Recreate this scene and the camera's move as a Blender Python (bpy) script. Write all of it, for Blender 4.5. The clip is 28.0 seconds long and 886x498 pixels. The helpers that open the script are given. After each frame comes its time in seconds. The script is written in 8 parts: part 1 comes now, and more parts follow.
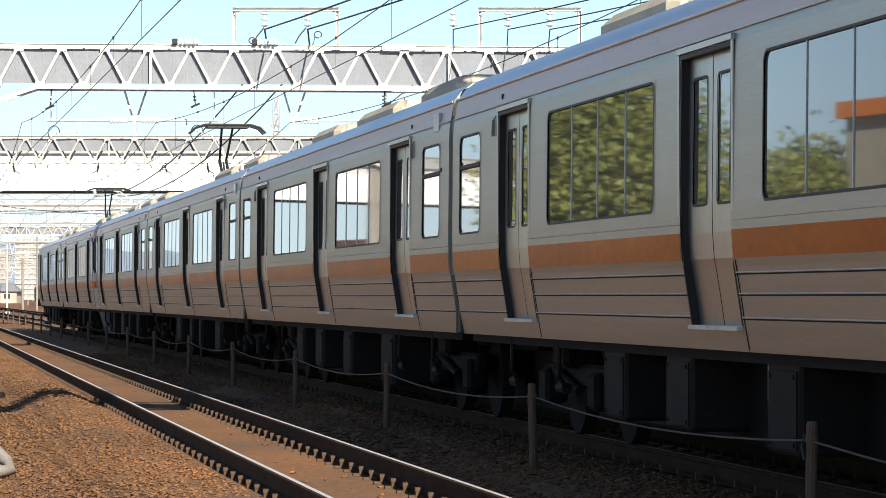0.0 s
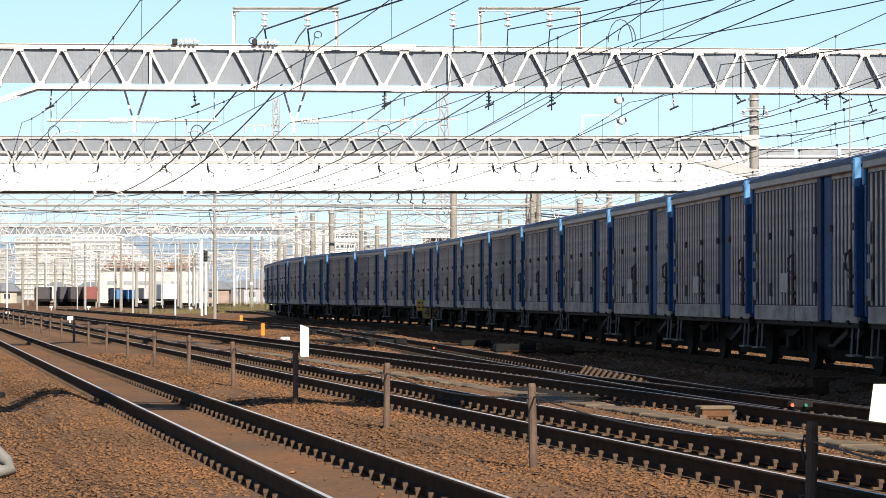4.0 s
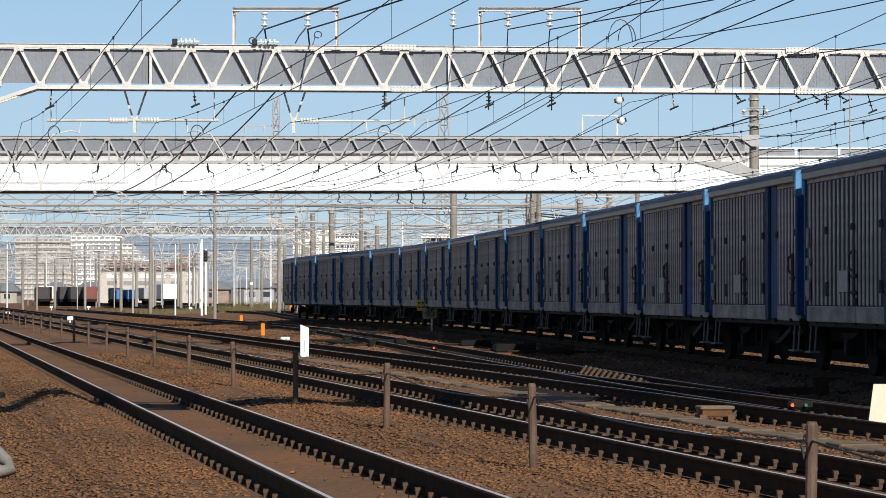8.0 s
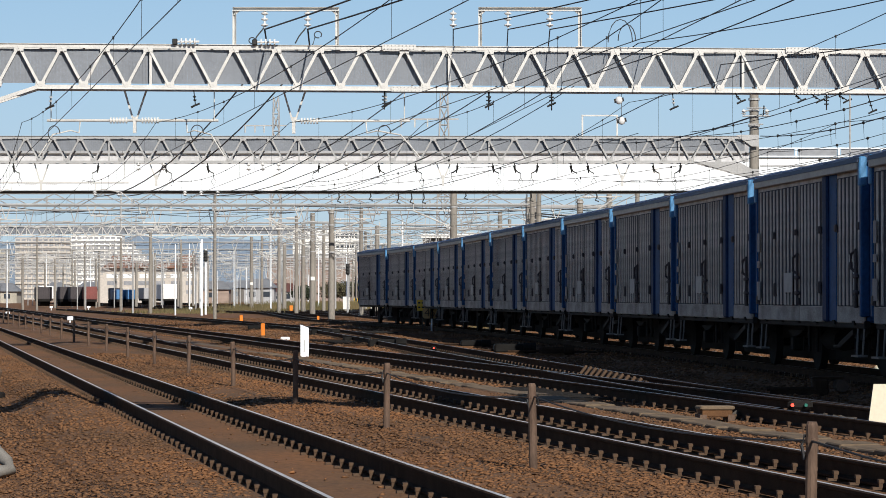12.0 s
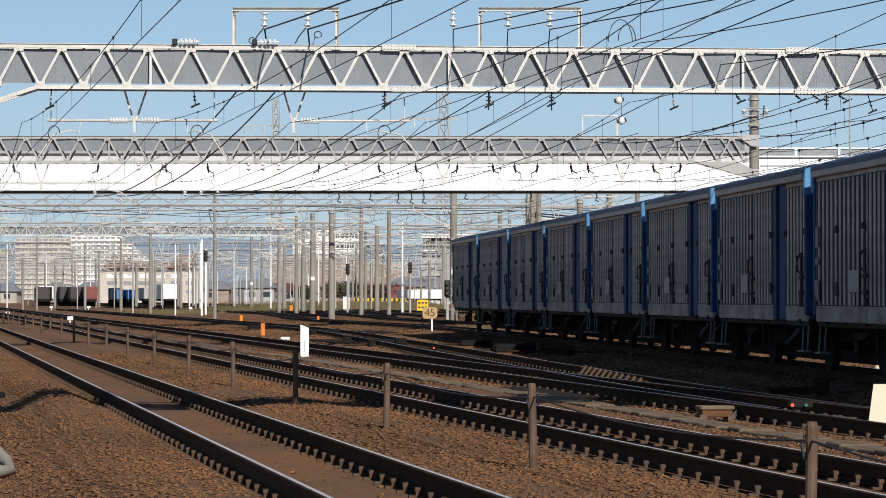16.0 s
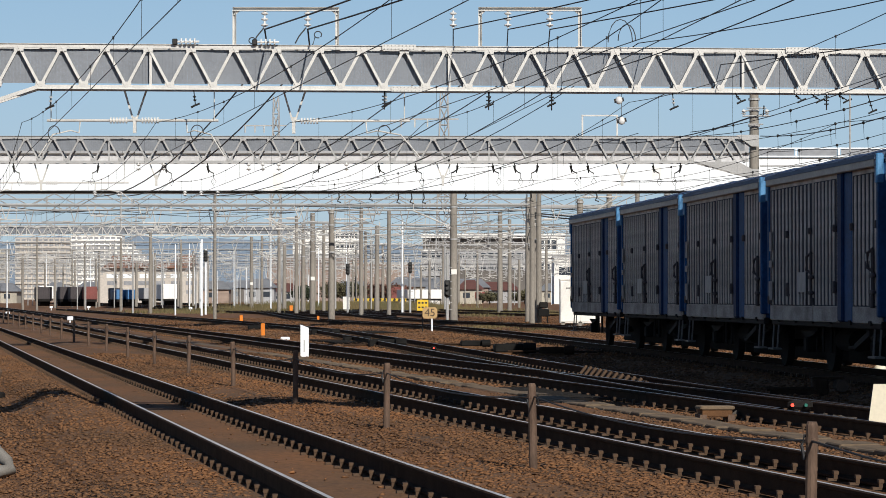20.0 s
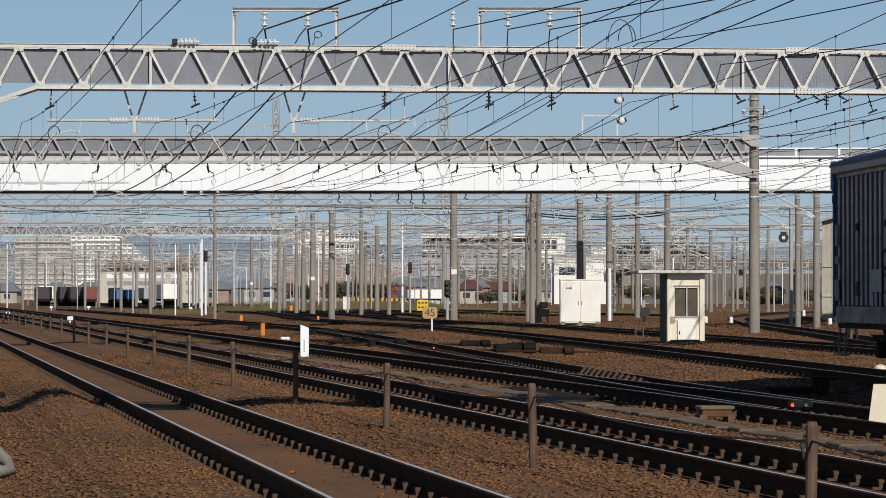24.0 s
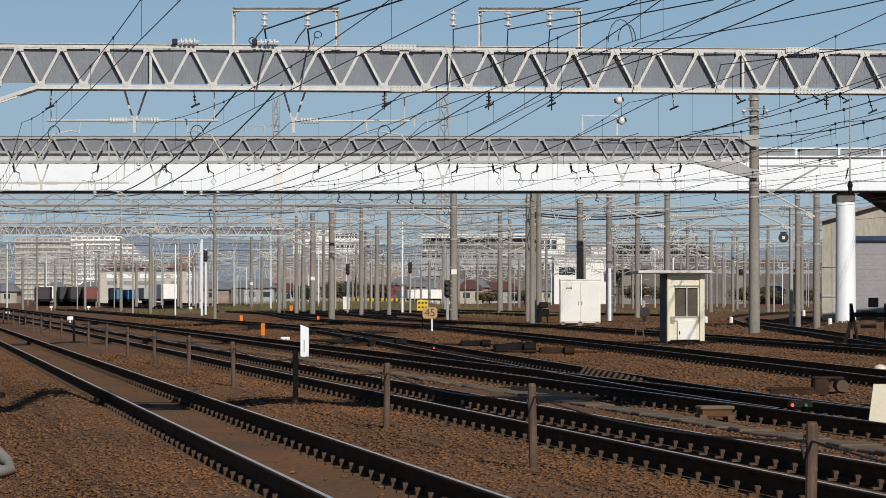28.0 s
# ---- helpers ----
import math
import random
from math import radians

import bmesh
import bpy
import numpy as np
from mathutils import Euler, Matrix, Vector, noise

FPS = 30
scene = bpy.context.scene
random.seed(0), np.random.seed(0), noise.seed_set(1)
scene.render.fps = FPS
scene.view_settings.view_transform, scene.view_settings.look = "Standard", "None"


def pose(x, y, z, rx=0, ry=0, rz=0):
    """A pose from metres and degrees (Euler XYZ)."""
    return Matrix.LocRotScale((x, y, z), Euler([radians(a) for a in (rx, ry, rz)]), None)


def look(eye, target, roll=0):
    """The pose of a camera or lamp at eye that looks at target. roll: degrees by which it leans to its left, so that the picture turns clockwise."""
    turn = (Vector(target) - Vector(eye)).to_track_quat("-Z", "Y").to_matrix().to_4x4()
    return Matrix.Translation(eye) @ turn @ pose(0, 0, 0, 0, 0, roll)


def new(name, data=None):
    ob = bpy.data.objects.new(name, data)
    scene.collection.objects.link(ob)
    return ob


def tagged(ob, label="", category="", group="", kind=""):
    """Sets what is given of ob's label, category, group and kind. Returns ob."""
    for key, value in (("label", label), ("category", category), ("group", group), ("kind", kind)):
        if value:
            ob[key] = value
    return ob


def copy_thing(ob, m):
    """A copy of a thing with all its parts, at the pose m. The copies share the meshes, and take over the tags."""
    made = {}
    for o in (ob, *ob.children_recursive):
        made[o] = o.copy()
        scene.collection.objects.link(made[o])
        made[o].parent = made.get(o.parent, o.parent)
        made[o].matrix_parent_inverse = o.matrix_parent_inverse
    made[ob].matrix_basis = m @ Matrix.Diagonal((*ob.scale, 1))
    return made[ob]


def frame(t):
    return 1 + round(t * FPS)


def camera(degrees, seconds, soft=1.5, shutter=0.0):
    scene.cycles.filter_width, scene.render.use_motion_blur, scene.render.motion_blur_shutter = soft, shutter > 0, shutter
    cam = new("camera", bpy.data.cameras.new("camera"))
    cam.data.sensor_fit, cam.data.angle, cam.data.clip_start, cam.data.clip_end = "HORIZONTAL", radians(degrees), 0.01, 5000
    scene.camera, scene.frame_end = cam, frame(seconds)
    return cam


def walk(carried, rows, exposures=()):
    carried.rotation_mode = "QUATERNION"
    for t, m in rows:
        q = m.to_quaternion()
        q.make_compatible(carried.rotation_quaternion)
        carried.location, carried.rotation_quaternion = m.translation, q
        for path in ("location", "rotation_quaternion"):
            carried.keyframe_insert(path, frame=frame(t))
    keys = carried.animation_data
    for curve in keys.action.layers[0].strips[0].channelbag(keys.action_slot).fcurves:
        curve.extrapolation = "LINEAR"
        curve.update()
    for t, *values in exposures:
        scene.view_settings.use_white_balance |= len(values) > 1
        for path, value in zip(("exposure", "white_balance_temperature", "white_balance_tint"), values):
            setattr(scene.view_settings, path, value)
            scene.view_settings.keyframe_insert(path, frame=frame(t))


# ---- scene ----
cam = camera(16.38, 28.0, soft=0.85)
HOLD = pose(0, 0, 1.30, 90.883, 0, 0)
walk(cam, [(0.0, HOLD), (28.0, HOLD)],
     exposures=[(0.0, 0.86, 7280, 10), (1.0, 1.12, 7180, 10), (2.2, 1.13, 7180, 10), (3.0, 0.93, 7260, 10), (3.5, 0.82, 7160, 10), (5.3, 0.15, 6720, 10), (6.5, 0.04, 6700, 10), (12.0, -0.02, 6700, 10),
                (17.0, -0.1, 6730, 10), (20.0, -0.18, 6730, 10), (23.5, -0.45, 6720, 10), (28.0, -0.50, 6700, 10)])

# ---- light ----
SUN = Vector((0.636, -1.61, 1.0)).normalized()
world = bpy.data.worlds.new("sky")
scene.world = world
world.use_nodes = True
wn = world.node_tree
sky = wn.nodes.new("ShaderNodeTexSky")
sky.sky_type = "NISHITA"
sky.sun_disc = False
sky.sun_elevation = math.asin(SUN.z)
sky.sun_rotation = math.atan2(SUN.x, SUN.y)
sky.air_density, sky.dust_density, sky.ozone_density = 1.0, 0.0, 6.0
sky.altitude = 200
background = wn.nodes["Background"]
background.inputs["Strength"].default_value = 0.076
tint = wn.nodes.new("ShaderNodeMix")
tint.data_type, tint.blend_type = "RGBA", "MULTIPLY"
tint.inputs["Factor"].default_value = 1.0
tint.inputs["B"].default_value = (0.80, 0.74, 0.74, 1)
wn.links.new(sky.outputs["Color"], tint.inputs["A"])
# pale autumn haze low in the sky, thinning upwards, all round
up = wn.nodes.new("ShaderNodeTexCoord")
split = wn.nodes.new("ShaderNodeSeparateXYZ")
wn.links.new(up.outputs["Generated"], split.inputs["Vector"])
rise = wn.nodes.new("ShaderNodeMapRange")
rise.inputs["From Min"].default_value, rise.inputs["From Max"].default_value = 0.0, 0.11
wn.links.new(split.outputs["Z"], rise.inputs["Value"])
haze = wn.nodes.new("ShaderNodeMix")
haze.data_type = "RGBA"
haze.inputs["A"].default_value = (7.1, 9.3, 10.9, 1)
haze.inputs["B"].default_value = (5.0, 8.4, 12.2, 1)
wn.links.new(rise.outputs["Result"], haze.inputs["Factor"])
thin = wn.nodes.new("ShaderNodeMapRange")
thin.inputs["From Min"].default_value, thin.inputs["From Max"].default_value = 0.07, 0.30
thin.inputs["To Min"].default_value, thin.inputs["To Max"].default_value = 0.85, 0.0
wn.links.new(split.outputs["Z"], thin.inputs["Value"])
air = wn.nodes.new("ShaderNodeMix")
air.data_type = "RGBA"
wn.links.new(thin.outputs["Result"], air.inputs["Factor"])
wn.links.new(tint.outputs["Result"], air.inputs["A"])
wn.links.new(haze.outputs["Result"], air.inputs["B"])
wn.links.new(air.outputs["Result"], background.inputs["Color"])
lamp = bpy.data.lights.new("sun", "SUN")
lamp.energy, lamp.angle, lamp.color = 5.0, radians(0.53), (1.0, 0.96, 0.895)
sun = new("sun", lamp)
sun.matrix_basis = look(SUN * 50, (0, 0, 0))


# ---- materials ----
def mat(name, color, rough=0.6, metal=0.0, vary=0.25, scale=3.0, bump=0.0, fine=0.0, second=None, glow=0.0, trans=0.0, island=False, stretch=(1, 1, 1), coat=0.0, spec=0.5, grit=14):
    """A procedural surface: base colour, broad stains, fine grain and a little relief."""
    m = bpy.data.materials.new(name)
    m.use_nodes = True
    n, l = m.node_tree.nodes, m.node_tree.links
    b = n["Principled BSDF"]
    b.inputs["Roughness"].default_value = rough
    b.inputs["Metallic"].default_value = metal
    b.inputs["Specular IOR Level"].default_value = spec
    b.inputs["Transmission Weight"].default_value = trans
    b.inputs["Coat Weight"].default_value = coat
    tc = n.new("ShaderNodeTexCoord")
    mp = n.new("ShaderNodeMapping")
    mp.inputs["Scale"].default_value = stretch
    l.new(tc.outputs["Object"], mp.inputs["Vector"])
    big = n.new("ShaderNodeTexNoise")
    big.inputs["Scale"].default_value = scale
    big.inputs["Detail"].default_value = 5
    l.new(mp.outputs["Vector"], big.inputs["Vector"])
    small = n.new("ShaderNodeTexNoise")
    small.inputs["Scale"].default_value = scale * grit
    small.inputs["Detail"].default_value = 3
    l.new(mp.outputs["Vector"], small.inputs["Vector"])
    ramp = n.new("ShaderNodeMapRange")
    ramp.inputs["From Min"].default_value, ramp.inputs["From Max"].default_value = 0.32, 0.68
    l.new(big.outputs["Fac"], ramp.inputs["Value"])
    mix = n.new("ShaderNodeMix")
    mix.data_type = "RGBA"
    other = second or tuple(c * (1 - vary) for c in color)
    mix.inputs["A"].default_value = (*color, 1)
    mix.inputs["B"].default_value = (*other, 1)
    l.new(ramp.outputs["Result"], mix.inputs["Factor"])
    hsv = n.new("ShaderNodeHueSaturation")
    grain = n.new("ShaderNodeMapRange")
    grain.inputs["From Min"].default_value, grain.inputs["From Max"].default_value = 0.3, 0.7
    grain.inputs["To Min"].default_value, grain.inputs["To Max"].default_value = 1 - vary * 0.6, 1 + vary * 0.6
    l.new(small.outputs["Fac"], grain.inputs["Value"])
    value = grain.outputs["Result"]
    if island:
        g = n.new("ShaderNodeNewGeometry")
        r = n.new("ShaderNodeMapRange")
        r.inputs["To Min"].default_value, r.inputs["To Max"].default_value = 0.80, 1.13
        l.new(g.outputs["Random Per Island"], r.inputs["Value"])
        mul = n.new("ShaderNodeMath")
        mul.operation = "MULTIPLY"
        l.new(value, mul.inputs[0])
        l.new(r.outputs["Result"], mul.inputs[1])
        value = mul.outputs["Value"]
    l.new(value, hsv.inputs["Value"])
    l.new(mix.outputs["Result"], hsv.inputs["Color"])
    l.new(hsv.outputs["Color"], b.inputs["Base Color"])
    if bump or fine:
        bp = n.new("ShaderNodeBump")
        bp.inputs["Strength"].default_value = max(bump, fine)
        bp.inputs["Distance"].default_value = 0.02 if bump else 0.004
        l.new(small.outputs["Fac"], bp.inputs["Height"])
        l.new(bp.outputs["Normal"], b.inputs["Normal"])
    if glow:
        b.inputs["Emission Color"].default_value = (*color, 1)
        b.inputs["Emission Strength"].default_value = glow
    return m


M = {}
M["ballast"] = mat("ballast", (0.205, 0.088, 0.030), 0.95, vary=0.5, scale=0.3, bump=0.9, grit=60, second=(0.12, 0.064, 0.029))
M["earth"] = mat("rusty_ballast_earth", (0.215, 0.091, 0.031), 0.95, vary=0.5, scale=0.25, bump=1.0, grit=80, second=(0.125, 0.064, 0.028))
M["stone"] = mat("ballast_stone", (0.220, 0.099, 0.039), 0.9, vary=0.3, scale=0.22, grit=30, second=(0.12, 0.063, 0.030), island=True)
M["rail_side"] = mat("rusty_rail", (0.058, 0.035, 0.023), 0.9, 0.0, spec=0.08, vary=0.4, scale=5)
M["rail_top"] = mat("polished_rail", (0.74, 0.70, 0.66), 0.38, 0.35, vary=0.12, scale=3, stretch=(8, 0.2, 1))
M["rail_worn"] = mat("worn_rail_top", (0.58, 0.55, 0.51), 0.30, 1.0, vary=0.3, scale=3)
M["clip"] = mat("rusty_clip", (0.11, 0.064, 0.036), 0.8, 0.1, vary=0.3, scale=14)
M["sleeper"] = mat("dusty_sleeper", (0.14, 0.066, 0.027), 0.95, vary=0.3, scale=4, bump=0.3)
M["concrete"] = mat("weathered_concrete", (0.29, 0.265, 0.23), 0.85, vary=0.25, scale=1.4, fine=0.4, stretch=(1, 1, 0.3))
M["trough"] = mat("trough_concrete", (0.19, 0.135, 0.085), 0.9, vary=0.3, scale=2, fine=0.4)
M["galv"] = mat("galvanised_steel", (0.66, 0.65, 0.62), 0.5, 0.1, vary=0.18, scale=2.2)
M["galv_far"] = mat("dull_galvanised_steel", (0.44, 0.44, 0.435), 0.6, 0.1, vary=0.2, scale=1.5)
M["sheet"] = mat("ribbed_grey_sheet", (0.215, 0.235, 0.265), 0.7, 0.0, vary=0.15, scale=1.0)
M["patch"] = mat("rust_washed_white_paint", (0.88, 0.88, 0.85), 0.6, vary=0.12, scale=3.0)
M["span_light"] = mat("light_grey_concrete", (0.58, 0.57, 0.57), 0.85, vary=0.15, scale=0.5)
M["white"] = mat("white_paint", (0.91, 0.955, 0.985), 0.5, vary=0.04, scale=0.4)
M["white_box"] = mat("white_enamel", (0.90, 0.88, 0.82), 0.4, vary=0.08, scale=1.5)
M["cream"] = mat("cream_paint", (0.80, 0.74, 0.58), 0.5, vary=0.1, scale=1.5)
# next three: grime, with the shade below vehicles put into the colour
M["dark"] = mat("dark_grime_and_shade", (0.02, 0.018, 0.017), 0.9, 0.0, spec=0.15, vary=0.3, scale=3)
M["under"] = mat("underframe_shade_grey", (0.011, 0.0105, 0.010), 0.8, 0.0, spec=0.2, vary=0.4, scale=3)
M["box_grey"] = mat("equipment_shade_grey", (0.018, 0.016, 0.015), 0.8, 0.0, spec=0.2, vary=0.3, scale=2.5)
M["wire"] = mat("dark_wire", (0.045, 0.045, 0.048), 0.6, 0.3, vary=0.2, scale=3)
M["wire_copper"] = mat("weathered_copper_wire", (0.10, 0.09, 0.08), 0.5, 0.6, vary=0.2, scale=3)
M["porcelain"] = mat("white_porcelain", (0.78, 0.78, 0.76), 0.2, vary=0.1, scale=8)
M["steel"] = mat("brushed_stainless", (0.37, 0.362, 0.325), 0.40, 0.85, vary=0.1, scale=1.2, fine=0.08, stretch=(0.5, 0.25, 6))
M["steel_plain"] = mat("stainless_door", (0.43, 0.435, 0.41), 0.34, 0.9, vary=0.1, scale=1.5, stretch=(1, 1, 0.3))
# base colour is tinted blue for the sky mirrored in the roof
M["roof"] = mat("satin_roof_steel_sky_tint", (0.27, 0.38, 0.53), 0.30, 0.85, vary=0.12, scale=0.8)
# red-brown mottling paints in the reflections of ballast and trees
M["orange"] = mat("orange_band_mottled_reflections", (0.57, 0.145, 0.0), 0.30, 0.0, vary=0.2, scale=1.1, spec=0.07, second=(0.41, 0.088, 0.0), stretch=(1, 0.35, 1))
M["glass"] = mat("tinted_window_glass", (0.115, 0.13, 0.112), 0.02, 0.0, vary=0.1, scale=0.35, coat=0.5)
M["glass"].node_tree.nodes["Principled BSDF"].inputs["IOR"].default_value = 1.55
M["glass_dark"] = mat("black_windscreen_glass", (0.014, 0.011, 0.009), 0.05, 0.0, vary=0.3, scale=1.5, spec=0.25)
M["front_orange"] = mat("red_orange_front_band", (0.72, 0.115, 0.012), 0.4, 0.0, vary=0.06, scale=0.4, spec=0.15)
# blue-black that holds the shade between door ribs
M["groove"] = mat("door_groove_shade", (0.018, 0.021, 0.035), 0.8, vary=0.3, scale=2)
M["mullion"] = mat("grey_mullion", (0.25, 0.26, 0.26), 0.5, vary=0.2, scale=6)
M["glazing_bar"] = mat("pale_glazing_bar", (0.46, 0.50, 0.51), 0.35, 0.4, vary=0.15, scale=6)
# window colour lightened towards grey in place of distance haze
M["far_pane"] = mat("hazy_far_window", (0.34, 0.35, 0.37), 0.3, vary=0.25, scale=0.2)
M["cantrail"] = mat("pinkish_cantrail", (0.54, 0.43, 0.41), 0.42, 0.5, vary=0.12, scale=1.2, stretch=(0.5, 0.25, 6))
M["cab_white"] = mat("cream_white_cab_paint", (0.60, 0.57, 0.50), 0.45, vary=0.08, scale=0.6)
M["cab_glass"] = mat("dim_cab_door_glass", (0.10, 0.11, 0.125), 0.12, 0.0, vary=0.15, scale=0.8)
# dusty grey, darkened further for the shade under the cars
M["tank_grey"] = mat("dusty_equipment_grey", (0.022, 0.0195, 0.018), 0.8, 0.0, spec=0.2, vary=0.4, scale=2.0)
M["pale_plate"] = mat("pale_display_plate", (0.50, 0.56, 0.60), 0.3, vary=0.08, scale=3)
M["hut_glass"] = mat("brownish_hut_glass", (0.115, 0.095, 0.07), 0.25, vary=0.35, scale=2.5, spec=0.3)
M["slag"] = mat("dark_slag", (0.085, 0.075, 0.065), 0.9, vary=0.4, scale=4, bump=0.4)
M["seal"] = mat("black_rubber", (0.015, 0.015, 0.016), 0.6, vary=0.2, scale=6)
M["beige"] = mat("roof_unit_beige", (0.55, 0.49, 0.38), 0.6, vary=0.2, scale=2)
M["skirt"] = mat("blue_grey_skirt", (0.17, 0.215, 0.265), 0.45, 0.3, vary=0.15, scale=2)
M["wagon_blue"] = mat("faded_blue_paint", (0.016, 0.078, 0.215), 0.6, vary=0.3, scale=1.3, second=(0.013, 0.055, 0.15), spec=0.12)
M["wagon_post"] = mat("deep_blue_paint", (0.008, 0.034, 0.115), 0.6, vary=0.3, scale=1.3, second=(0.008, 0.028, 0.085), spec=0.1)
M["plate_dull"] = mat("dirty_card_plate", (0.30, 0.285, 0.28), 0.7, vary=0.25, scale=4)
M["step_steel"] = mat("worn_step_steel", (0.20, 0.195, 0.19), 0.6, 0.0, vary=0.3, scale=4)
M["wagon_grey"] = mat("dirty_silver_grey", (0.54, 0.50, 0.465), 0.6, 0.0, vary=0.4, scale=1.1, second=(0.27, 0.235, 0.205), stretch=(2, 2, 0.5))
M["wagon_foot"] = mat("grimy_silver_grey", (0.40, 0.375, 0.355), 0.7, 0.0, vary=0.5, scale=1.6, second=(0.17, 0.15, 0.14), stretch=(1, 1, 2))
M["wagon_roof"] = mat("dark_blue_roof", (0.03, 0.055, 0.12), 0.6, 0.0, vary=0.3, scale=1.0)
M["eave_pale"] = mat("bare_metal_eave", (0.30, 0.295, 0.29), 0.5, 0.3, vary=0.25, scale=2)
M["pale_blue"] = mat("sun_bleached_blue", (0.075, 0.26, 0.50), 0.55, vary=0.25, scale=3)
M["plate"] = mat("pale_card_plate", (0.42, 0.41, 0.40), 0.6, vary=0.2, scale=5)
M["orange_post"] = mat("safety_orange", (0.85, 0.24, 0.02), 0.5, vary=0.1, scale=4)
M["yellow"] = mat("sign_yellow", (0.80, 0.52, 0.03), 0.5, vary=0.12, scale=5)
M["ochre"] = mat("faded_ochre", (0.55, 0.36, 0.16), 0.7, vary=0.25, scale=4)
M["black"] = mat("black_paint", (0.018, 0.018, 0.018), 0.6, vary=0.2, scale=5)
M["post"] = mat("rusty_post", (0.15, 0.095, 0.066), 0.85, 0.1, vary=0.35, scale=6, stretch=(1, 1, 0.3))
M["red"] = mat("red_lens", (1.0, 0.08, 0.05), 0.3, glow=1.6)
M["green"] = mat("green_lens", (0.04, 0.22, 0.17), 0.3)
M["maroon"] = mat("maroon_paint", (0.23, 0.06, 0.05), 0.6, vary=0.25, scale=0.8)
M["blue_box"] = mat("container_blue", (0.06, 0.20, 0.42), 0.5, vary=0.15, scale=0.8)
M["dark_wagon"] = mat("dark_wagon_paint", (0.06, 0.05, 0.055), 0.7, vary=0.3, scale=0.8)
M["grass"] = mat("dry_grass", (0.17, 0.12, 0.055), 0.9, vary=0.4, scale=0.25, second=(0.085, 0.085, 0.035), bump=0.5)
M["leaf"] = mat("foliage", (0.25, 0.265, 0.07), 0.6, vary=0.4, scale=0.8, second=(0.14, 0.165, 0.045), island=True)
M["leaf_dark"] = mat("dark_foliage", (0.045, 0.06, 0.03), 0.8, vary=0.4, scale=0.5, island=True)
M["leaf_dull"] = mat("dull_autumn_foliage", (0.12, 0.105, 0.055), 0.85, vary=0.4, scale=0.5, second=(0.075, 0.075, 0.04), island=True)
M["leaf_red"] = mat("russet_foliage", (0.15, 0.065, 0.045), 0.85, vary=0.4, scale=0.5, second=(0.10, 0.055, 0.04), island=True)
M["dark_span"] = mat("dark_concrete", (0.17, 0.155, 0.14), 0.9, vary=0.25, scale=0.3)
M["roof_brown"] = mat("faded_brown_roof", (0.33, 0.19, 0.14), 0.8, vary=0.25, scale=0.5)
M["wall_pink"] = mat("pinkish_brown_render", (0.36, 0.275, 0.23), 0.85, vary=0.25, scale=0.4, stretch=(1, 1, 3))
M["bark"] = mat("bark", (0.10, 0.07, 0.05), 0.9, vary=0.3, scale=4)
M["wall_beige"] = mat("pale_beige_render", (0.60, 0.55, 0.49), 0.8, vary=0.15, scale=0.15)
M["wall_white"] = mat("white_render", (0.90, 0.885, 0.84), 0.7, vary=0.08, scale=0.15)
M["wall_grey"] = mat("grey_cladding", (0.40, 0.40, 0.41), 0.7, vary=0.15, scale=0.3)
M["wall_tan"] = mat("stained_tan_cladding", (0.50, 0.46, 0.38), 0.8, vary=0.25, scale=0.5, stretch=(1, 1, 0.25))
M["shutter"] = mat("mauve_grey_shutter", (0.36, 0.34, 0.36), 0.6, vary=0.12, scale=0.5)
M["roof_tile"] = mat("red_roof_tiles", (0.15, 0.065, 0.055), 0.8, vary=0.25, scale=0.6)
M["roof_grey"] = mat("grey_roof_tiles", (0.22, 0.23, 0.25), 0.8, vary=0.2, scale=0.6)
M["pane"] = mat("dark_window_pane", (0.05, 0.06, 0.075), 0.08, vary=0.2, scale=0.4)
# distance haze is mixed into the hill colour
M["hill"] = mat("haze_tinted_wooded_hill", (0.19, 0.25, 0.325), 1.0, vary=0.15, scale=0.004)
M["booth_dark"] = mat("dark_booth_side", (0.03, 0.03, 0.03), 0.7, vary=0.3, scale=3)
M["hose"] = mat("grey_hose", (0.22, 0.205, 0.185), 0.7, vary=0.25, scale=6)


# ---- building helpers ----
def part(name, bm, material, parent=None, label="", smooth=False):
    """Links a bmesh as one mesh object under a thing or a part."""
    me = bpy.data.meshes.new(name)
    bm.to_mesh(me)
    bm.free()
    me.materials.append(M[material])
    if smooth:
        me.polygons.foreach_set("use_smooth", [True] * len(me.polygons))
    ob = new(name, me)
    ob.parent = parent
    if label:
        ob["label"] = label
    return ob


def shared(name, me, parent, m):
    """One more object on an existing mesh."""
    ob = new(name, me)
    ob.parent = parent
    ob.matrix_basis = m
    return ob


def thing(name, m, label, category, group="", kind=""):
    ob = new(name)
    ob.empty_display_size = 0.2
    ob.matrix_basis = m
    return tagged(ob, label, category, group, kind)


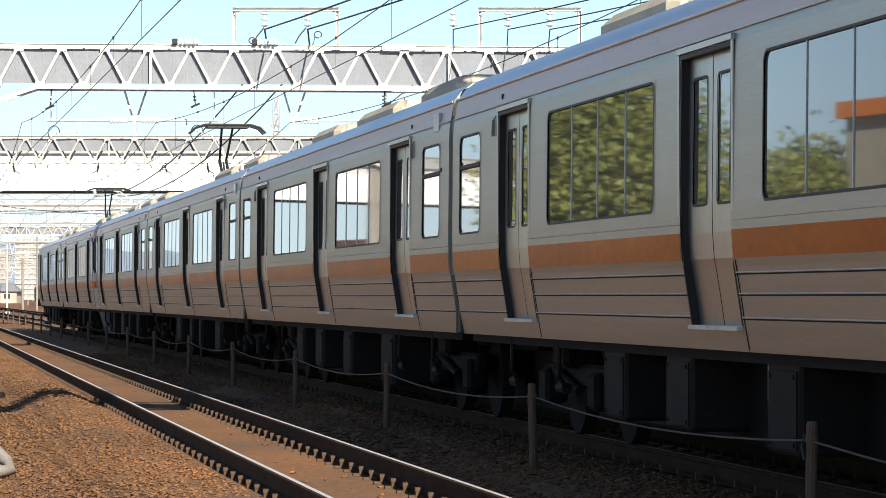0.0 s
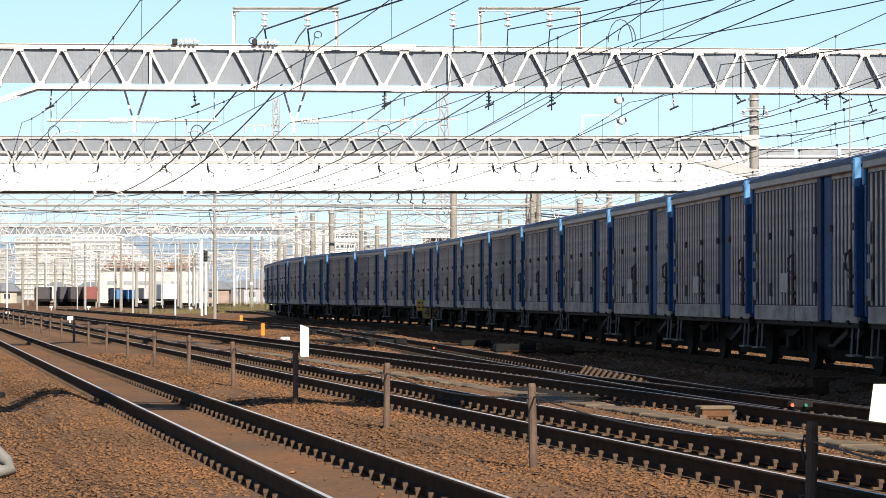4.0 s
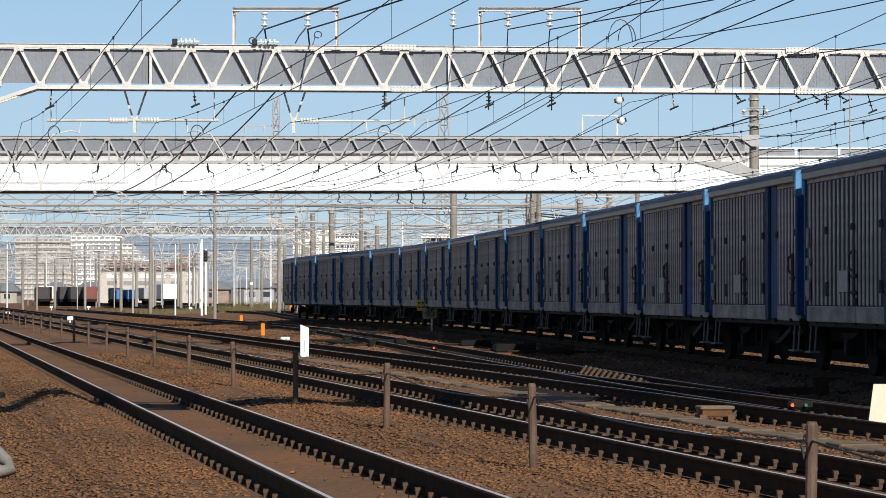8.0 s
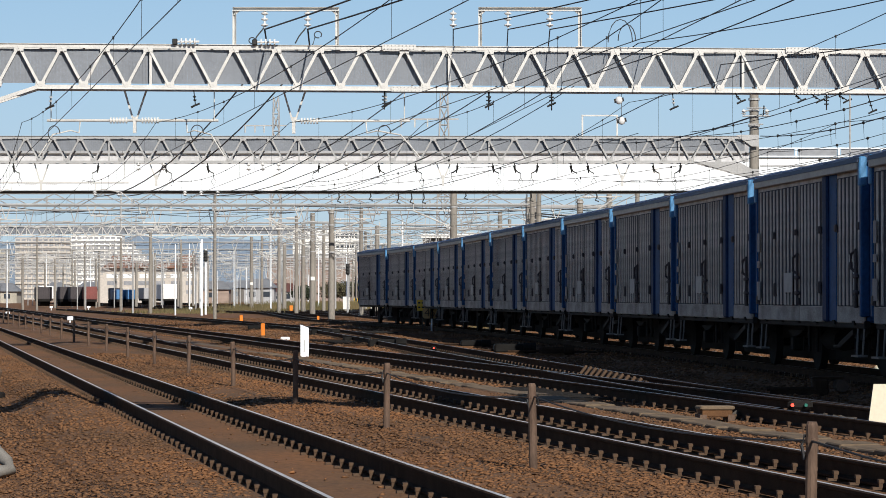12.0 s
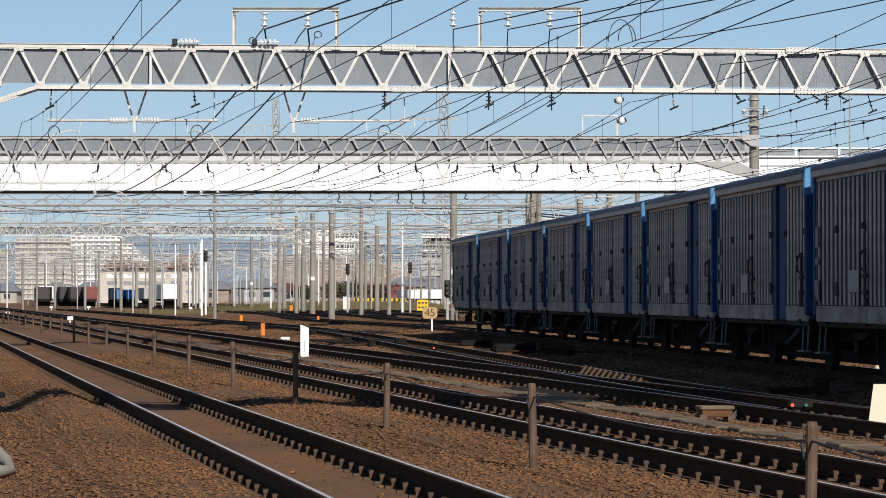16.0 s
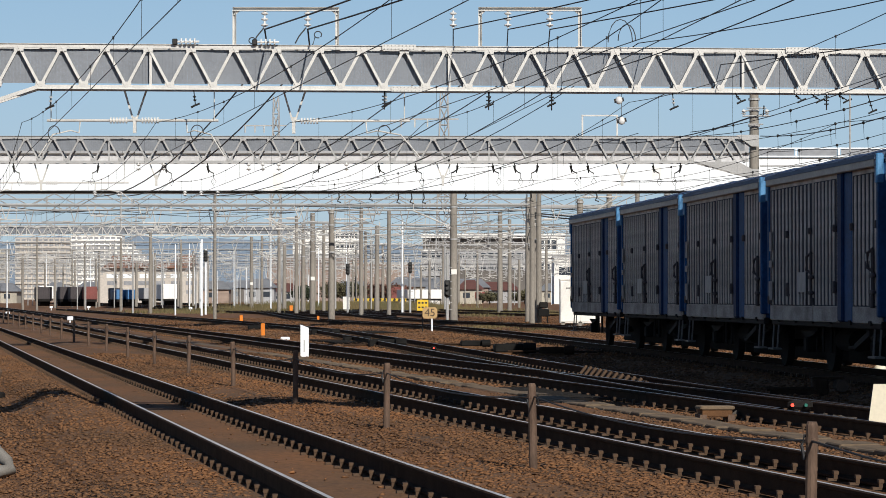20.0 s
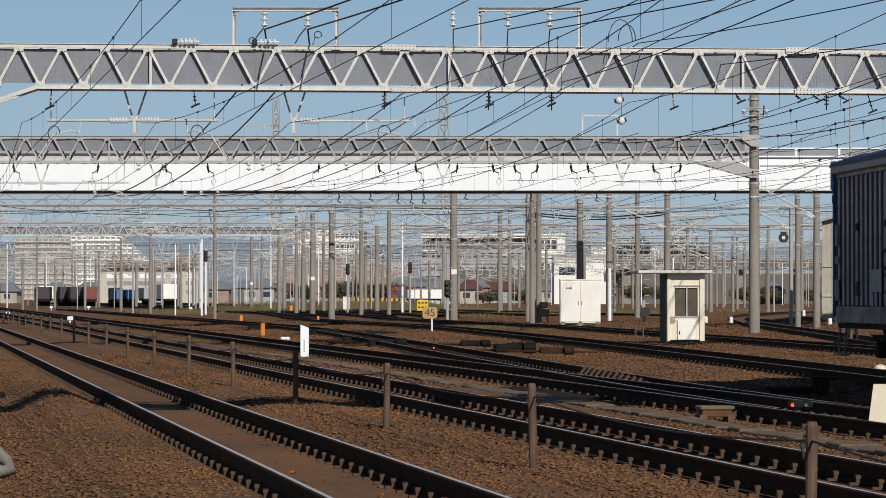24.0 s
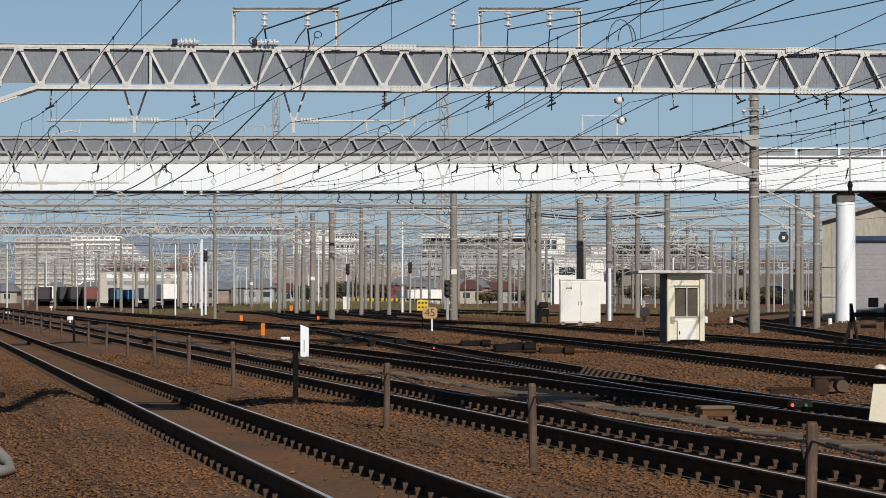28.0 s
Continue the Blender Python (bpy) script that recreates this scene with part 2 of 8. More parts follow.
def block(bm, c, s, turn=None, bevel=0.0):
    """A box of size s round c, with its edges broken by bevel."""
    x, y, z = (d / 2 for d in s)
    m = Matrix.Translation(c) @ (turn if turn else Matrix())
    if not bevel:
        vs = [bm.verts.new(m @ Vector((a * x, b * y, e * z))) for e in (-1, 1) for b in (-1, 1) for a in (-1, 1)]
        for f in ((0, 2, 3, 1), (4, 5, 7, 6), (0, 1, 5, 4), (2, 6, 7, 3), (0, 4, 6, 2), (1, 3, 7, 5)):
            bm.faces.new([vs[i] for i in f])
        return
    ring = []
    k = min(bevel, x * 0.9, y * 0.9, z * 0.9)
    for zz, inset in ((-z, k), (-z + k, 0), (z - k, 0), (z, k)):
        a, b = x - inset, y - inset
        ring.append([bm.verts.new(m @ Vector(p)) for p in (
            (-a + k, -b, zz), (a - k, -b, zz), (a, -b + k, zz), (a, b - k, zz),
            (a - k, b, zz), (-a + k, b, zz), (-a, b - k, zz), (-a, -b + k, zz))])
    for lo, hi in zip(ring, ring[1:]):
        for i in range(8):
            j = (i + 1) % 8
            bm.faces.new((lo[i], lo[j], hi[j], hi[i]))
    bm.faces.new(ring[0][::-1])
    bm.faces.new(ring[-1])


def rod(bm, p, q, r, sides=8, r2=None, cap=True):
    """A round bar from p to q."""
    p, q = Vector(p), Vector(q)
    axis = (q - p).normalized()
    side = axis.cross(Vector((0, 0, 1)) if abs(axis.z) < 0.9 else Vector((1, 0, 0))).normalized()
    up = axis.cross(side)
    r2 = r if r2 is None else r2
    rings = []
    for c, rr in ((p, r), (q, r2)):
        rings.append([bm.verts.new(c + (side * math.cos(a) + up * math.sin(a)) * rr)
                      for a in (2 * math.pi * i / sides for i in range(sides))])
    for i in range(sides):
        j = (i + 1) % sides
        bm.faces.new((rings[0][i], rings[1][i], rings[1][j], rings[0][j]))
    if cap:
        bm.faces.new(rings[0])
        bm.faces.new(rings[1][::-1])


def tube(bm, points, r, sides=5):
    """A bent round bar or a wire along points."""
    pts = [Vector(p) for p in points]
    rings = []
    for i, p in enumerate(pts):
        axis = (pts[min(i + 1, len(pts) - 1)] - pts[max(i - 1, 0)]).normalized()
        side = axis.cross(Vector((0, 0, 1)) if abs(axis.z) < 0.95 else Vector((1, 0, 0))).normalized()
        up = axis.cross(side)
        rings.append([bm.verts.new(p + (side * math.cos(a) + up * math.sin(a)) * r)
                      for a in (2 * math.pi * k / sides for k in range(sides))])
    for lo, hi in zip(rings, rings[1:]):
        for i in range(sides):
            j = (i + 1) % sides
            bm.faces.new((lo[i], hi[i], hi[j], lo[j]))
    bm.faces.new(rings[0])
    bm.faces.new(rings[-1][::-1])


def beam(bm, p, q, w, h):
    """A rectangular bar from p to q."""
    p, q = Vector(p), Vector(q)
    axis = (q - p)
    m = axis.to_track_quat("Y", "Z").to_matrix().to_4x4()
    block(bm, (p + q) / 2, (w, axis.length, h), m)


def sag(p, q, drop, n=8):
    """Points of a hanging wire."""
    p, q = Vector(p), Vector(q)
    return [p.lerp(q, i / n) - Vector((0, 0, drop * 4 * (i / n) * (1 - i / n))) for i in range(n + 1)]


def lathe(bm, rings, sides=12, c=(0, 0, 0)):
    """A turned shape: rings of (radius, height)."""
    rows = [[bm.verts.new((c[0] + r * math.cos(2 * math.pi * i / sides), c[1] + r * math.sin(2 * math.pi * i / sides), c[2] + z))
             for i in range(sides)] for r, z in rings]
    for lo, hi in zip(rows, rows[1:]):
        for i in range(sides):
            j = (i + 1) % sides
            bm.faces.new((lo[i], lo[j], hi[j], hi[i]))
    bm.faces.new(rows[0][::-1])
    bm.faces.new(rows[-1])


def sheet(name, verts, faces, material, parent=None, smooth=False):
    me = bpy.data.meshes.new(name)
    me.from_pydata(verts, [], faces)
    me.materials.append(M[material])
    if smooth:
        me.polygons.foreach_set("use_smooth", [True] * len(me.polygons))
    ob = new(name, me)
    ob.parent = parent
    return ob


# ---- plan: the main lines run 9.87 degrees to the left of north ----
TURN = 9.87
LINE = pose(0, 0, 0, 0, 0, TURN)
GROUND = -0.25


def on_line(v, u, z=0.0):
    """World place of a point v metres right of the eye and u metres along the main lines."""
    return LINE @ Vector((v, u, z))


def smooth_path(knots, step=1.0):
    """x over y through knots, rounded, as evenly spaced points."""
    ys = np.array([k[0] for k in knots], float)
    xs = np.array([k[1] for k in knots], float)
    y = np.arange(ys[0], ys[-1], step)
    x = np.interp(y, ys, xs)
    pad = int(14 / step)
    k = np.hanning(2 * pad + 1)
    k /= k.sum()
    ext = np.concatenate((x[0] + (np.arange(-pad, 0)) * (x[1] - x[0]), x, x[-1] + (np.arange(1, pad + 1)) * (x[-1] - x[-2])))
    return np.stack((np.convolve(ext, k, "valid"), y), 1)


# the goods line: side face of its wagons, moved to the middle of the track
GOODS_SIDE = [(-260, 57.0), (0, 10.6), (46, 6.57), (53, 5.98), (65, 5.06), (75, 4.24), (83.5, 3.48), (92.2, 2.72), (100.7, 1.96),
              (109.2, 1.16), (122, -0.05), (130.6, -0.9), (140, -2.2), (147.5, -3.44), (160, -5.8), (168.4, -7.25), (176.6, -8.6),
              (185, -9.7), (201, -11.2), (222, -13.0), (260, -16.5), (330, -24.0), (520, -52.0)]
GOODS = smooth_path(GOODS_SIDE)
GOODS[:, 0] += 1.44
GOODS_RUN = np.concatenate(((0.0,), np.cumsum(np.hypot(*np.diff(GOODS, axis=0).T))))


def goods_at(run):
    """Place on the goods line, run metres from its near end."""
    return Vector((np.interp(run, GOODS_RUN, GOODS[:, 0]), np.interp(run, GOODS_RUN, GOODS[:, 1]), 0.0))


RUN_AT_160 = float(np.interp(160.0, GOODS[:, 1], GOODS_RUN))

# ---- tracks ----
def hump(y, d):
    """Ballast tipped beside the nearest track, d metres left of its middle."""
    return np.exp(-((y - 43) / 9) ** 2) * np.interp(d, [0.7, 1.15, 1.45, 1.85, 2.3, 2.7], [0.0, 0.18, 0.12, -0.09, -0.06, 0.0])


def make_track(path, label, near, worn=False, tuck=0.1, bed=True, heap=False):
    """Two rails on sleepers in ballast along path (n by 2). near: stretch in metres in which each rail clip is a piece."""
    tr = thing("railway_track", Matrix(), label, "railway track", kind="structure")
    d = np.gradient(path, axis=0)
    d /= np.linalg.norm(d, axis=1)[:, None]
    nrm = np.stack((d[:, 1], -d[:, 0]), 1)
    n = len(path)
    if bed:
        prof = [(-2.1, GROUND - 0.03), (-1.45, -0.20), (-0.62, -0.185), (-0.45, -0.20), (0.45, -0.20), (0.62, -0.185), (1.45, -0.20), (2.1, GROUND - 0.03)]
        if heap:
            prof = [(-2.7, GROUND - 0.03), (-1.85, -0.135), (-1.5, -0.125), (-1.1, -0.175), (-0.62, -0.185), (-0.45, -0.20),
                    (0.45, -0.20), (0.62, -0.185), (1.1, -0.175), (1.5, -0.125), (1.85, -0.135), (2.7, GROUND - 0.03)]
        if heap == "high":
            prof[:4] = [(-2.7, GROUND - 0.04), (-2.3, -0.225), (-1.85, -0.135), (-1.45, -0.135), (-1.15, -0.17), (-0.8, -0.18)]
        verts = [(*(path[i] + nrm[i] * a), z + (hump(path[i][1], -a) if heap == "high" and a < 0 else 0.0) + 0.018 * noise.noise((path[i][0] * 0.7 + a, path[i][1] * 0.7, 3.0)) + (0.03 * noise.noise((path[i][1] * 0.12, a, 7.0)) if abs(a) > 1.2 else 0.0)) for i in range(n) for a, z in prof]
        k = len(prof)
        sheet("ballast_bed", verts, [(i * k + j, i * k + j + 1, (i + 1) * k + j + 1, (i + 1) * k + j) for i in range(n - 1) for j in range(k - 1)], "ballast", tr, True)
    section = [(-0.0625, -0.165), (0.0625, -0.165), (0.0625, -0.15), (0.011, -0.13), (0.011, -0.04), (0.034, -0.03), (0.034, -0.009),
               (0.019, 0.0), (-0.019, 0.0), (-0.034, -0.009), (-0.034, -0.03), (-0.011, -0.04), (-0.011, -0.13), (-0.0625, -0.15)]
    k = len(section)
    for side in (-0.5675, 0.5675):
        verts = [(*(path[i] + nrm[i] * (side + a)), z) for i in range(n) for a, z in section]
        faces = [(i * k + j, i * k + (j + 1) % k, (i + 1) * k + (j + 1) % k, (i + 1) * k + j) for i in range(n - 1) for j in range(k)]
        ob = sheet("rail", verts, faces, "rail_side", tr)
        ob.data.materials.append(M["rail_worn" if worn else "rail_top"])
        ob.data.polygons.foreach_set("material_index", [1 if j == 7 else 0 for i in range(n - 1) for j in range(k)])
    # sleepers and clips
    run = np.concatenate(((0.0,), np.cumsum(np.hypot(*np.diff(path, axis=0).T))))
    at = np.arange(0.4, run[-1], 0.58)
    px, py = np.interp(at, run, path[:, 0]), np.interp(at, run, path[:, 1])
    dx, dy = np.interp(at, run, d[:, 0]), np.interp(at, run, d[:, 1])
    sv, sf = [], []
    cv, cf = [], []
    clip = clip_mesh()
    tmpl = [tuple(v.co) for v in clip.vertices]
    tmplf = [tuple(p.vertices) for p in clip.polygons]
    pieces = 0
    for x, y, a, b in zip(px, py, dx, dy):
        if y < 8 or y > 330:
            continue
        c = Vector((x, y, 0))
        e, f = Vector((b, -a, 0)), Vector((a, b, 0))
        base = len(sv)
        for zz in (-0.27, -0.206):
            for s, t in ((-1.0, -0.12), (1.0, -0.12), (1.0, 0.12), (-1.0, 0.12)):
                sv.append(c + e * s + f * t + Vector((0, 0, zz)))
        sf += [tuple(base + i for i in q) for q in ((4, 5, 6, 7), (0, 1, 5, 4), (1, 2, 6, 5), (2, 3, 7, 6), (3, 0, 4, 7))]
        if y > 190:
            continue
        for side in (-0.5675, 0.5675):
            for flip in (-1, 1):
                m = Matrix(((flip * b, a, 0, x + b * (side + flip * (tuck if flip < 0 else 0.1))), (-flip * a, b, 0, y - a * (side + flip * (tuck if flip < 0 else 0.1))), (0, 0, 1, -0.165 - (0.1 - tuck) * 0.7), (0, 0, 0, 1)))
                if near[0] < y < near[1] and flip < 0 and pieces < 100:
                    CLIPS.append((clip, tr, m))
                    pieces += 1
                else:
                    base = len(cv)
                    cv += [m @ Vector(v) for v in tmpl]
                    cf += [tuple(base + i for i in q) for q in tmplf]
    ob = sheet("sleepers", sv, sf, "sleeper", tr)
    ob["kind"] = "stuff"
    ob = sheet("rail_clips", cv, cf, "clip", tr)
    ob["kind"] = "stuff"
    return tr


CLIPS = []
CLIP = []


def clip_mesh():
    """A spring clip on its shoulder, beside the rail foot."""
    if not CLIP:
        bm = bmesh.new()
        block(bm, (0.055, 0.012, 0.0), (0.075, 0.055, 0.022))
        block(bm, (0.028, -0.005, 0.030), (0.030, 0.036, 0.050), Matrix.Rotation(0.12, 4, "X"))
        block(bm, (0.026, -0.008, 0.056), (0.042, 0.044, 0.026), Matrix.Rotation(0.12, 4, "X"))
        me = bpy.data.meshes.new("rail_clip")
        bm.to_mesh(me)
        bm.free()
        me.materials.append(M["clip"])
        CLIP.append(me)
    return CLIP[0]


def straight(v, u0, u1, step=4.0):
    return np.array([tuple(on_line(v, u)[:2]) for u in np.arange(u0, u1, step)])


def offset_path(path, off):
    d = np.gradient(path, axis=0)
    d /= np.linalg.norm(d, axis=1)[:, None]
    return path + np.stack((d[:, 1], -d[:, 0]), 1) * off


MAIN = (3.265, 6.88, 10.48)
make_track(straight(MAIN[0], -30, 700), "main line track with shiny rails in brown ballast", (15, 60), heap="high", tuck=0.066)
make_track(straight(MAIN[1], -30, 700), "main line track with shiny rails beside a post fence", (18, 66), heap=True)
make_track(straight(MAIN[2], -30, 700), "main line track with dull rails and a turnout", (28, 70), worn=True, tuck=0.072)
goods_view = GOODS[(GOODS[:, 1] > 10) & (GOODS[:, 1] < 420)][::2]
make_track(goods_view, "goods track curving through the yard on dark rails", (0, 0), worn=True, tuck=0.072)
lead = smooth_path([(-10, 12.6), (30, 5.45), (40, 3.78), (59, 1.85), (80, -0.3), (98.4, -2.1), (120, -4.4), (140, -7.2), (175, -13.3), (230, -23.0), (330, -41.0)])[::2]
lead = lead[lead[:, 1] > 34]
make_track(lead, "turnout track leaving the main line on dark rails", (0, 0), worn=True, tuck=0.072)
make_track(offset_path(goods_view, 5.7), "yard track with dark rails beside the goods track", (0, 0), worn=True, tuck=0.072)
make_track(offset_path(goods_view[goods_view[:, 1] > 215], 10.3), "yard track with dark rails in brown earth", (0, 0), worn=True)
siding = smooth_path([(84, 12.6), (96, 13.2), (114, 14.0), (142, 15.0), (152, 15.4), (177, 17.3), (202, 19.3), (221, 21.6), (244, 25.4), (275, 33.0)])[::2]
make_track(siding, "siding with dull rails ending at a buffer", (0, 0), worn=True, tuck=0.072)
for v in (29.0, 33.5, 38.0, 46.0, 54.0):
    make_track(straight(v, 215, 700, 8.0), "distant yard track with dull rails", (0, 0), worn=True)


# ---- ground ----
def off_tracks(x, y):
    """Distance in metres from each place to the nearest of the curving yard tracks."""
    best = np.full(np.shape(x), 99.0)
    for path in (goods_view, lead, offset_path(goods_view, 5.7), siding):
        inside = (y > path[0, 1] - 2) & (y < path[-1, 1] + 2)
        slope = np.interp(y, path[:, 1], np.gradient(path[:, 0], path[:, 1]))
        d = np.abs(x - np.interp(y, path[:, 1], path[:, 0])) / np.sqrt(1 + slope * slope)
        best = np.where(inside, np.minimum(best, d), best)
    return best


def bank(x, y):
    """Height of the low uneven earth banks of the goods side."""
    if not (6 < x < 40 and 96 < y < 240):
        return 0.0
    clear = min(max((float(off_tracks(np.array(x), np.array(y))) - 2.2) / 1.6, 0.0), 1.0)
    fade = min((y - 96) / 14, (240 - y) / 40, (x - 6) / 2.5, 1.0)
    return clear * fade * (0.14 + 0.30 * max(0.0, noise.noise((x * 0.28, y * 0.075, 2.0)) + 0.15) + 0.05 * noise.noise((x * 1.1, y * 0.5, 4.0)))


def make_ground():
    xs = np.concatenate((np.array([-3000.0, -900, -300, -100, -50]), np.arange(-30, 40.1, 1.0), np.array([50.0, 70, 100, 300, 900, 3000])))
    ys = np.concatenate((np.array([-600.0, -100, -30, 0]), np.arange(6, 130.1, 1.0), np.arange(132, 240, 2.0), np.array([240.0, 320, 500, 900, 2000, 4500])))
    verts = [(x, y, GROUND + bank(x, y) + (0.035 * noise.noise((x * 0.35, y * 0.25, 0)) - 0.01 if abs(x) < 40 and y < 240 else 0.0)) for y in ys for x in xs]
    w = len(xs)
    faces = [(j * w + i, j * w + i + 1, (j + 1) * w + i + 1, (j + 1) * w + i) for j in range(len(ys) - 1) for i in range(w - 1)]
    ob = sheet("ground", verts, faces, "earth", smooth=True)
    tagged(ob, "rust-brown ballast and earth of a wide railway yard", "ground", kind="structure")


make_ground()

# ---- electric train ----
DOORS = (3.25, 9.95, 16.75)
BIG = ((4.68, 8.5), (11.4, 15.25))
SMALL = ((0.64, 1.75), (18.36, 19.50))
SIDE = [(1.37, 0.93), (1.40, 1.10), (1.43, 1.30), (1.462, 1.50), (1.475, 1.56), (1.487, 1.74), (1.49, 1.90), (1.489, 2.0), (1.488, 2.10), (1.479, 2.89), (1.475, 3.0), (1.462, 3.08),
        (1.43, 3.27), (1.36, 3.37), (1.24, 3.46), (0.95, 3.55), (0.5, 3.61), (0, 3.63)]


def side_x(z):
    zs, xs = [p[1] for p in SIDE], [p[0] for p in SIDE]
    return float(np.interp(z, zs, xs))


def car_shell(parent, length, cab):
    lo, hi = (0.78 if cab < 0 else 0.12), length - (0.78 if cab > 0 else 0.12)
    cuts = {lo, hi}
    holes = []
    for c in DOORS:
        if (cab > 0 and c > 17.5) or (cab < 0 and c < 2):
            continue
        holes.append((c - 0.68, c + 0.68, 1.10, 3.0))
    for a, b in BIG:
        holes.append((a, b, 1.90, 2.89))
    for a, b in SMALL:
        if (cab > 0 and a > 17) or (cab < 0 and a < 2):
            continue
        holes.append((a, b, 1.90, 2.89))
    for h in holes:
        cuts |= {h[0], h[1]}
    ys = sorted(cuts)
    wall, roof, strip = bmesh.new(), bmesh.new(), bmesh.new()
    for sgn in (-1, 1):
        for (x0, z0), (x1, z1) in zip(SIDE, SIDE[1:]):
            for y0, y1 in zip(ys, ys[1:]):
                my, mz = (y0 + y1) / 2, (z0 + z1) / 2
                if any(h[0] < my < h[1] and h[2] < mz < h[3] for h in holes):
                    continue
                bm = roof if z0 > 3.26 else strip if z0 > 3.07 else wall
                vs = [bm.verts.new((sgn * x, y - length / 2, z)) for x, y, z in ((x0, y0, z0), (x0, y1, z0), (x1, y1, z1), (x1, y0, z1))]
                bm.faces.new(vs if sgn > 0 else vs[::-1])
    for bm in (wall, roof, strip):
        bmesh.ops.remove_doubles(bm, verts=bm.verts[:], dist=0.0005)
    # ends and floor
    for end, y in ((-1, 0.12), (1, length - 0.12)):
        if cab == end:
            continue
        vs = [wall.verts.new((sgn * x, y - length / 2, z)) for sgn, seq in ((1, SIDE), (-1, SIDE[::-1][1:])) for x, z in seq]
        wall.faces.new(vs)
    vs = [wall.verts.new((x, y - length / 2, 0.93)) for x, y in ((-1.37, lo), (1.37, lo), (1.37, hi), (-1.37, hi))]
    wall.faces.new(vs[::-1])
    body = part("body", wall, "steel", parent)
    part("cantrail_panel", strip, "cantrail", parent, "pinkish cantrail strip")
    part("roof", roof, "roof", parent, "satin metal roof with reflected sky blue put in its colour", smooth=True)
    # solid near-black box stands in for the dim inside of the car
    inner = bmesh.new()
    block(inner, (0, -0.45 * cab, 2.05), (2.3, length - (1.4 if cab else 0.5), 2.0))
    part("dark_interior_fill", inner, "under", parent)
    return body, holes


def car_door(parent, c, length, sgn):
    """Two sliding leaves, each with a tall pane, set back in a dark opening."""
    # black jamb strips also paint the shadow at the recess sides
    back = bmesh.new()
    for y0, y1 in ((c - 0.68, c - 0.655), (c + 0.655, c + 0.68)):
        for (za, zb) in ((1.1, 1.5), (1.5, 2.1), (2.1, 3.0)):
            xa, xb = side_x(za), side_x(zb)
            vs = [back.verts.new((sgn * (x - d), y - length / 2, z)) for (x, z, d, y) in (
                (xa, za, -0.004, y0), (xb, zb, -0.004, y0), (xb, zb, -0.004, y1), (xa, za, -0.004, y1))]
            back.faces.new(vs if sgn < 0 else vs[::-1])
            for y in (y0, y1):
                vs = [back.verts.new((sgn * (x - d), y - length / 2, z)) for (x, z, d) in ((xa, za, 0), (xb, zb, 0), (xb, zb, 0.12), (xa, za, 0.12))]
                back.faces.new(vs)
    block(back, (sgn * 1.44, c - length / 2, 2.985), (0.10, 1.36, 0.03))
    opening = part("door_frame", back, "seal", parent)
    sill = bmesh.new()
    block(sill, (sgn * 1.39, c - length / 2, 1.085), (0.10, 1.30, 0.03))
    part("door_sill", sill, "galv", parent)
    head = bmesh.new()
    block(head, (sgn * 1.485, c - length / 2, 3.03), (0.03, 1.48, 0.04))
    part("door_head", head, "steel_plain", parent)
    for e in (-0.72, 0.72):
        head = bmesh.new()
        block(head, (sgn * 1.487, c + e - length / 2, 2.45), (0.010, 0.05, 1.15))
        part("door_trim", head, "steel_plain", parent)
    for y0, y1 in ((c - 0.655, c - 0.01), (c + 0.01, c + 0.655)):
        leaf, pane = bmesh.new(), bmesh.new()
        zs = (1.1, 1.3, 1.5, 1.56, 1.74, 1.94, 2.82, 2.98)
        for za, zb in zip(zs, zs[1:]):
            xa, xb = side_x(za) - 0.055, side_x(zb) - 0.055
            cols = (y0, y0 + 0.13, y1 - 0.13, y1)
            for i, (ya, yb) in enumerate(zip(cols, cols[1:])):
                glassy = i == 1 and za == 1.94
                bm = pane if glassy else leaf
                d = 0.006 if glassy else 0.0
                vs = [bm.verts.new((sgn * (x - d), y - length / 2, z)) for x, y, z in ((xa, ya, za), (xb, ya, zb), (xb, yb, zb), (xa, yb, za))]
                bm.faces.new(vs if sgn < 0 else vs[::-1])
        d = part("door_leaf", leaf, "steel_plain", parent)
        part("door_pane", pane, "glass", d)
        rim = ring(round_rect(y0 + 0.115, y1 - 0.115, 1.925, 2.835, 0.06), round_rect(y0 + 0.135, y1 - 0.135, 1.945, 2.815, 0.05), length, sgn, -0.050)
        part("pane_rim", rim, "seal", d)


def round_rect(y0, y1, z0, z1, r, n=5):
    pts = []
    for cy, cz, a in ((y1 - r, z1 - r, 0), (y0 + r, z1 - r, 90), (y0 + r, z0 + r, 180), (y1 - r, z0 + r, 270)):
        pts += [(cy + r * math.cos(radians(a + 90 * k / n)), cz + r * math.sin(radians(a + 90 * k / n))) for k in range(n + 1)]
    return pts


def ring(outer, inner, length, sgn, off):
    """A flat frame on the car side between two outlines."""
    bm = bmesh.new()
    a = [bm.verts.new((sgn * (side_x(z) + off), y - length / 2, z)) for y, z in outer]
    b = [bm.verts.new((sgn * (side_x(z) + off), y - length / 2, z)) for y, z in inner]
    k = len(a)
    for i in range(k):
        j = (i + 1) % k
        f = (a[i], a[j], b[j], b[i])
        bm.faces.new(f if sgn > 0 else f[::-1])
    return bm


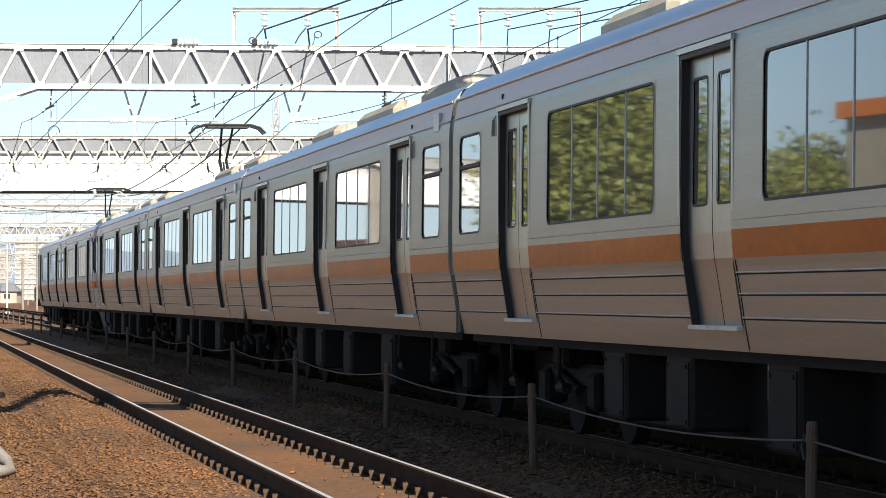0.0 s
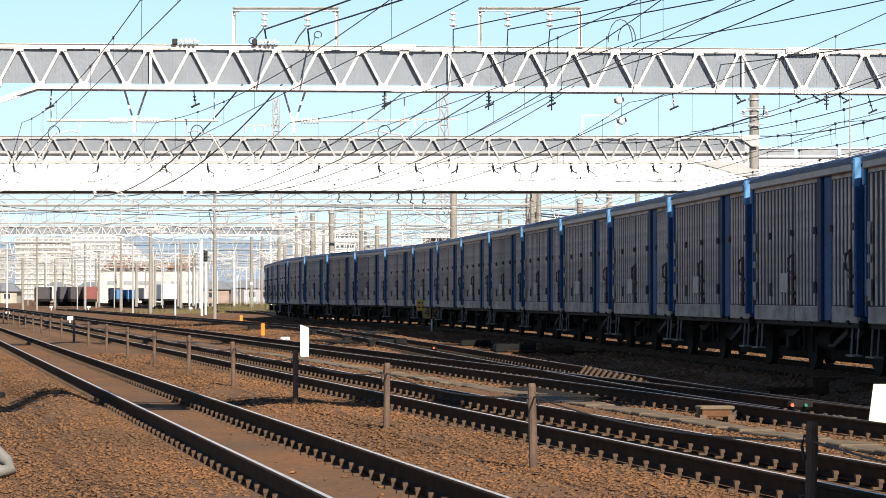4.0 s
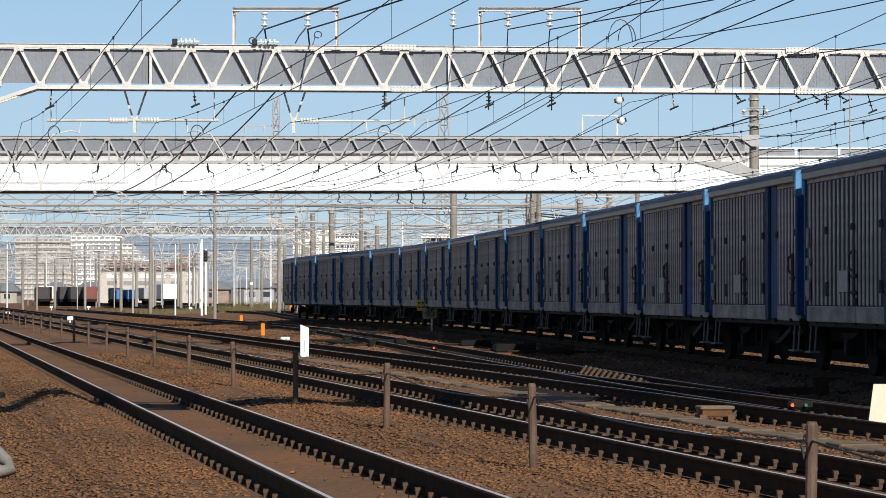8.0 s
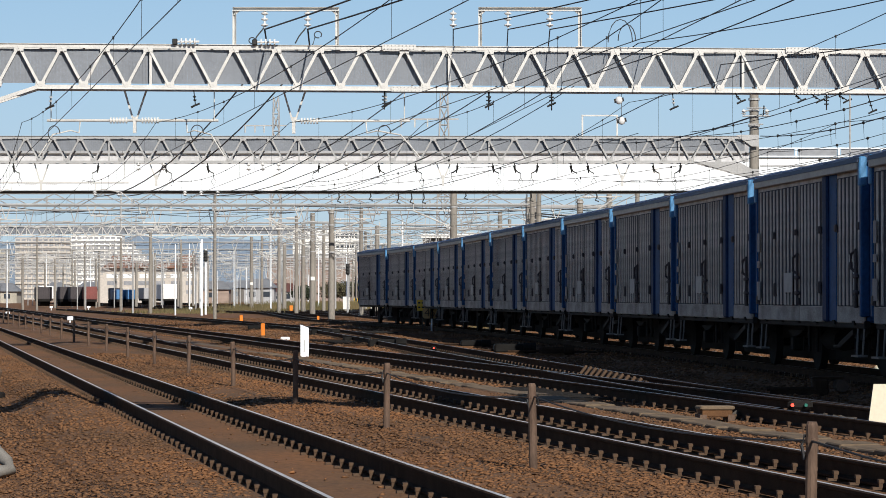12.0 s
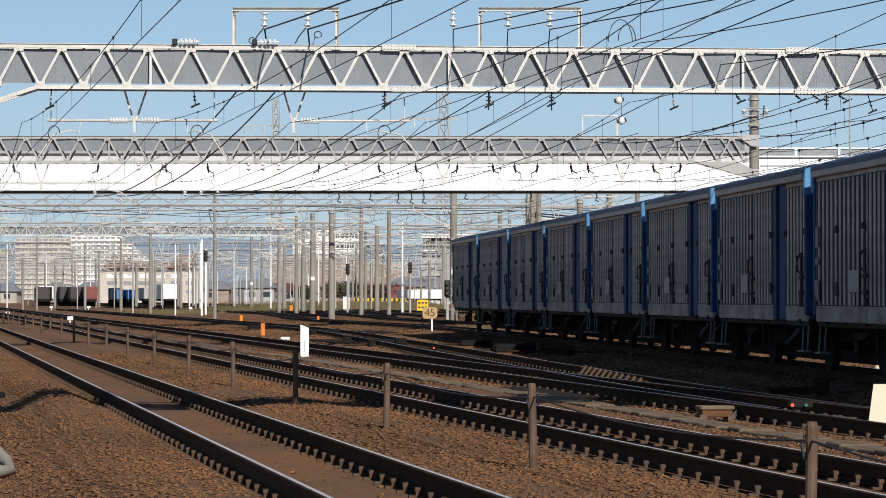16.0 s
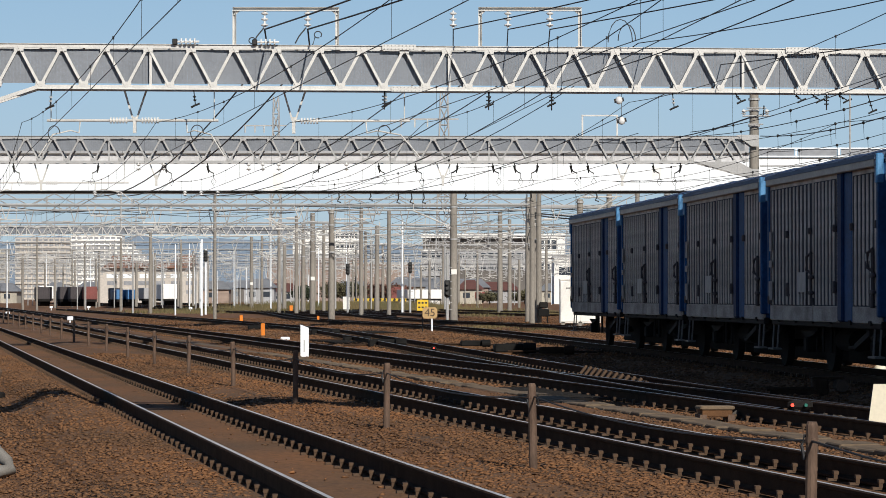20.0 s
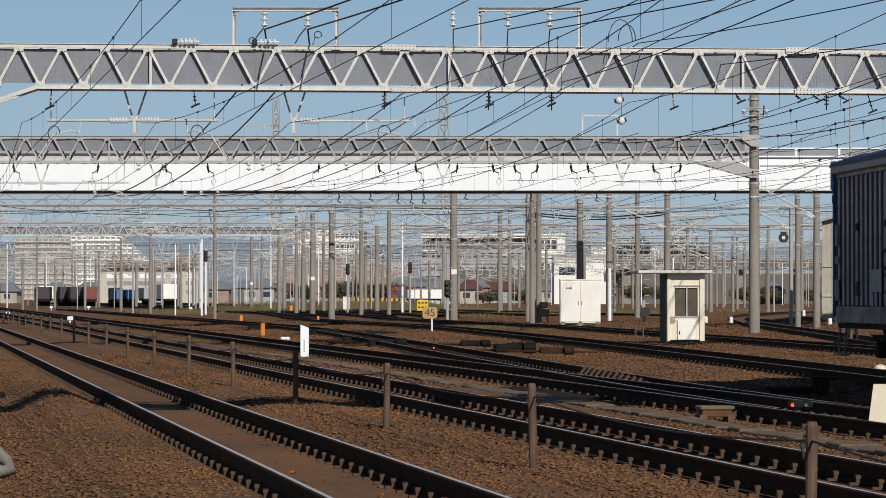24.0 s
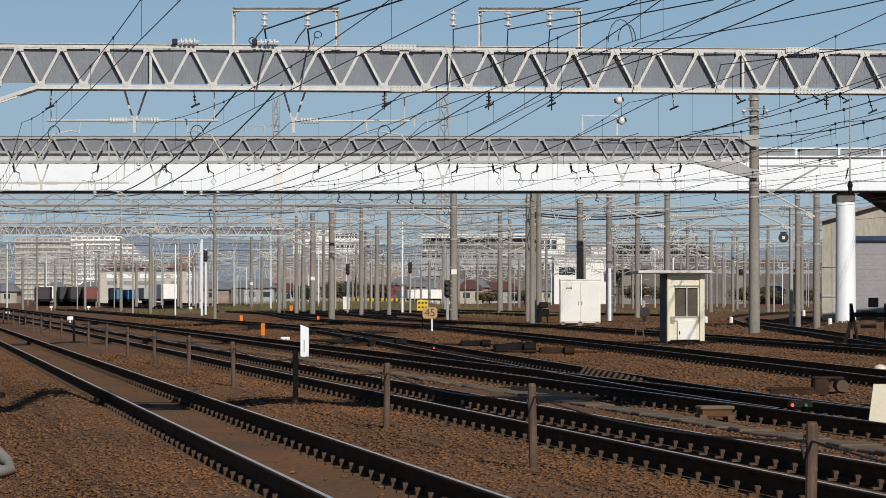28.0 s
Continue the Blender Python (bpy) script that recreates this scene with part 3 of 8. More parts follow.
def car_window(parent, a, b, length, sgn, bars):
    glass, frame_bm = bmesh.new(), bmesh.new()
    z0, z1 = 1.90, 2.89
    n = bars + 1
    part_w = (b - a) / n
    top = part("window", glass_quad(a + 0.02, b - 0.02, z0 + 0.02, z1 - 0.02, length, sgn, 0.008), "glass", parent)
    frame_bm.free()
    glass.free()
    inner = round_rect(a + 0.02, b - 0.02, z0 + 0.02, z1 - 0.02, 0.085)
    part("window_surround", ring(round_rect(a - 0.015, b + 0.015, z0 - 0.015, z1 + 0.015, 0.004), inner, length, sgn, 0.002), "steel", top)
    part("window_seal", ring(round_rect(a + 0.008, b - 0.008, z0 + 0.008, z1 - 0.008, 0.09), round_rect(a + 0.028, b - 0.028, z0 + 0.028, z1 - 0.028, 0.08), length, sgn, 0.005), "seal", top)
    for i in range(1, n):
        bar = bmesh.new()
        y = a + part_w * i
        beam(bar, (sgn * (side_x(z0) - 0.006), y - length / 2, z0 + 0.02), (sgn * (side_x(z1) - 0.006), y - length / 2, z1 - 0.02), 0.012, 0.010)
        part("mullion", bar, "glazing_bar", top)
    if not bars:
        bar = bmesh.new()
        block(bar, (sgn * (side_x(2.57) - 0.002), (a + b) / 2 - length / 2, 2.57), (0.02, b - a - 0.05, 0.045), bevel=0.006)
        part("sash_rail", bar, "seal", top)


def glass_quad(a, b, z0, z1, length, sgn, deep):
    bm = bmesh.new()
    vs = [bm.verts.new((sgn * (side_x(z) - deep), y - length / 2, z)) for y, z in ((a, z0), (a, z1), (b, z1), (b, z0))]
    bm.faces.new(vs if sgn < 0 else vs[::-1])
    return bm


def car_band(parent, holes, length, sgn, cab):
    """The orange band and three pressed beads, broken at the doors."""
    doors = sorted((h[0], h[1]) for h in holes if h[2] < 1.2)
    edges = [0.79 if cab < 0 else 0.14] + [e for d in doors for e in (d[0] - 0.02, d[1] + 0.02)] + [length - (0.79 if cab > 0 else 0.14)]
    for y0, y1 in zip(edges[::2], edges[1::2]):
        bm = bmesh.new()
        zs = (1.555, 1.65, 1.745)
        for za, zb in zip(zs, zs[1:]):
            vs = [bm.verts.new((sgn * (side_x(z) + 0.004), y - length / 2, z)) for y, z in ((y0, za), (y0, zb), (y1, zb), (y1, za))]
            bm.faces.new(vs if sgn < 0 else vs[::-1])
        part("band", bm, "orange", parent, "glossy orange band with reflections mottled into its colour")
        # beads in a paler metal, their highlight put into the colour
        bm = bmesh.new()
        for z in (1.46, 1.32, 1.16, 1.81):
            block(bm, (sgn * (side_x(z) + 0.002), (y0 + y1) / 2 - length / 2, z), (0.014, y1 - y0, 0.009), bevel=0.003)
        part("bead", bm, "galv", parent)
        # dark strips paint the shade under each bead
        bm = bmesh.new()
        for z in (1.46, 1.32, 1.16):
            block(bm, (sgn * (side_x(z - 0.012) - 0.002), (y0 + y1) / 2 - length / 2, z - 0.012), (0.010, y1 - y0, 0.010))
        part("bead_shade", bm, "box_grey", parent)
        if y1 < length - 1:
            bm = bmesh.new()
            for za, zb in ((0.94, 1.10), (1.10, 1.30), (1.30, 1.55)):
                zm = (za + zb) / 2
                block(bm, (sgn * side_x(zm), y1 - 0.03 - length / 2, zm), (0.008, 0.014, zb - za), Matrix.Rotation(sgn * math.atan2(side_x(zb) - side_x(za), zb - za), 4, "Y"))
            part("panel_seam", bm, "box_grey", parent)


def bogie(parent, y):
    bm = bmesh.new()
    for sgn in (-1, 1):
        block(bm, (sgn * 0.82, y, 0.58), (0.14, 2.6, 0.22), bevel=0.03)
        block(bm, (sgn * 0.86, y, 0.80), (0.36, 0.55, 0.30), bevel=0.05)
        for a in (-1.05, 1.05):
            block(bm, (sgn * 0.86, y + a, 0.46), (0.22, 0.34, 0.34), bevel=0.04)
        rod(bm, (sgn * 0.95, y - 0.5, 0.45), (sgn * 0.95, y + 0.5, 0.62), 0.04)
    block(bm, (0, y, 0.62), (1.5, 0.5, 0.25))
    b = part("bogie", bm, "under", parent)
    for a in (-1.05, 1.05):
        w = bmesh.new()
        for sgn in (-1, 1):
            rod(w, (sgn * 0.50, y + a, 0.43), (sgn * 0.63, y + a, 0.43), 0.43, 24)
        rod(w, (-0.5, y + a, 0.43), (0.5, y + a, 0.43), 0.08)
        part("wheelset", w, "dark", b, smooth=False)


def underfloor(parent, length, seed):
    """A dark filler block for the shaded gear, with a few dusty grey cases, pipes and hanger straps."""
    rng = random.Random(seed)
    # solid block added to keep the space under the floor dark
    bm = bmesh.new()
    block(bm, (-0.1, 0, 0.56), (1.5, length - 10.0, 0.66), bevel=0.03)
    part("gear_filler", bm, "under", parent)
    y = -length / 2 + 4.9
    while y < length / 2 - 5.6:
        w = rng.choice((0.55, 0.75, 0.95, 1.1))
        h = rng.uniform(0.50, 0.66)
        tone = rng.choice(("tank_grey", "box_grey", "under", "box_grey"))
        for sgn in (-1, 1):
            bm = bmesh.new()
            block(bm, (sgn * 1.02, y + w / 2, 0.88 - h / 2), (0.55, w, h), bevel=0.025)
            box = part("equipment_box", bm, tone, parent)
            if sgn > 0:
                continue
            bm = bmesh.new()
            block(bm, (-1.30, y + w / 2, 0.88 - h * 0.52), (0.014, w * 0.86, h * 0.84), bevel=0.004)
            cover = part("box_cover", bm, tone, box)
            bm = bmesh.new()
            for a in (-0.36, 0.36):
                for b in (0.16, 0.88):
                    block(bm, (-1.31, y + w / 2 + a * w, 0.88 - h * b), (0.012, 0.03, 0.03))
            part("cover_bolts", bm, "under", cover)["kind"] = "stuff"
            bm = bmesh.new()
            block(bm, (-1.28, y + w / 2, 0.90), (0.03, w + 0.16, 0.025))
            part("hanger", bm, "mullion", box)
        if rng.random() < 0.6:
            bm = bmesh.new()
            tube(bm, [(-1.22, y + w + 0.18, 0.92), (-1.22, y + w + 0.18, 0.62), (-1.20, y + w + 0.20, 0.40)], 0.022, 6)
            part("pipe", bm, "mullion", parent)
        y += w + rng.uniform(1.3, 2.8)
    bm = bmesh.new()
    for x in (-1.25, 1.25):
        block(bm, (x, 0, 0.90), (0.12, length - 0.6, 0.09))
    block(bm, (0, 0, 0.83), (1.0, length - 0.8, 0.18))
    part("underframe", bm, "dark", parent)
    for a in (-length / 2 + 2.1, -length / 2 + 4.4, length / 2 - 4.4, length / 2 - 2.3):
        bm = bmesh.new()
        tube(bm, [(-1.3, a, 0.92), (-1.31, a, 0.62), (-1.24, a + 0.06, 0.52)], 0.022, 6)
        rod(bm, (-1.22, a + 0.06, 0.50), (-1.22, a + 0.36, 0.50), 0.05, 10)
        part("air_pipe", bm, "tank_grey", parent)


PANTO_Y = 6.7


def pantograph(parent, y):
    bm = bmesh.new()
    block(bm, (0, y, 3.72), (1.0, 0.9, 0.05))
    for x in (-0.55, 0.55):
        for a in (-0.45, 0.45):
            lathe(bm, [(0.05, 0), (0.09, 0.03), (0.05, 0.06), (0.09, 0.09), (0.05, 0.14)], 8, (x * 0.8, y + a * 0.8, 3.56))
    p = part("pantograph", bm, "under", parent, "dark single-arm current collector, raised")
    bm = bmesh.new()
    for x in (-0.12, 0.12):
        rod(bm, (x * 0.6, y - 0.35, 3.72), (x * 0.6, y + 0.75, 4.32), 0.035)
        rod(bm, (x * 0.6, y + 0.75, 4.32), (x, y - 0.2, 4.98), 0.026)
    rod(bm, (0, y + 0.1, 3.74), (0, y + 0.6, 4.26), 0.022)
    part("arm", bm, "black", p)
    bm = bmesh.new()
    for a in (-0.42, 0.02):
        tube(bm, [(-0.82, y + a, 4.86), (-0.70, y + a, 4.98), (-0.5, y + a, 5.04), (0.5, y + a, 5.04), (0.70, y + a, 4.98), (0.82, y + a, 4.86)], 0.028, 6)
    block(bm, (0, y - 0.2, 4.99), (0.9, 0.5, 0.03))
    part("collector_head", bm, "black", p)


def cab_end(parent, length, end):
    """The rounded white front with a wrapped windscreen, an orange band, a cab door and a skirt."""
    y0 = end * (length / 2 - 0.78)
    steps = ((0.0, 0.0), (0.22, 0.02), (0.42, 0.09), (0.56, 0.22), (0.62, 0.42))
    groups = {"white": bmesh.new(), "glass": bmesh.new(), "orange": bmesh.new()}

    def spot(sgn, k, step):
        x, z = SIDE[k]
        dy, shrink = steps[step]
        back = 1.0 - 0.62 * max(0.0, (z - 1.75) / 1.88) ** 1.2 - 0.12 * max(0.0, (1.3 - z) / 0.4)
        if z > 3.2:
            z -= 0.10 * dy / 0.62
        return (sgn * max(0.0, x - min(shrink, x)), y0 + end * dy * back, z)

    def quad(kind, pts):
        bm = groups[kind]
        push = 0.010 if kind != "white" else 0.0
        bm.faces.new([bm.verts.new((p[0] * (1 + push * 0.6), p[1] + end * push, p[2])) for p in pts])

    for k in range(len(SIDE) - 1):
        mz = (SIDE[k][1] + SIDE[k + 1][1]) / 2
        for sgn in (-1, 1):
            for s in range(len(steps) - 1):
                kind = "glass" if 2.0 < mz < 3.0 and s >= 1 else "orange" if 1.56 < mz < 1.74 else "white"
                quad(kind, [spot(sgn, k, s), spot(sgn, k, s + 1), spot(sgn, k + 1, s + 1), spot(sgn, k + 1, s)])
        kind = "glass" if 2.0 < mz < 3.0 else "orange" if 1.56 < mz < 1.74 else "white"
        quad(kind, [spot(-1, k, 4), spot(1, k, 4), spot(1, k + 1, 4), spot(-1, k + 1, 4)])
    for bm in groups.values():
        bmesh.ops.remove_doubles(bm, verts=bm.verts[:], dist=0.0005)
        bmesh.ops.recalc_face_normals(bm, faces=bm.faces[:])
    nose = part("cab_front", groups["white"], "cab_white", parent, "rounded white cab front", smooth=True)
    part("windscreen", groups["glass"], "glass_dark", nose, "dark wrapped windscreen", smooth=True)
    edge = [spot(-1, 8, 1), spot(-1, 7, 2), spot(-1, 7, 3), spot(-1, 7, 4), spot(1, 7, 4), spot(1, 7, 3), spot(1, 7, 2), spot(1, 8, 1), spot(1, 9, 1), spot(1, 10, 2), spot(1, 10, 3), spot(1, 10, 4),
            spot(-1, 10, 4), spot(-1, 10, 3), spot(-1, 10, 2), spot(-1, 9, 1), spot(-1, 8, 1)]
    bm = bmesh.new()
    tube(bm, edge, 0.035, 6)
    part("windscreen_seal", bm, "seal", nose, "thick black windscreen rubber")
    part("front_band", groups["orange"], "front_orange", nose, "red-orange band")
    bm = bmesh.new()
    plan = [(-1.30, -0.40), (-1.12, 0.06), (-0.72, 0.40), (0.0, 0.52), (0.72, 0.40), (1.12, 0.06), (1.30, -0.40)]
    a = [bm.verts.new((x, y0 + end * y, 0.95)) for x, y in plan]
    b = [bm.verts.new((x * 0.84, y0 + end * (y - 0.04), 0.22)) for x, y in plan]
    bm.faces.new(a)
    bm.faces.new(b[::-1])
    for i in range(len(plan)):
        j = (i + 1) % len(plan)
        bm.faces.new((a[j], a[i], b[i], b[j]))
    bmesh.ops.recalc_face_normals(bm, faces=bm.faces[:])
    part("skirt", bm, "skirt", nose, "blue-grey snow skirt")
    bm = bmesh.new()
    block(bm, (0, y0 - end * 0.72, 0.60), (2.2, 0.56, 0.66), bevel=0.04)
    block(bm, (0, y0 - end * 1.4, 0.66), (2.1, 1.0, 0.46), bevel=0.04)
    part("coupler_gear", bm, "dark", nose)
    for sgn in (-1, 1):
        door, pane, rim = bmesh.new(), bmesh.new(), bmesh.new()
        ya, yb = y0 - end * 0.16, y0 - end * 0.74
        zs = (0.99, 1.1, 1.3, 1.5, 1.56, 1.74, 1.95, 2.88, 2.98)
        for za, zb in zip(zs, zs[1:]):
            for bm, p, q, off in ((door, ya, yb, 0.007), (pane, ya - end * 0.15, yb + end * 0.13, 0.011)):
                if bm is pane and za != 1.95:
                    continue
                bm.faces.new([bm.verts.new((sgn * (side_x(z) + off), y, z)) for y, z in ((p, za), (p, zb), (q, zb), (q, za))])
            for y in (ya, yb):
                block(rim, (sgn * (side_x((za + zb) / 2) + 0.006), y, (za + zb) / 2), (0.010, 0.012, zb - za + 0.01), Matrix.Rotation(-sgn * math.atan2(side_x(zb) - side_x(za), zb - za) * -1, 4, "Y"))
        block(rim, (sgn * (side_x(2.98) + 0.006), (ya + yb) / 2, 2.985), (0.014, 0.6, 0.02))
        for bm in (door, pane):
            bmesh.ops.recalc_face_normals(bm, faces=bm.faces[:])
        d = part("cab_door", door, "cab_white", parent, "white cab door with a narrow window")
        part("cab_door_pane", pane, "cab_glass", d)
        bm = bmesh.new()
        for za, zb in ((1.555, 1.65), (1.65, 1.745)):
            bm.faces.new([bm.verts.new((sgn * (side_x(z) + 0.011), y, z)) for y, z in ((y0 + end * 0.02, za), (y0 + end * 0.02, zb), (yb, zb), (yb, za))])
        bmesh.ops.recalc_face_normals(bm, faces=bm.faces[:])
        part("door_band", bm, "orange", d, "orange band across the cab door")
        part("cab_door_rim", rim, "mullion", d)
        bm = bmesh.new()
        tube(bm, [(sgn * 1.49, y0 - end * 0.84, 1.55), (sgn * 1.53, y0 - end * 0.84, 1.6), (sgn * 1.53, y0 - end * 0.84, 1.95), (sgn * 1.49, y0 - end * 0.84, 2.0)], 0.012)
        part("grab_rail", bm, "steel_plain", parent)
        bm = bmesh.new()
        tube(bm, [(sgn * 1.484, y0 - end * 0.10, 2.80), (sgn * 1.50, y0 - end * 0.10, 3.03), (sgn * 1.50, y0 - end * 0.78, 3.03), (sgn * 1.484, y0 - end * 0.78, 2.80)], 0.014)
        part("door_drip", bm, "mullion", parent)


def make_car(cab=0, panto=False, seed=1):
    L = 20.0
    car = thing("train_car", Matrix(), "stainless steel electric train car with an orange band", "train car", "cars of the passing train")
    body, holes = car_shell(car, L, cab)
    for sgn in (-1, 1):
        for c in DOORS:
            if any(abs((h[0] + h[1]) / 2 - c) < 0.1 for h in holes):
                car_door(car, c, L, sgn)
        for a, b in BIG:
            car_window(car, a, b, L, sgn, 3)
        for a, b in SMALL:
            if any(abs(h[0] - a) < 0.01 for h in holes):
                car_window(car, a, b, L, sgn, 0)
        car_band(car, holes, L, sgn, cab)
        bm = bmesh.new()
        run = L - (0.94 if cab else 0.26)
        block(bm, (sgn * 1.437, -0.33 * cab, 3.27), (0.025, run, 0.022), bevel=0.004)
        block(bm, (sgn * 1.472, -0.33 * cab, 3.075), (0.012, run, 0.014))
        part("gutter", bm, "galv", car)
        for y in (0.35, 19.65):
            if (cab < 0 and y < 2) or (cab > 0 and y > 18):
                continue
            bm = bmesh.new()
            if y > 10:
                bm.free()
                continue
            block(bm, (sgn * 1.465, y + 0.55 - L / 2, 3.10), (0.03, 0.34, 0.19), bevel=0.004)
            part("side_plate", bm, "pale_plate", car, "pale blue-white display plate")
        for y in (2.35, 17.65):
            if (cab < 0 and y < 3) or (cab > 0 and y > 17):
                continue
            bm = bmesh.new()
            tube(bm, [(sgn * 1.476, y - 0.04 - L / 2, 2.98), (sgn * 1.492, y - 0.04 - L / 2, 2.96), (sgn * 1.496, y - 0.04 - L / 2, 2.80), (sgn * 1.496, y + 0.05 - L / 2, 2.80), (sgn * 1.490, y + 0.05 - L / 2, 2.95)], 0.010, 6)
            part("hand_hook", bm, "mullion", car)
            bm = bmesh.new()
            out = 0.7 if y > 10 else -0.7
            rod(bm, (sgn * 1.47, y + 2.55 * out - L / 2, 2.60), (sgn * 1.489, y + 2.55 * out - L / 2, 2.60), 0.024, 10)
            part("lamp_lens", bm, "seal", car)
    for y, w in ((-5.0, 2.6), (0.0, 3.4), (5.2, 2.6)):
        if panto and y > 4:
            continue
        bm = bmesh.new()
        block(bm, (0, y, 3.68), (1.5, w, 0.28), bevel=0.10)
        a = part("roof_unit", bm, "beige", car, "beige roof cooling unit")
        bm = bmesh.new()
        for i in range(5):
            block(bm, (0, y - w * 0.36 + w * 0.18 * i, 3.825), (1.0, 0.22, 0.02))
        part("vent", bm, "under", a)
    if panto:
        pantograph(car, PANTO_Y)
    for end in (-1, 1):
        bogie(car, end * 6.9)
        if cab == end:
            cab_end(car, L, end)
        else:
            bm = bmesh.new()
            block(bm, (0, end * 9.95, 2.1), (1.1, 0.16, 2.1), bevel=0.03)
            block(bm, (-1.30, end * 9.93, 2.2), (0.10, 0.08, 2.4), bevel=0.02)
            part("gangway", bm, "dark", car)
            for sgn in (-1, 1):
                bm = bmesh.new()
                block(bm, (sgn * 1.40, end * 9.93, 2.30), (0.10, 0.10, 1.60), bevel=0.02)
                post = part("gangway_post", bm, "mullion", car, "grey gangway corner post")
                bm = bmesh.new()
                block(bm, (sgn * 1.39, end * 9.93, 3.20), (0.10, 0.11, 0.20), bevel=0.02)
                part("post_cap", bm, "beige", post)
                bm = bmesh.new()
                block(bm, (sgn * 1.36, end * 9.93, 1.20), (0.10, 0.12, 0.56), bevel=0.02)
                part("rubber_flap", bm, "seal", post)
        for sgn in (-1, 1):
            bm = bmesh.new()
            rod(bm, (sgn * 1.42, end * 7.4, 3.15), (sgn * 1.462, end * 7.4, 3.15), 0.026, 10)
            part("side_lamp", bm, "seal", car)
    underfloor(car, L, seed)
    # added dark blocks that hide sunlit ballast beyond the bogies
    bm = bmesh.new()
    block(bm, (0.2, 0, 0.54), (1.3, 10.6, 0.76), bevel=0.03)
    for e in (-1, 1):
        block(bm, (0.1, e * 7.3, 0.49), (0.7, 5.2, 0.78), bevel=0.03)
    part("underfloor_filler", bm, "dark", car)
    return car


plain_car = make_car(0, False, 5)
CARS = [(copy_thing(plain_car, Matrix()), -90.0), (plain_car, -70.0), (make_car(0, True, 9), -50.0), (make_car(1, False, 3), -30.0),
        (make_car(-1, True, 11), -10.0), (make_car(1, False, 6), 10.0)]

# ---- goods wagons ----
WL, WH = 8.88, 9.57


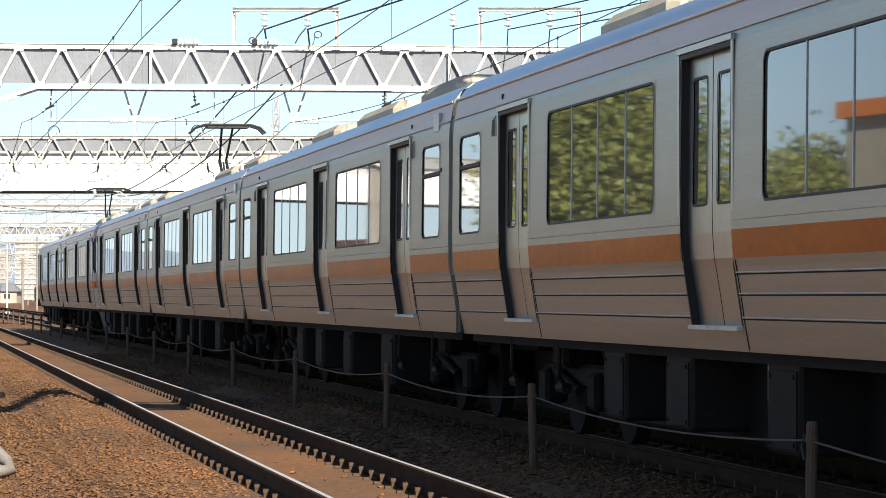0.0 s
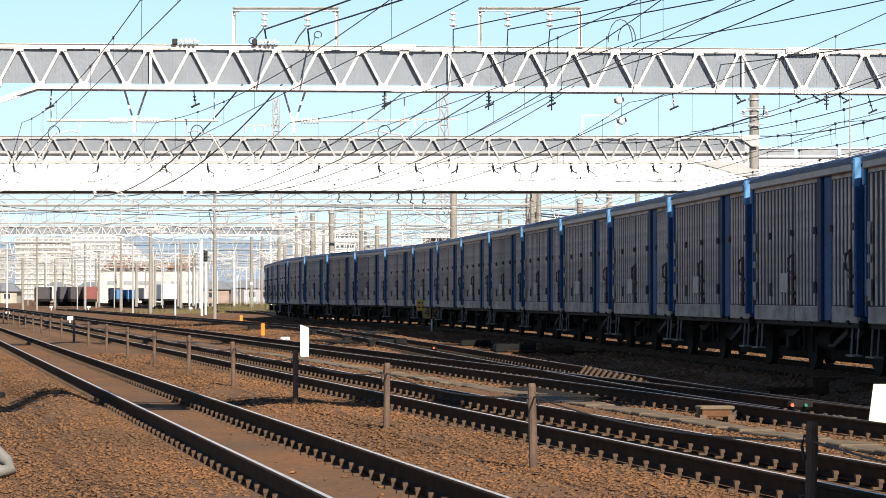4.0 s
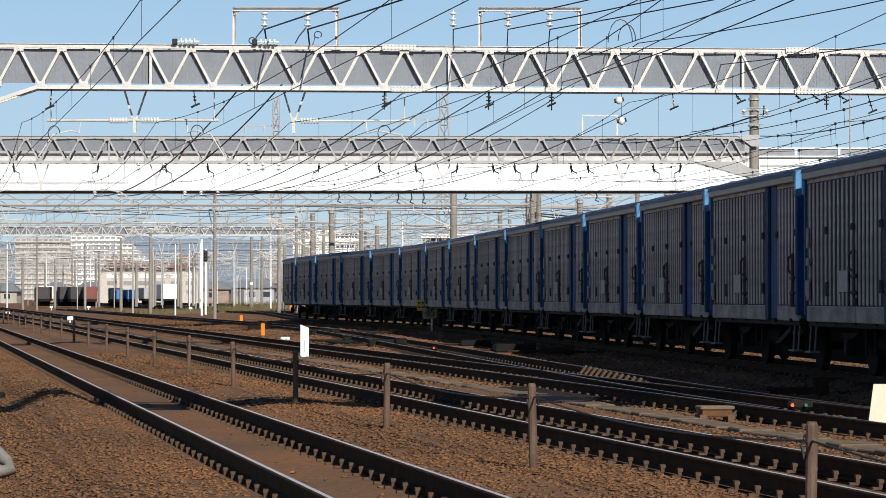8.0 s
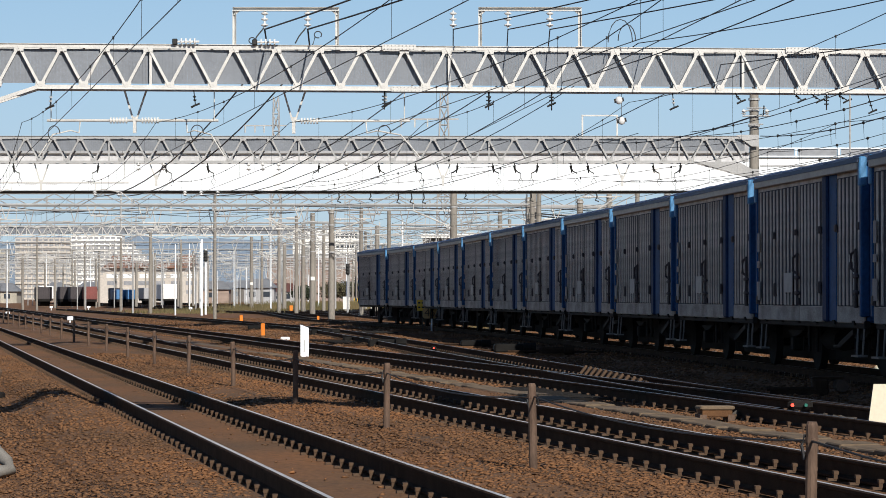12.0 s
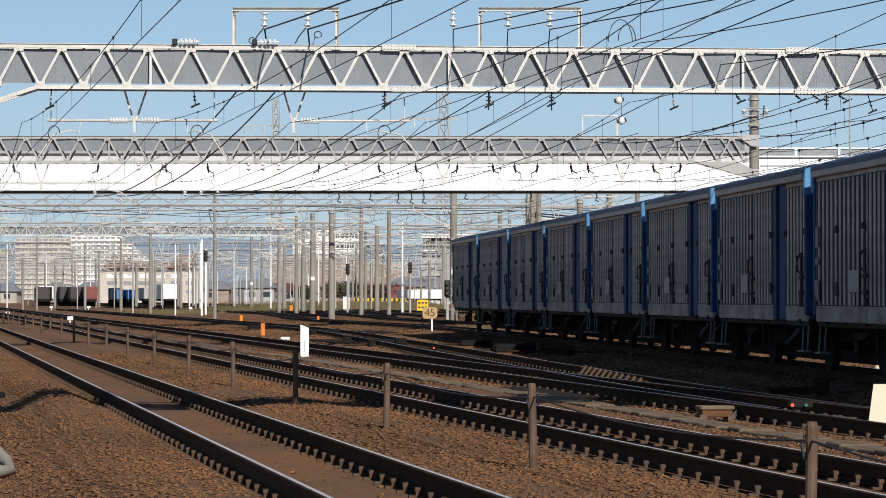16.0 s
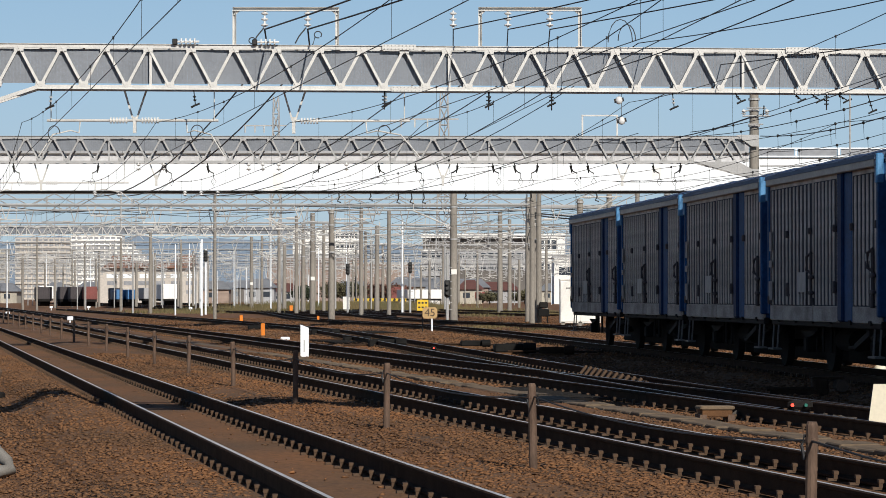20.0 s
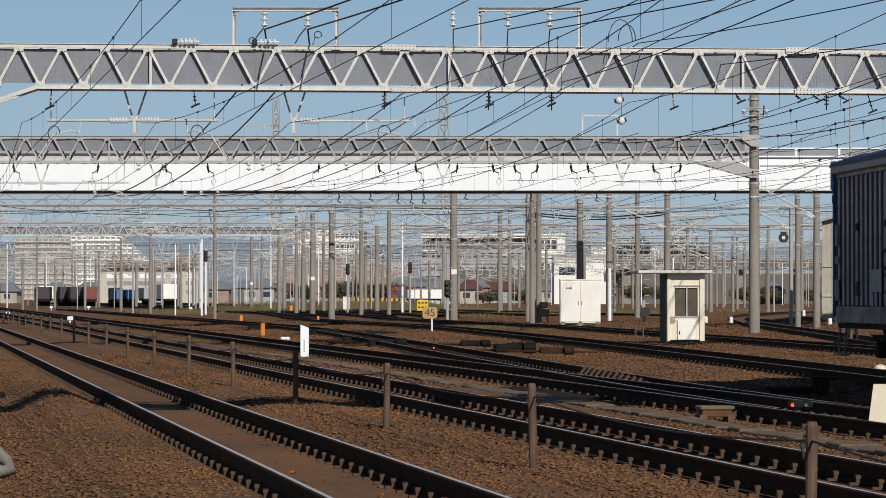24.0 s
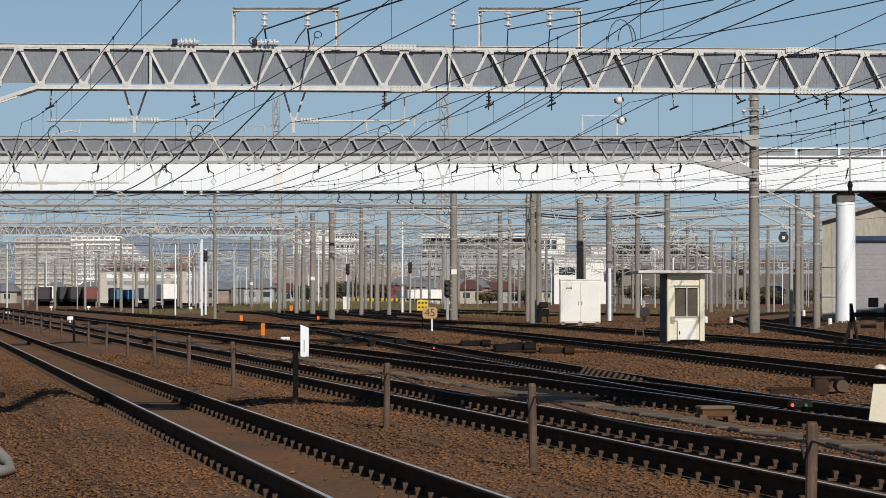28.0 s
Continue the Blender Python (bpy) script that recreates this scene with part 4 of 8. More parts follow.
def make_wagon():
    """A two-axle covered van with ribbed sliding doors."""
    w = thing("goods_wagon", Matrix(), "blue covered goods van with dirty grey ribbed sliding doors", "goods wagon", "vans of the goods train")
    bm = bmesh.new()
    block(bm, (0, 0, 2.15), (2.56, WL - 0.1, 2.52), bevel=0.03)
    part("body", bm, "wagon_blue", w, "faded blue van body")
    bm = bmesh.new()
    seq = [(-1.46, 3.38), (-1.43, 3.455), (-1.1, 3.54), (-0.5, 3.60), (0, 3.62), (0.5, 3.60), (1.1, 3.54), (1.43, 3.455), (1.46, 3.38)]
    rows = [[bm.verts.new((x, y, z)) for x, z in seq] for y in (-WL / 2 - 0.02, WL / 2 + 0.02)]
    for i in range(len(seq) - 1):
        bm.faces.new((rows[0][i], rows[0][i + 1], rows[1][i + 1], rows[1][i]))
    bm.faces.new(rows[0][::-1])
    bm.faces.new(rows[1])
    bm.faces.new((rows[0][0], rows[1][0], rows[1][-1], rows[0][-1]))
    roof = part("roof", bm, "wagon_roof", w, "dark blue curved roof")
    for i in range(5):
        bm = bmesh.new()
        y = -WL / 2 + 0.9 + i * (WL - 1.8) / 4
        tube(bm, [(x, y, z + 0.012) for x, z in seq[1:-1]], 0.02, 4)
        part("roof_seam", bm, "wagon_roof", roof)
    for sgn in (-1, 1):
        # eave rail, pale under the roof edge
        bm = bmesh.new()
        block(bm, (sgn * 1.41, 0, 3.33), (0.07, WL - 0.1, 0.13), bevel=0.015)
        part("eave_rail", bm, "eave_pale", w, "pale bare-metal door rail")
        # ends of the rail, bleached blue posts at the corners
        for e in (-1, 1):
            bm = bmesh.new()
            block(bm, (sgn * 1.33, e * (WL / 2 - 0.03), 2.15), (0.14, 0.14, 2.34), bevel=0.02)
            part("corner_post", bm, "wagon_blue", w)
            bm = bmesh.new()
            block(bm, (sgn * 1.37, e * (WL / 2 - 0.01), 3.24), (0.12, 0.14, 0.46), bevel=0.02)
            part("rail_bracket", bm, "pale_blue", w, "bleached light-blue bracket")
        # four doors: two leaves with wide ribs, a blue post between
        for y0, y1, deep in ((-4.36, -2.40, 0.0), (-1.42, 0.52, 0.03), (0.56, 4.35, 0.03)):
            bm = bmesh.new()
            x = sgn * (1.315 + deep)
            block(bm, (x, (y0 + y1) / 2, 2.08), (0.05, y1 - y0, 2.40), bevel=0.01)
            door = part("sliding_door", bm, "wagon_grey", w, "dirty silver-grey ribbed sliding door")
            n = round((y1 - y0 - 0.2) / 0.315)
            # dark sheet paints the shade that falls between the ribs
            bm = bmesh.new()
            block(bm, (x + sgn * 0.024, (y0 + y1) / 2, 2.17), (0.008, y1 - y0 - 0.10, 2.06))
            part("groove_shade_sheet", bm, "groove", door, "blue-black sheet with the shade between the ribs painted in")
            bm = bmesh.new()
            block(bm, (x + sgn * 0.026, (y0 + y1) / 2, 1.01), (0.008, y1 - y0 - 0.02, 0.24))
            part("foot_plate", bm, "wagon_foot", door, "grimy foot of the door")
            pitch = (y1 - y0 - 0.24) / n
            if sgn < 0:
                bm = bmesh.new()
                block(bm, (0, 0, 2.17), (0.026, 0.115, 2.03), bevel=0.010)
                rib = part("rib", bm, "wagon_grey", door)
                rib.matrix_basis = Matrix.Translation((x - 0.03, y0 + 0.12 + 0.5 * pitch, 0))
                for i in range(1, n):
                    shared("rib", rib.data, door, Matrix.Translation((x - 0.03, y0 + 0.12 + (i + 0.5) * pitch, 0)))
            else:
                bm = bmesh.new()
                for i in range(n):
                    block(bm, (x + 0.03, y0 + 0.12 + (i + 0.5) * pitch, 2.17), (0.018, 0.115, 2.03))
                part("ribbing", bm, "wagon_grey", door)["kind"] = "stuff"
                continue
            wide, narrow = y1 - y0 > 3, y0 < -4
            for y, z, h in ([(y0 + 0.10, 2.40, 0.10), (y0 + 2.08, 2.38, 0.12), (y1 - 0.12, 1.24, 0.16), (y0 + 2.0, 1.42, 0.24)] if wide else
                            [(y0 + 0.12, 2.40, 0.12), (y1 - 0.10, 2.40, 0.12), (y0 + 0.42, 1.22, 0.20)] if narrow else [(y0 + 0.08, 2.40, 0.12), (y1 - 0.06, 1.22, 0.12), (y0 + 0.10, 1.45, 0.2)]):
                bm = bmesh.new()
                block(bm, (x + sgn * 0.06, y, z), (0.06, 0.13, h), bevel=0.02)
                block(bm, (x + sgn * 0.05, y, z - h * 0.4), (0.03, 0.20, 0.03))
                part("door_roller", bm, "dark_wagon", door)
            if not wide:
                hy = y0 + 0.30 if narrow else y1 - 0.06
                bm = bmesh.new()
                rod(bm, (x + sgn * 0.08, hy, 1.15), (x + sgn * 0.08, hy, 2.02), 0.024, 6)
                tube(bm, [(x + sgn * 0.06, hy + 0.05, 1.68), (x + sgn * 0.12, hy + 0.16, 1.74), (x + sgn * 0.12, hy + 0.16, 1.96), (x + sgn * 0.06, hy + 0.05, 2.03)], 0.026, 5)
                for z in (1.36, 1.62):
                    block(bm, (x + sgn * 0.08, hy, z), (0.07, 0.24, 0.07), bevel=0.02)
                part("door_handle", bm, "dark_wagon", door)
            if narrow:
                bm = bmesh.new()
                block(bm, (x + sgn * 0.075, y0 + 0.62, 1.90), (0.012, 0.36, 0.12))
                block(bm, (x + sgn * 0.075, y0 + 0.40, 1.62), (0.012, 0.16, 0.44))
                part("card_plate", bm, "plate", door)
            elif wide:
                for z, h, wd in ((2.28, 0.34, 0.20), (1.88, 0.12, 0.24), (1.40, 0.34, 0.30)):
                    bm = bmesh.new()
                    block(bm, (x + sgn * 0.070, y1 - 0.26, z), (0.012, wd, h))
                    part("card_plate", bm, "plate_dull", door)
                bm = bmesh.new()
                block(bm, (x + sgn * 0.075, y1 - 3.08, 1.54), (0.016, 0.72, 0.34))
                part("number_plate", bm, "plate", door, "pale square plate without readable marks")
                for k in (-0.26, 0.0, 0.26):
                    bm = bmesh.new()
                    block(bm, (x + sgn * 0.066, y1 - 3.05 + k, 1.25), (0.010, 0.10, 0.20))
                    part("chalk_mark", bm, "plate", door)
        bm = bmesh.new()
        block(bm, (sgn * 1.335, -1.62, 2.09), (0.11, 0.34, 2.40), bevel=0.03)
        part("side_post", bm, "wagon_post", w, "deep blue post between doors")
        bm = bmesh.new()
        block(bm, (sgn * 1.31, -2.09, 2.09), (0.07, 0.58, 2.40), bevel=0.02)
        part("side_panel", bm, "wagon_blue", w, "plain blue panel beside the post")
        # sill and running gear
        bm = bmesh.new()
        block(bm, (sgn * 1.28, 0, 0.855), (0.10, WL - 0.1, 0.12), bevel=0.015)
        for i in range(6):
            block(bm, (sgn * 1.34, -3.7 + i * 1.48, 0.885), (0.05, 0.16, 0.07))
        part("sill", bm, "box_grey", w)
        for a in (-2.65, 2.65):
            bm = bmesh.new()
            prof = [(-0.66, 0.70), (0.66, 0.70), (0.60, 0.67), (0.12, 0.59), (-0.12, 0.59), (-0.60, 0.67)]
            fa = [bm.verts.new((sgn * 0.93, a + y, z)) for y, z in prof]
            fb = [bm.verts.new((sgn * 1.03, a + y, z)) for y, z in prof]
            bm.faces.new(fa)
            bm.faces.new(fb[::-1])
            for i in range(6):
                bm.faces.new((fa[(i + 1) % 6], fa[i], fb[i], fb[(i + 1) % 6]))
            part("leaf_spring", bm, "under", w)
            bm = bmesh.new()
            block(bm, (sgn * 0.98, a, 0.47), (0.22, 0.26, 0.26), bevel=0.03)
            part("axle_box", bm, "under", w)
            bm = bmesh.new()
            prof = [(-0.34, 0.92), (0.34, 0.92), (0.22, 0.34), (0.15, 0.34), (0.15, 0.60), (-0.15, 0.60), (-0.15, 0.34), (-0.22, 0.34)]
            fa = [bm.verts.new((sgn * 0.90, a + y, z)) for y, z in prof]
            fb = [bm.verts.new((sgn * 0.92, a + y, z)) for y, z in prof]
            bm.faces.new(fa)
            bm.faces.new(fb[::-1])
            for i in range(8):
                bm.faces.new((fa[(i + 1) % 8], fa[i], fb[i], fb[(i + 1) % 8]))
            part("axle_guard", bm, "dark", w)
        bm = bmesh.new()
        beam(bm, (sgn * 1.26, -3.35, 0.74), (sgn * 1.24, -2.15, 0.50), 0.05, 0.09)
        rod(bm, (sgn * 1.22, -2.15, 0.50), (sgn * 1.0, -0.6, 0.46), 0.03)
        rod(bm, (sgn * 1.24, -3.55, 0.80), (sgn * 1.24, -3.55, 0.60), 0.03)
        part("brake_lever", bm, "tank_grey", w)
        for a in (0.35, 1.0):
            bm = bmesh.new()
            rod(bm, (sgn * 1.10, a, 0.80), (sgn * 1.10, a, 0.36), 0.028, 6)
            part("hanger_rod", bm, "tank_grey", w)
        for e in (-1, 1):
            bm = bmesh.new()
            rod(bm, (sgn * 1.30, e * 4.30, 0.93), (sgn * 1.34, e * 4.30, 0.36), 0.016)
            rod(bm, (sgn * 1.30, e * 3.86, 0.93), (sgn * 1.34, e * 3.86, 0.36), 0.016)
            block(bm, (sgn * 1.34, e * 4.08, 0.37), (0.16, 0.5, 0.03))
            part("step", bm, "step_steel", w)
    for a in (-2.65, 2.65):
        bm = bmesh.new()
        for sgn in (-1, 1):
            rod(bm, (sgn * 0.50, a, 0.43), (sgn * 0.63, a, 0.43), 0.43, 20)
        rod(bm, (-0.5, a, 0.43), (0.5, a, 0.43), 0.07)
        part("wheelset", bm, "dark", w)
    bm = bmesh.new()
    block(bm, (0, 0, 0.88), (1.4, WL - 0.2, 0.16))
    block(bm, (0.1, 0.4, 0.62), (0.7, 1.0, 0.42), bevel=0.05)
    rod(bm, (-0.5, 0.9, 0.55), (-0.5, 2.0, 0.55), 0.19, 12)
    # added full-length filler, hides the lit ground behind the van
    block(bm, (0.25, 0, 0.485), (0.4, WL - 0.2, 0.75), bevel=0.03)
    part("underframe", bm, "dark", w)
    for e in (-1, 1):
        bm = bmesh.new()
        for i in range(7):
            block(bm, (0, e * (WL / 2 - 0.03), 1.2 + i * 0.32), (2.45, 0.06, 0.10), bevel=0.02)
        part("end_ribs", bm, "wagon_blue", w)
        bm = bmesh.new()
        block(bm, (0, e * (WL / 2 + 0.2), 0.86), (0.22, 0.42, 0.24), bevel=0.04)
        part("coupler", bm, "dark", w)
    return w


first = make_wagon()
WAGONS = [first] + [copy_thing(first, Matrix()) for i in range(22)]


# ---- gantries ----
def make_gantry(x0, x1, y0, slope, z, depth, bay, thick=0.7, label="", haunch_left=None, haunch_right=None, size=0.10, sheeted=True, fine=True, sheet_low=0.10, post_at=2):
    """A lattice beam across the tracks: two faces of zigzag bars between chords, with a ribbed sheet along the back."""
    m = Matrix.Translation((x0, y0 + slope * x0, z)) @ Matrix.Rotation(math.atan(slope), 4, "Z")
    g = thing("catenary_gantry", m, label or "grey galvanised lattice gantry beam over the tracks", "gantry", "gantries over the yard")
    L = (x1 - x0) / math.cos(math.atan(slope))
    mt = "galv" if fine else "galv_far"
    n = max(2, round(L / bay))
    step = L / n
    a0 = 0.0 if haunch_left is None else haunch_left[0]
    a1 = L if haunch_right is None else L - haunch_right[0]
    for fy in (0.0, thick):
        for zz, s, e in ((0.0, a0, a1), (depth, 0.0, L)):
            bm = bmesh.new()
            block(bm, ((s + e) / 2, fy, zz), (e - s, size * 0.9, size))
            block(bm, ((s + e) / 2, fy - size * 0.2, zz + (size * 0.6 if zz else -size * 0.6)), (e - s, size * 1.3, 0.015))
            part("chord", bm, mt, g)
    bars = bmesh.new()
    beam(bars, (0, -size * 0.2, 0), (step / 2, -size * 0.2, depth), size * 0.50, size * 0.75)
    beam(bars, (0.03, size * 0.32, 0), (step / 2 + 0.03, size * 0.32, depth), size * 0.62, 0.014)
    up = bpy.data.meshes.new("bar")
    bars.to_mesh(up)
    bars.free()
    up.materials.append(M[mt])
    flip = Matrix.Diagonal((-1, 1, 1, 1))
    for fy in (0.0, thick):
        for i in range(n):
            shared("diagonal", up, g, Matrix.Translation((i * step, fy, 0)))
            shared("diagonal", up, g, Matrix.Translation(((i + 1) * step, fy, 0)) @ Matrix.Rotation(math.pi, 4, "Z"))
    # gusset plates at the joints
    bm = bmesh.new()
    block(bm, (0, -size * 0.4, 0), (0.26, 0.012, 0.15), bevel=0.005)
    gm = bpy.data.meshes.new("gusset")
    bm.to_mesh(gm)
    bm.free()
    gm.materials.append(M[mt])
    for i in range(n + 1):
        shared("gusset", gm, g, Matrix.Translation((i * step, 0, 0.07)))
        if i < n:
            shared("gusset", gm, g, Matrix.Translation(((i + 0.5) * step, 0, depth - 0.07)))
    for i in range(post_at, n + 1, 7):
        bm = bmesh.new()
        block(bm, (i * step + step * 0.56, 0, depth / 2), (size * 0.7, size * 0.6, depth))
        part("vertical", bm, mt, g)
    bm = bmesh.new()
    for i in range(n + 1):
        for zz in (0.0, depth):
            beam(bm, (i * step, 0, zz), (i * step, thick, zz), 0.05, 0.05)
    part("cross_bars", bm, mt, g)
    if sheeted:
        bm = bmesh.new()
        w = 0.045
        for i in range(int(L / w)):
            d = size * 0.4 + 0.055 + (0.006 if i % 2 else 0.0) + 0.02 * math.sin(i * 0.11)
            vs = [bm.verts.new(p) for p in ((i * w, d, sheet_low), (i * w + 0.0445, d + 0.004, sheet_low), (i * w + 0.0445, d + 0.004, depth - 0.07), (i * w, d, depth - 0.07))]
            bm.faces.new(vs)
        part("slatted_screen", bm, "sheet", g, "grey slatted screen behind the lattice")["kind"] = "stuff"
    for h, xa, sg in ((haunch_left, 0.0, 1), (haunch_right, L, -1)):
        if h is None:
            continue
        bm = bmesh.new()
        for fy in (0.0, thick):
            beam(bm, (xa + sg * h[0], fy, 0), (xa, fy, -h[1]), size, size)
            beam(bm, (xa + sg * h[0] * 0.5, fy, depth), (xa, fy, -h[1]), size * 0.6, size * 0.6)
        part("haunch", bm, mt, g)
    return g


def make_pole(x, y, h, r, label="round grey concrete catenary pole", bands=True, material="concrete"):
    p = thing("catenary_pole", Matrix.Translation((x, y, GROUND)), label, "pole", "catenary poles of the yard")
    bm = bmesh.new()
    lathe(bm, [(r * 1.12, -0.1), (r * 1.1, 0.0), (r * 1.08, h * 0.25), (r * 0.95, h * 0.7), (r * 0.88, h - 0.03), (r * 0.8, h)], 12)
    part("shaft", bm, material, p, smooth=True)
    if bands:
        for f in (0.62, 0.86, 0.97):
            bm = bmesh.new()
            lathe(bm, [(r * 1.12, h * f), (r * 1.12, h * f + 0.09)], 12)
            part("clamp_band", bm, "galv_far", p)
    return p


# gantry over the near track, out of sight above; its shadow crosses the ballast
make_gantry(-14, 22, 29.3, 0.085, 6.97, 1.10, 1.155, label="lattice gantry beam high over the near tracks")
for x in (-14.2, 22.3):
    make_pole(x, 29.65 + 0.085 * x, 8.4, 0.2, "round concrete gantry pole at the edge of the yard")
make_gantry(-16.66, 33.04, 84.0, 0.085, 6.97, 1.10, 1.16, haunch_left=(5.75, 1.95), post_at=0)
for x in (-16.4, 33.3):
    make_pole(x, 84.35 + 0.085 * x, 8.4, 0.2, "round concrete gantry pole at the edge of the yard")
g2 = make_gantry(-24.31, 12.38, 126.0, 0.0, 6.82, 1.0, 1.112, haunch_right=(2.05, 0.55), size=0.085, sheet_low=0.45, fine=False)
for y in (-0.06, 0.70):
    for outline in (((34.55, 0.0), (36.4, 0.0), (36.95, -0.30), (37.25, -0.30), (37.25, -0.66), (36.9, -0.66)), ((36.3, 1.10), (37.25, 1.10), (37.25, 0.62), (36.95, 0.62))):
        bm = bmesh.new()
        fa = [bm.verts.new((x, y, z)) for x, z in outline]
        fb = [bm.verts.new((x, y + 0.03, z)) for x, z in outline]
        bm.faces.new(fa)
        bm.faces.new(fb[::-1])
        for i in range(len(fa)):
            j = (i + 1) % len(fa)
            bm.faces.new((fa[j], fa[i], fb[i], fb[j]))
        part("haunch_plate", bm, "galv_far", g2, "solid tapered end plate")
make_pole(12.78, 126.35, 9.9, 0.21, "tall round concrete pole carrying a gantry end")
make_gantry(-48.0, -13.0, 284.0, 0.0, 6.95, 0.85, 1.0, size=0.09, haunch_right=(1.6, 0.7))
for x in (-48.1, -12.9):
    make_pole(x, 284.35, 8.4, 0.19)


def make_insulator(p, label="white ribbed porcelain feeder insulator", axis="Z", n=3, length=0.42):
    t = thing("insulator", Matrix.Translation(p) @ (Matrix.Rotation(math.pi / 2, 4, "Y") if axis == "X" else Matrix()), label, "insulator", "insulators of the overhead line")
    bm = bmesh.new()
    rings = [(0.02, 0)]
    for i in range(n):
        z = length * (i + 0.5) / n
        rings += [(0.025, z - 0.05), (0.10, z - 0.012), (0.10, z + 0.012), (0.03, z + 0.045)]
    rings.append((0.02, length))
    lathe(bm, rings, 10)
    part("sheds", bm, "porcelain", t, smooth=False)
    return t


def make_feeder_frame(xa, xb, hang):
    y = 84.3
    f = thing("feeder_frame", Matrix.Translation((0, y, 8.12)), "grey steel goalpost frame on top of the gantry", "frame")
    for x in (xa, xb):
        bm = bmesh.new()
        block(bm, (x, 0.045, 0.52), (0.10, 0.012, 1.04))
        for side in (-0.044, 0.044):
            block(bm, (x + side, 0, 0.52), (0.014, 0.10, 1.04))
        block(bm, (x, 0, 0.02), (0.2, 0.2, 0.03))
        part("upright", bm, "galv", f)
        bm = bmesh.new()
        s = 1 if x == xa else -1
        beam(bm, (x, 0, 0.90), (x + s * 0.14, 0, 1.03), 0.03, 0.05)
        part("corner_brace", bm, "galv", f)
    bm = bmesh.new()
    block(bm, ((xa + xb) / 2, 0.04, 1.06), (xb - xa + 0.1, 0.014, 0.10))
    block(bm, ((xa + xb) / 2, -0.01, 1.105), (xb - xa + 0.1, 0.12, 0.012))
    block(bm, ((xa + xb) / 2, -0.01, 1.012), (xb - xa + 0.1, 0.12, 0.024))
    part("crossbar", bm, "galv", f)
    for x in hang:
        make_insulator((x, y, 8.66), n=3, length=0.48)


make_feeder_frame(-5.72, -2.9, (-4.89, -3.71))
make_feeder_frame(1.02, 3.75, (0.28, 1.78, 2.93))


def make_wire(points, r, label, material="wire", name="overhead_wire"):
    bm = bmesh.new()
    tube(bm, points, r, 5)
    ob = part(name, bm, material)
    return tagged(ob, label, "wire", "overhead wires")


def catenary(places, label, contact=5.08, high=6.05, low=0.55, drops=9):
    """Contact wire, sagging messenger wire and droppers from support to support."""
    c = thing("overhead_line", Matrix(), label, "overhead line", "overhead lines")
    for i, (p, q) in enumerate(zip(places, places[1:])):
        s = 0.2 if i % 2 else -0.2
        a, b = Vector((p[0] + s, p[1], contact)), Vector((q[0] - s, q[1], contact))
        bm = bmesh.new()
        tube(bm, [a, b], 0.008, 5)
        part("contact_wire", bm, "wire_copper", c)
        span = sag((p[0] + s, p[1], high), (q[0] - s, q[1], high), low, 12)
        bm = bmesh.new()
        tube(bm, span, 0.0085, 5)
        part("messenger_wire", bm, "wire", c)
        bm = bmesh.new()
        for k in range(1, drops):
            t = k / drops
            z = high - low * 4 * t * (1 - t)
            o = a.lerp(b, t)
            rod(bm, (o.x, o.y, contact), (o.x, o.y, z), 0.0035, 4)
            block(bm, (o.x, o.y, z), (0.03, 0.06, 0.05))
        part("dropper", bm, "wire", c)["kind"] = "stuff"
    return c


SPANS = (-16.0, 34.0, 84.0, 126.0, 176.0, 226.0, 284.0, 340.0, 400.0)


def line_places(v):
    return [(v / math.cos(radians(TURN)) - y * math.tan(radians(TURN)), y) for y in SPANS]


def path_places(path, off=0.0):
    p = offset_path(path, off)
    return [(float(np.interp(y, p[:, 1], p[:, 0])), y) for y in SPANS[1:]]


for v in MAIN:
    catenary(line_places(v), "copper contact wire and messenger over a main track")
catenary(path_places(GOODS), "overhead wires above the goods track", high=6.6)
catenary(path_places(lead), "overhead wires above the turnout track")
for off in (5.7, 10.3, 15.0):
    catenary(path_places(GOODS, off), "overhead wires above a yard track")
for v in (29.0, 38.0, 46.0):
    catenary(line_places(v)[2:], "overhead wires above a distant yard track", drops=5)


def make_hanger(x, y, top, low, arms, material="galv"):
    """A V bracket under a gantry with level arms, insulators and curved pull-off rods."""
    h = thing("hanger_bracket", Matrix.Translation((x, y, 0)), "grey V-shaped hanger bracket with pull-off arms", "bracket", "hanger brackets")
    bm = bmesh.new()
    beam(bm, (-0.28, 0.3, top), (0, 0.3, low - 0.1), 0.06, 0.05)
    beam(bm, (0.32, 0.3, top), (0, 0.3, low - 0.1), 0.06, 0.05)
    block(bm, (0, 0.3, low - 0.1), (0.09, 0.10, 0.45))
    part("v_post", bm, material, h)
    for d in arms:
        s = 1 if d > 0 else -1
        bm = bmesh.new()
        rod(bm, (s * 0.05, 0.25, low + 0.02), (d, 0.25, low + 0.02), 0.035)
        part("arm", bm, material, h)
        bm = bmesh.new()
        for i in range(6):
            rod(bm, (s * (0.2 + i * 0.085), 0.25, low + 0.02), (s * (0.24 + i * 0.085), 0.25, low + 0.02), 0.085, 10)
        part("arm_insulator", bm, "porcelain", h)
        bm = bmesh.new()
        tube(bm, [(d * 0.62, 0.25, low - 0.02), (d * 0.63, 0.2, low - 0.32), (d * 0.72, 0.1, low - 0.26), (d * 0.92, 0, low - 0.38), (d * 1.08, 0, 5.12)], 0.022)
        rod(bm, (d * 0.95, 0.2, low), (d * 0.95, 0.2, top), 0.015)
        part("pull_off", bm, material, h)
    return h


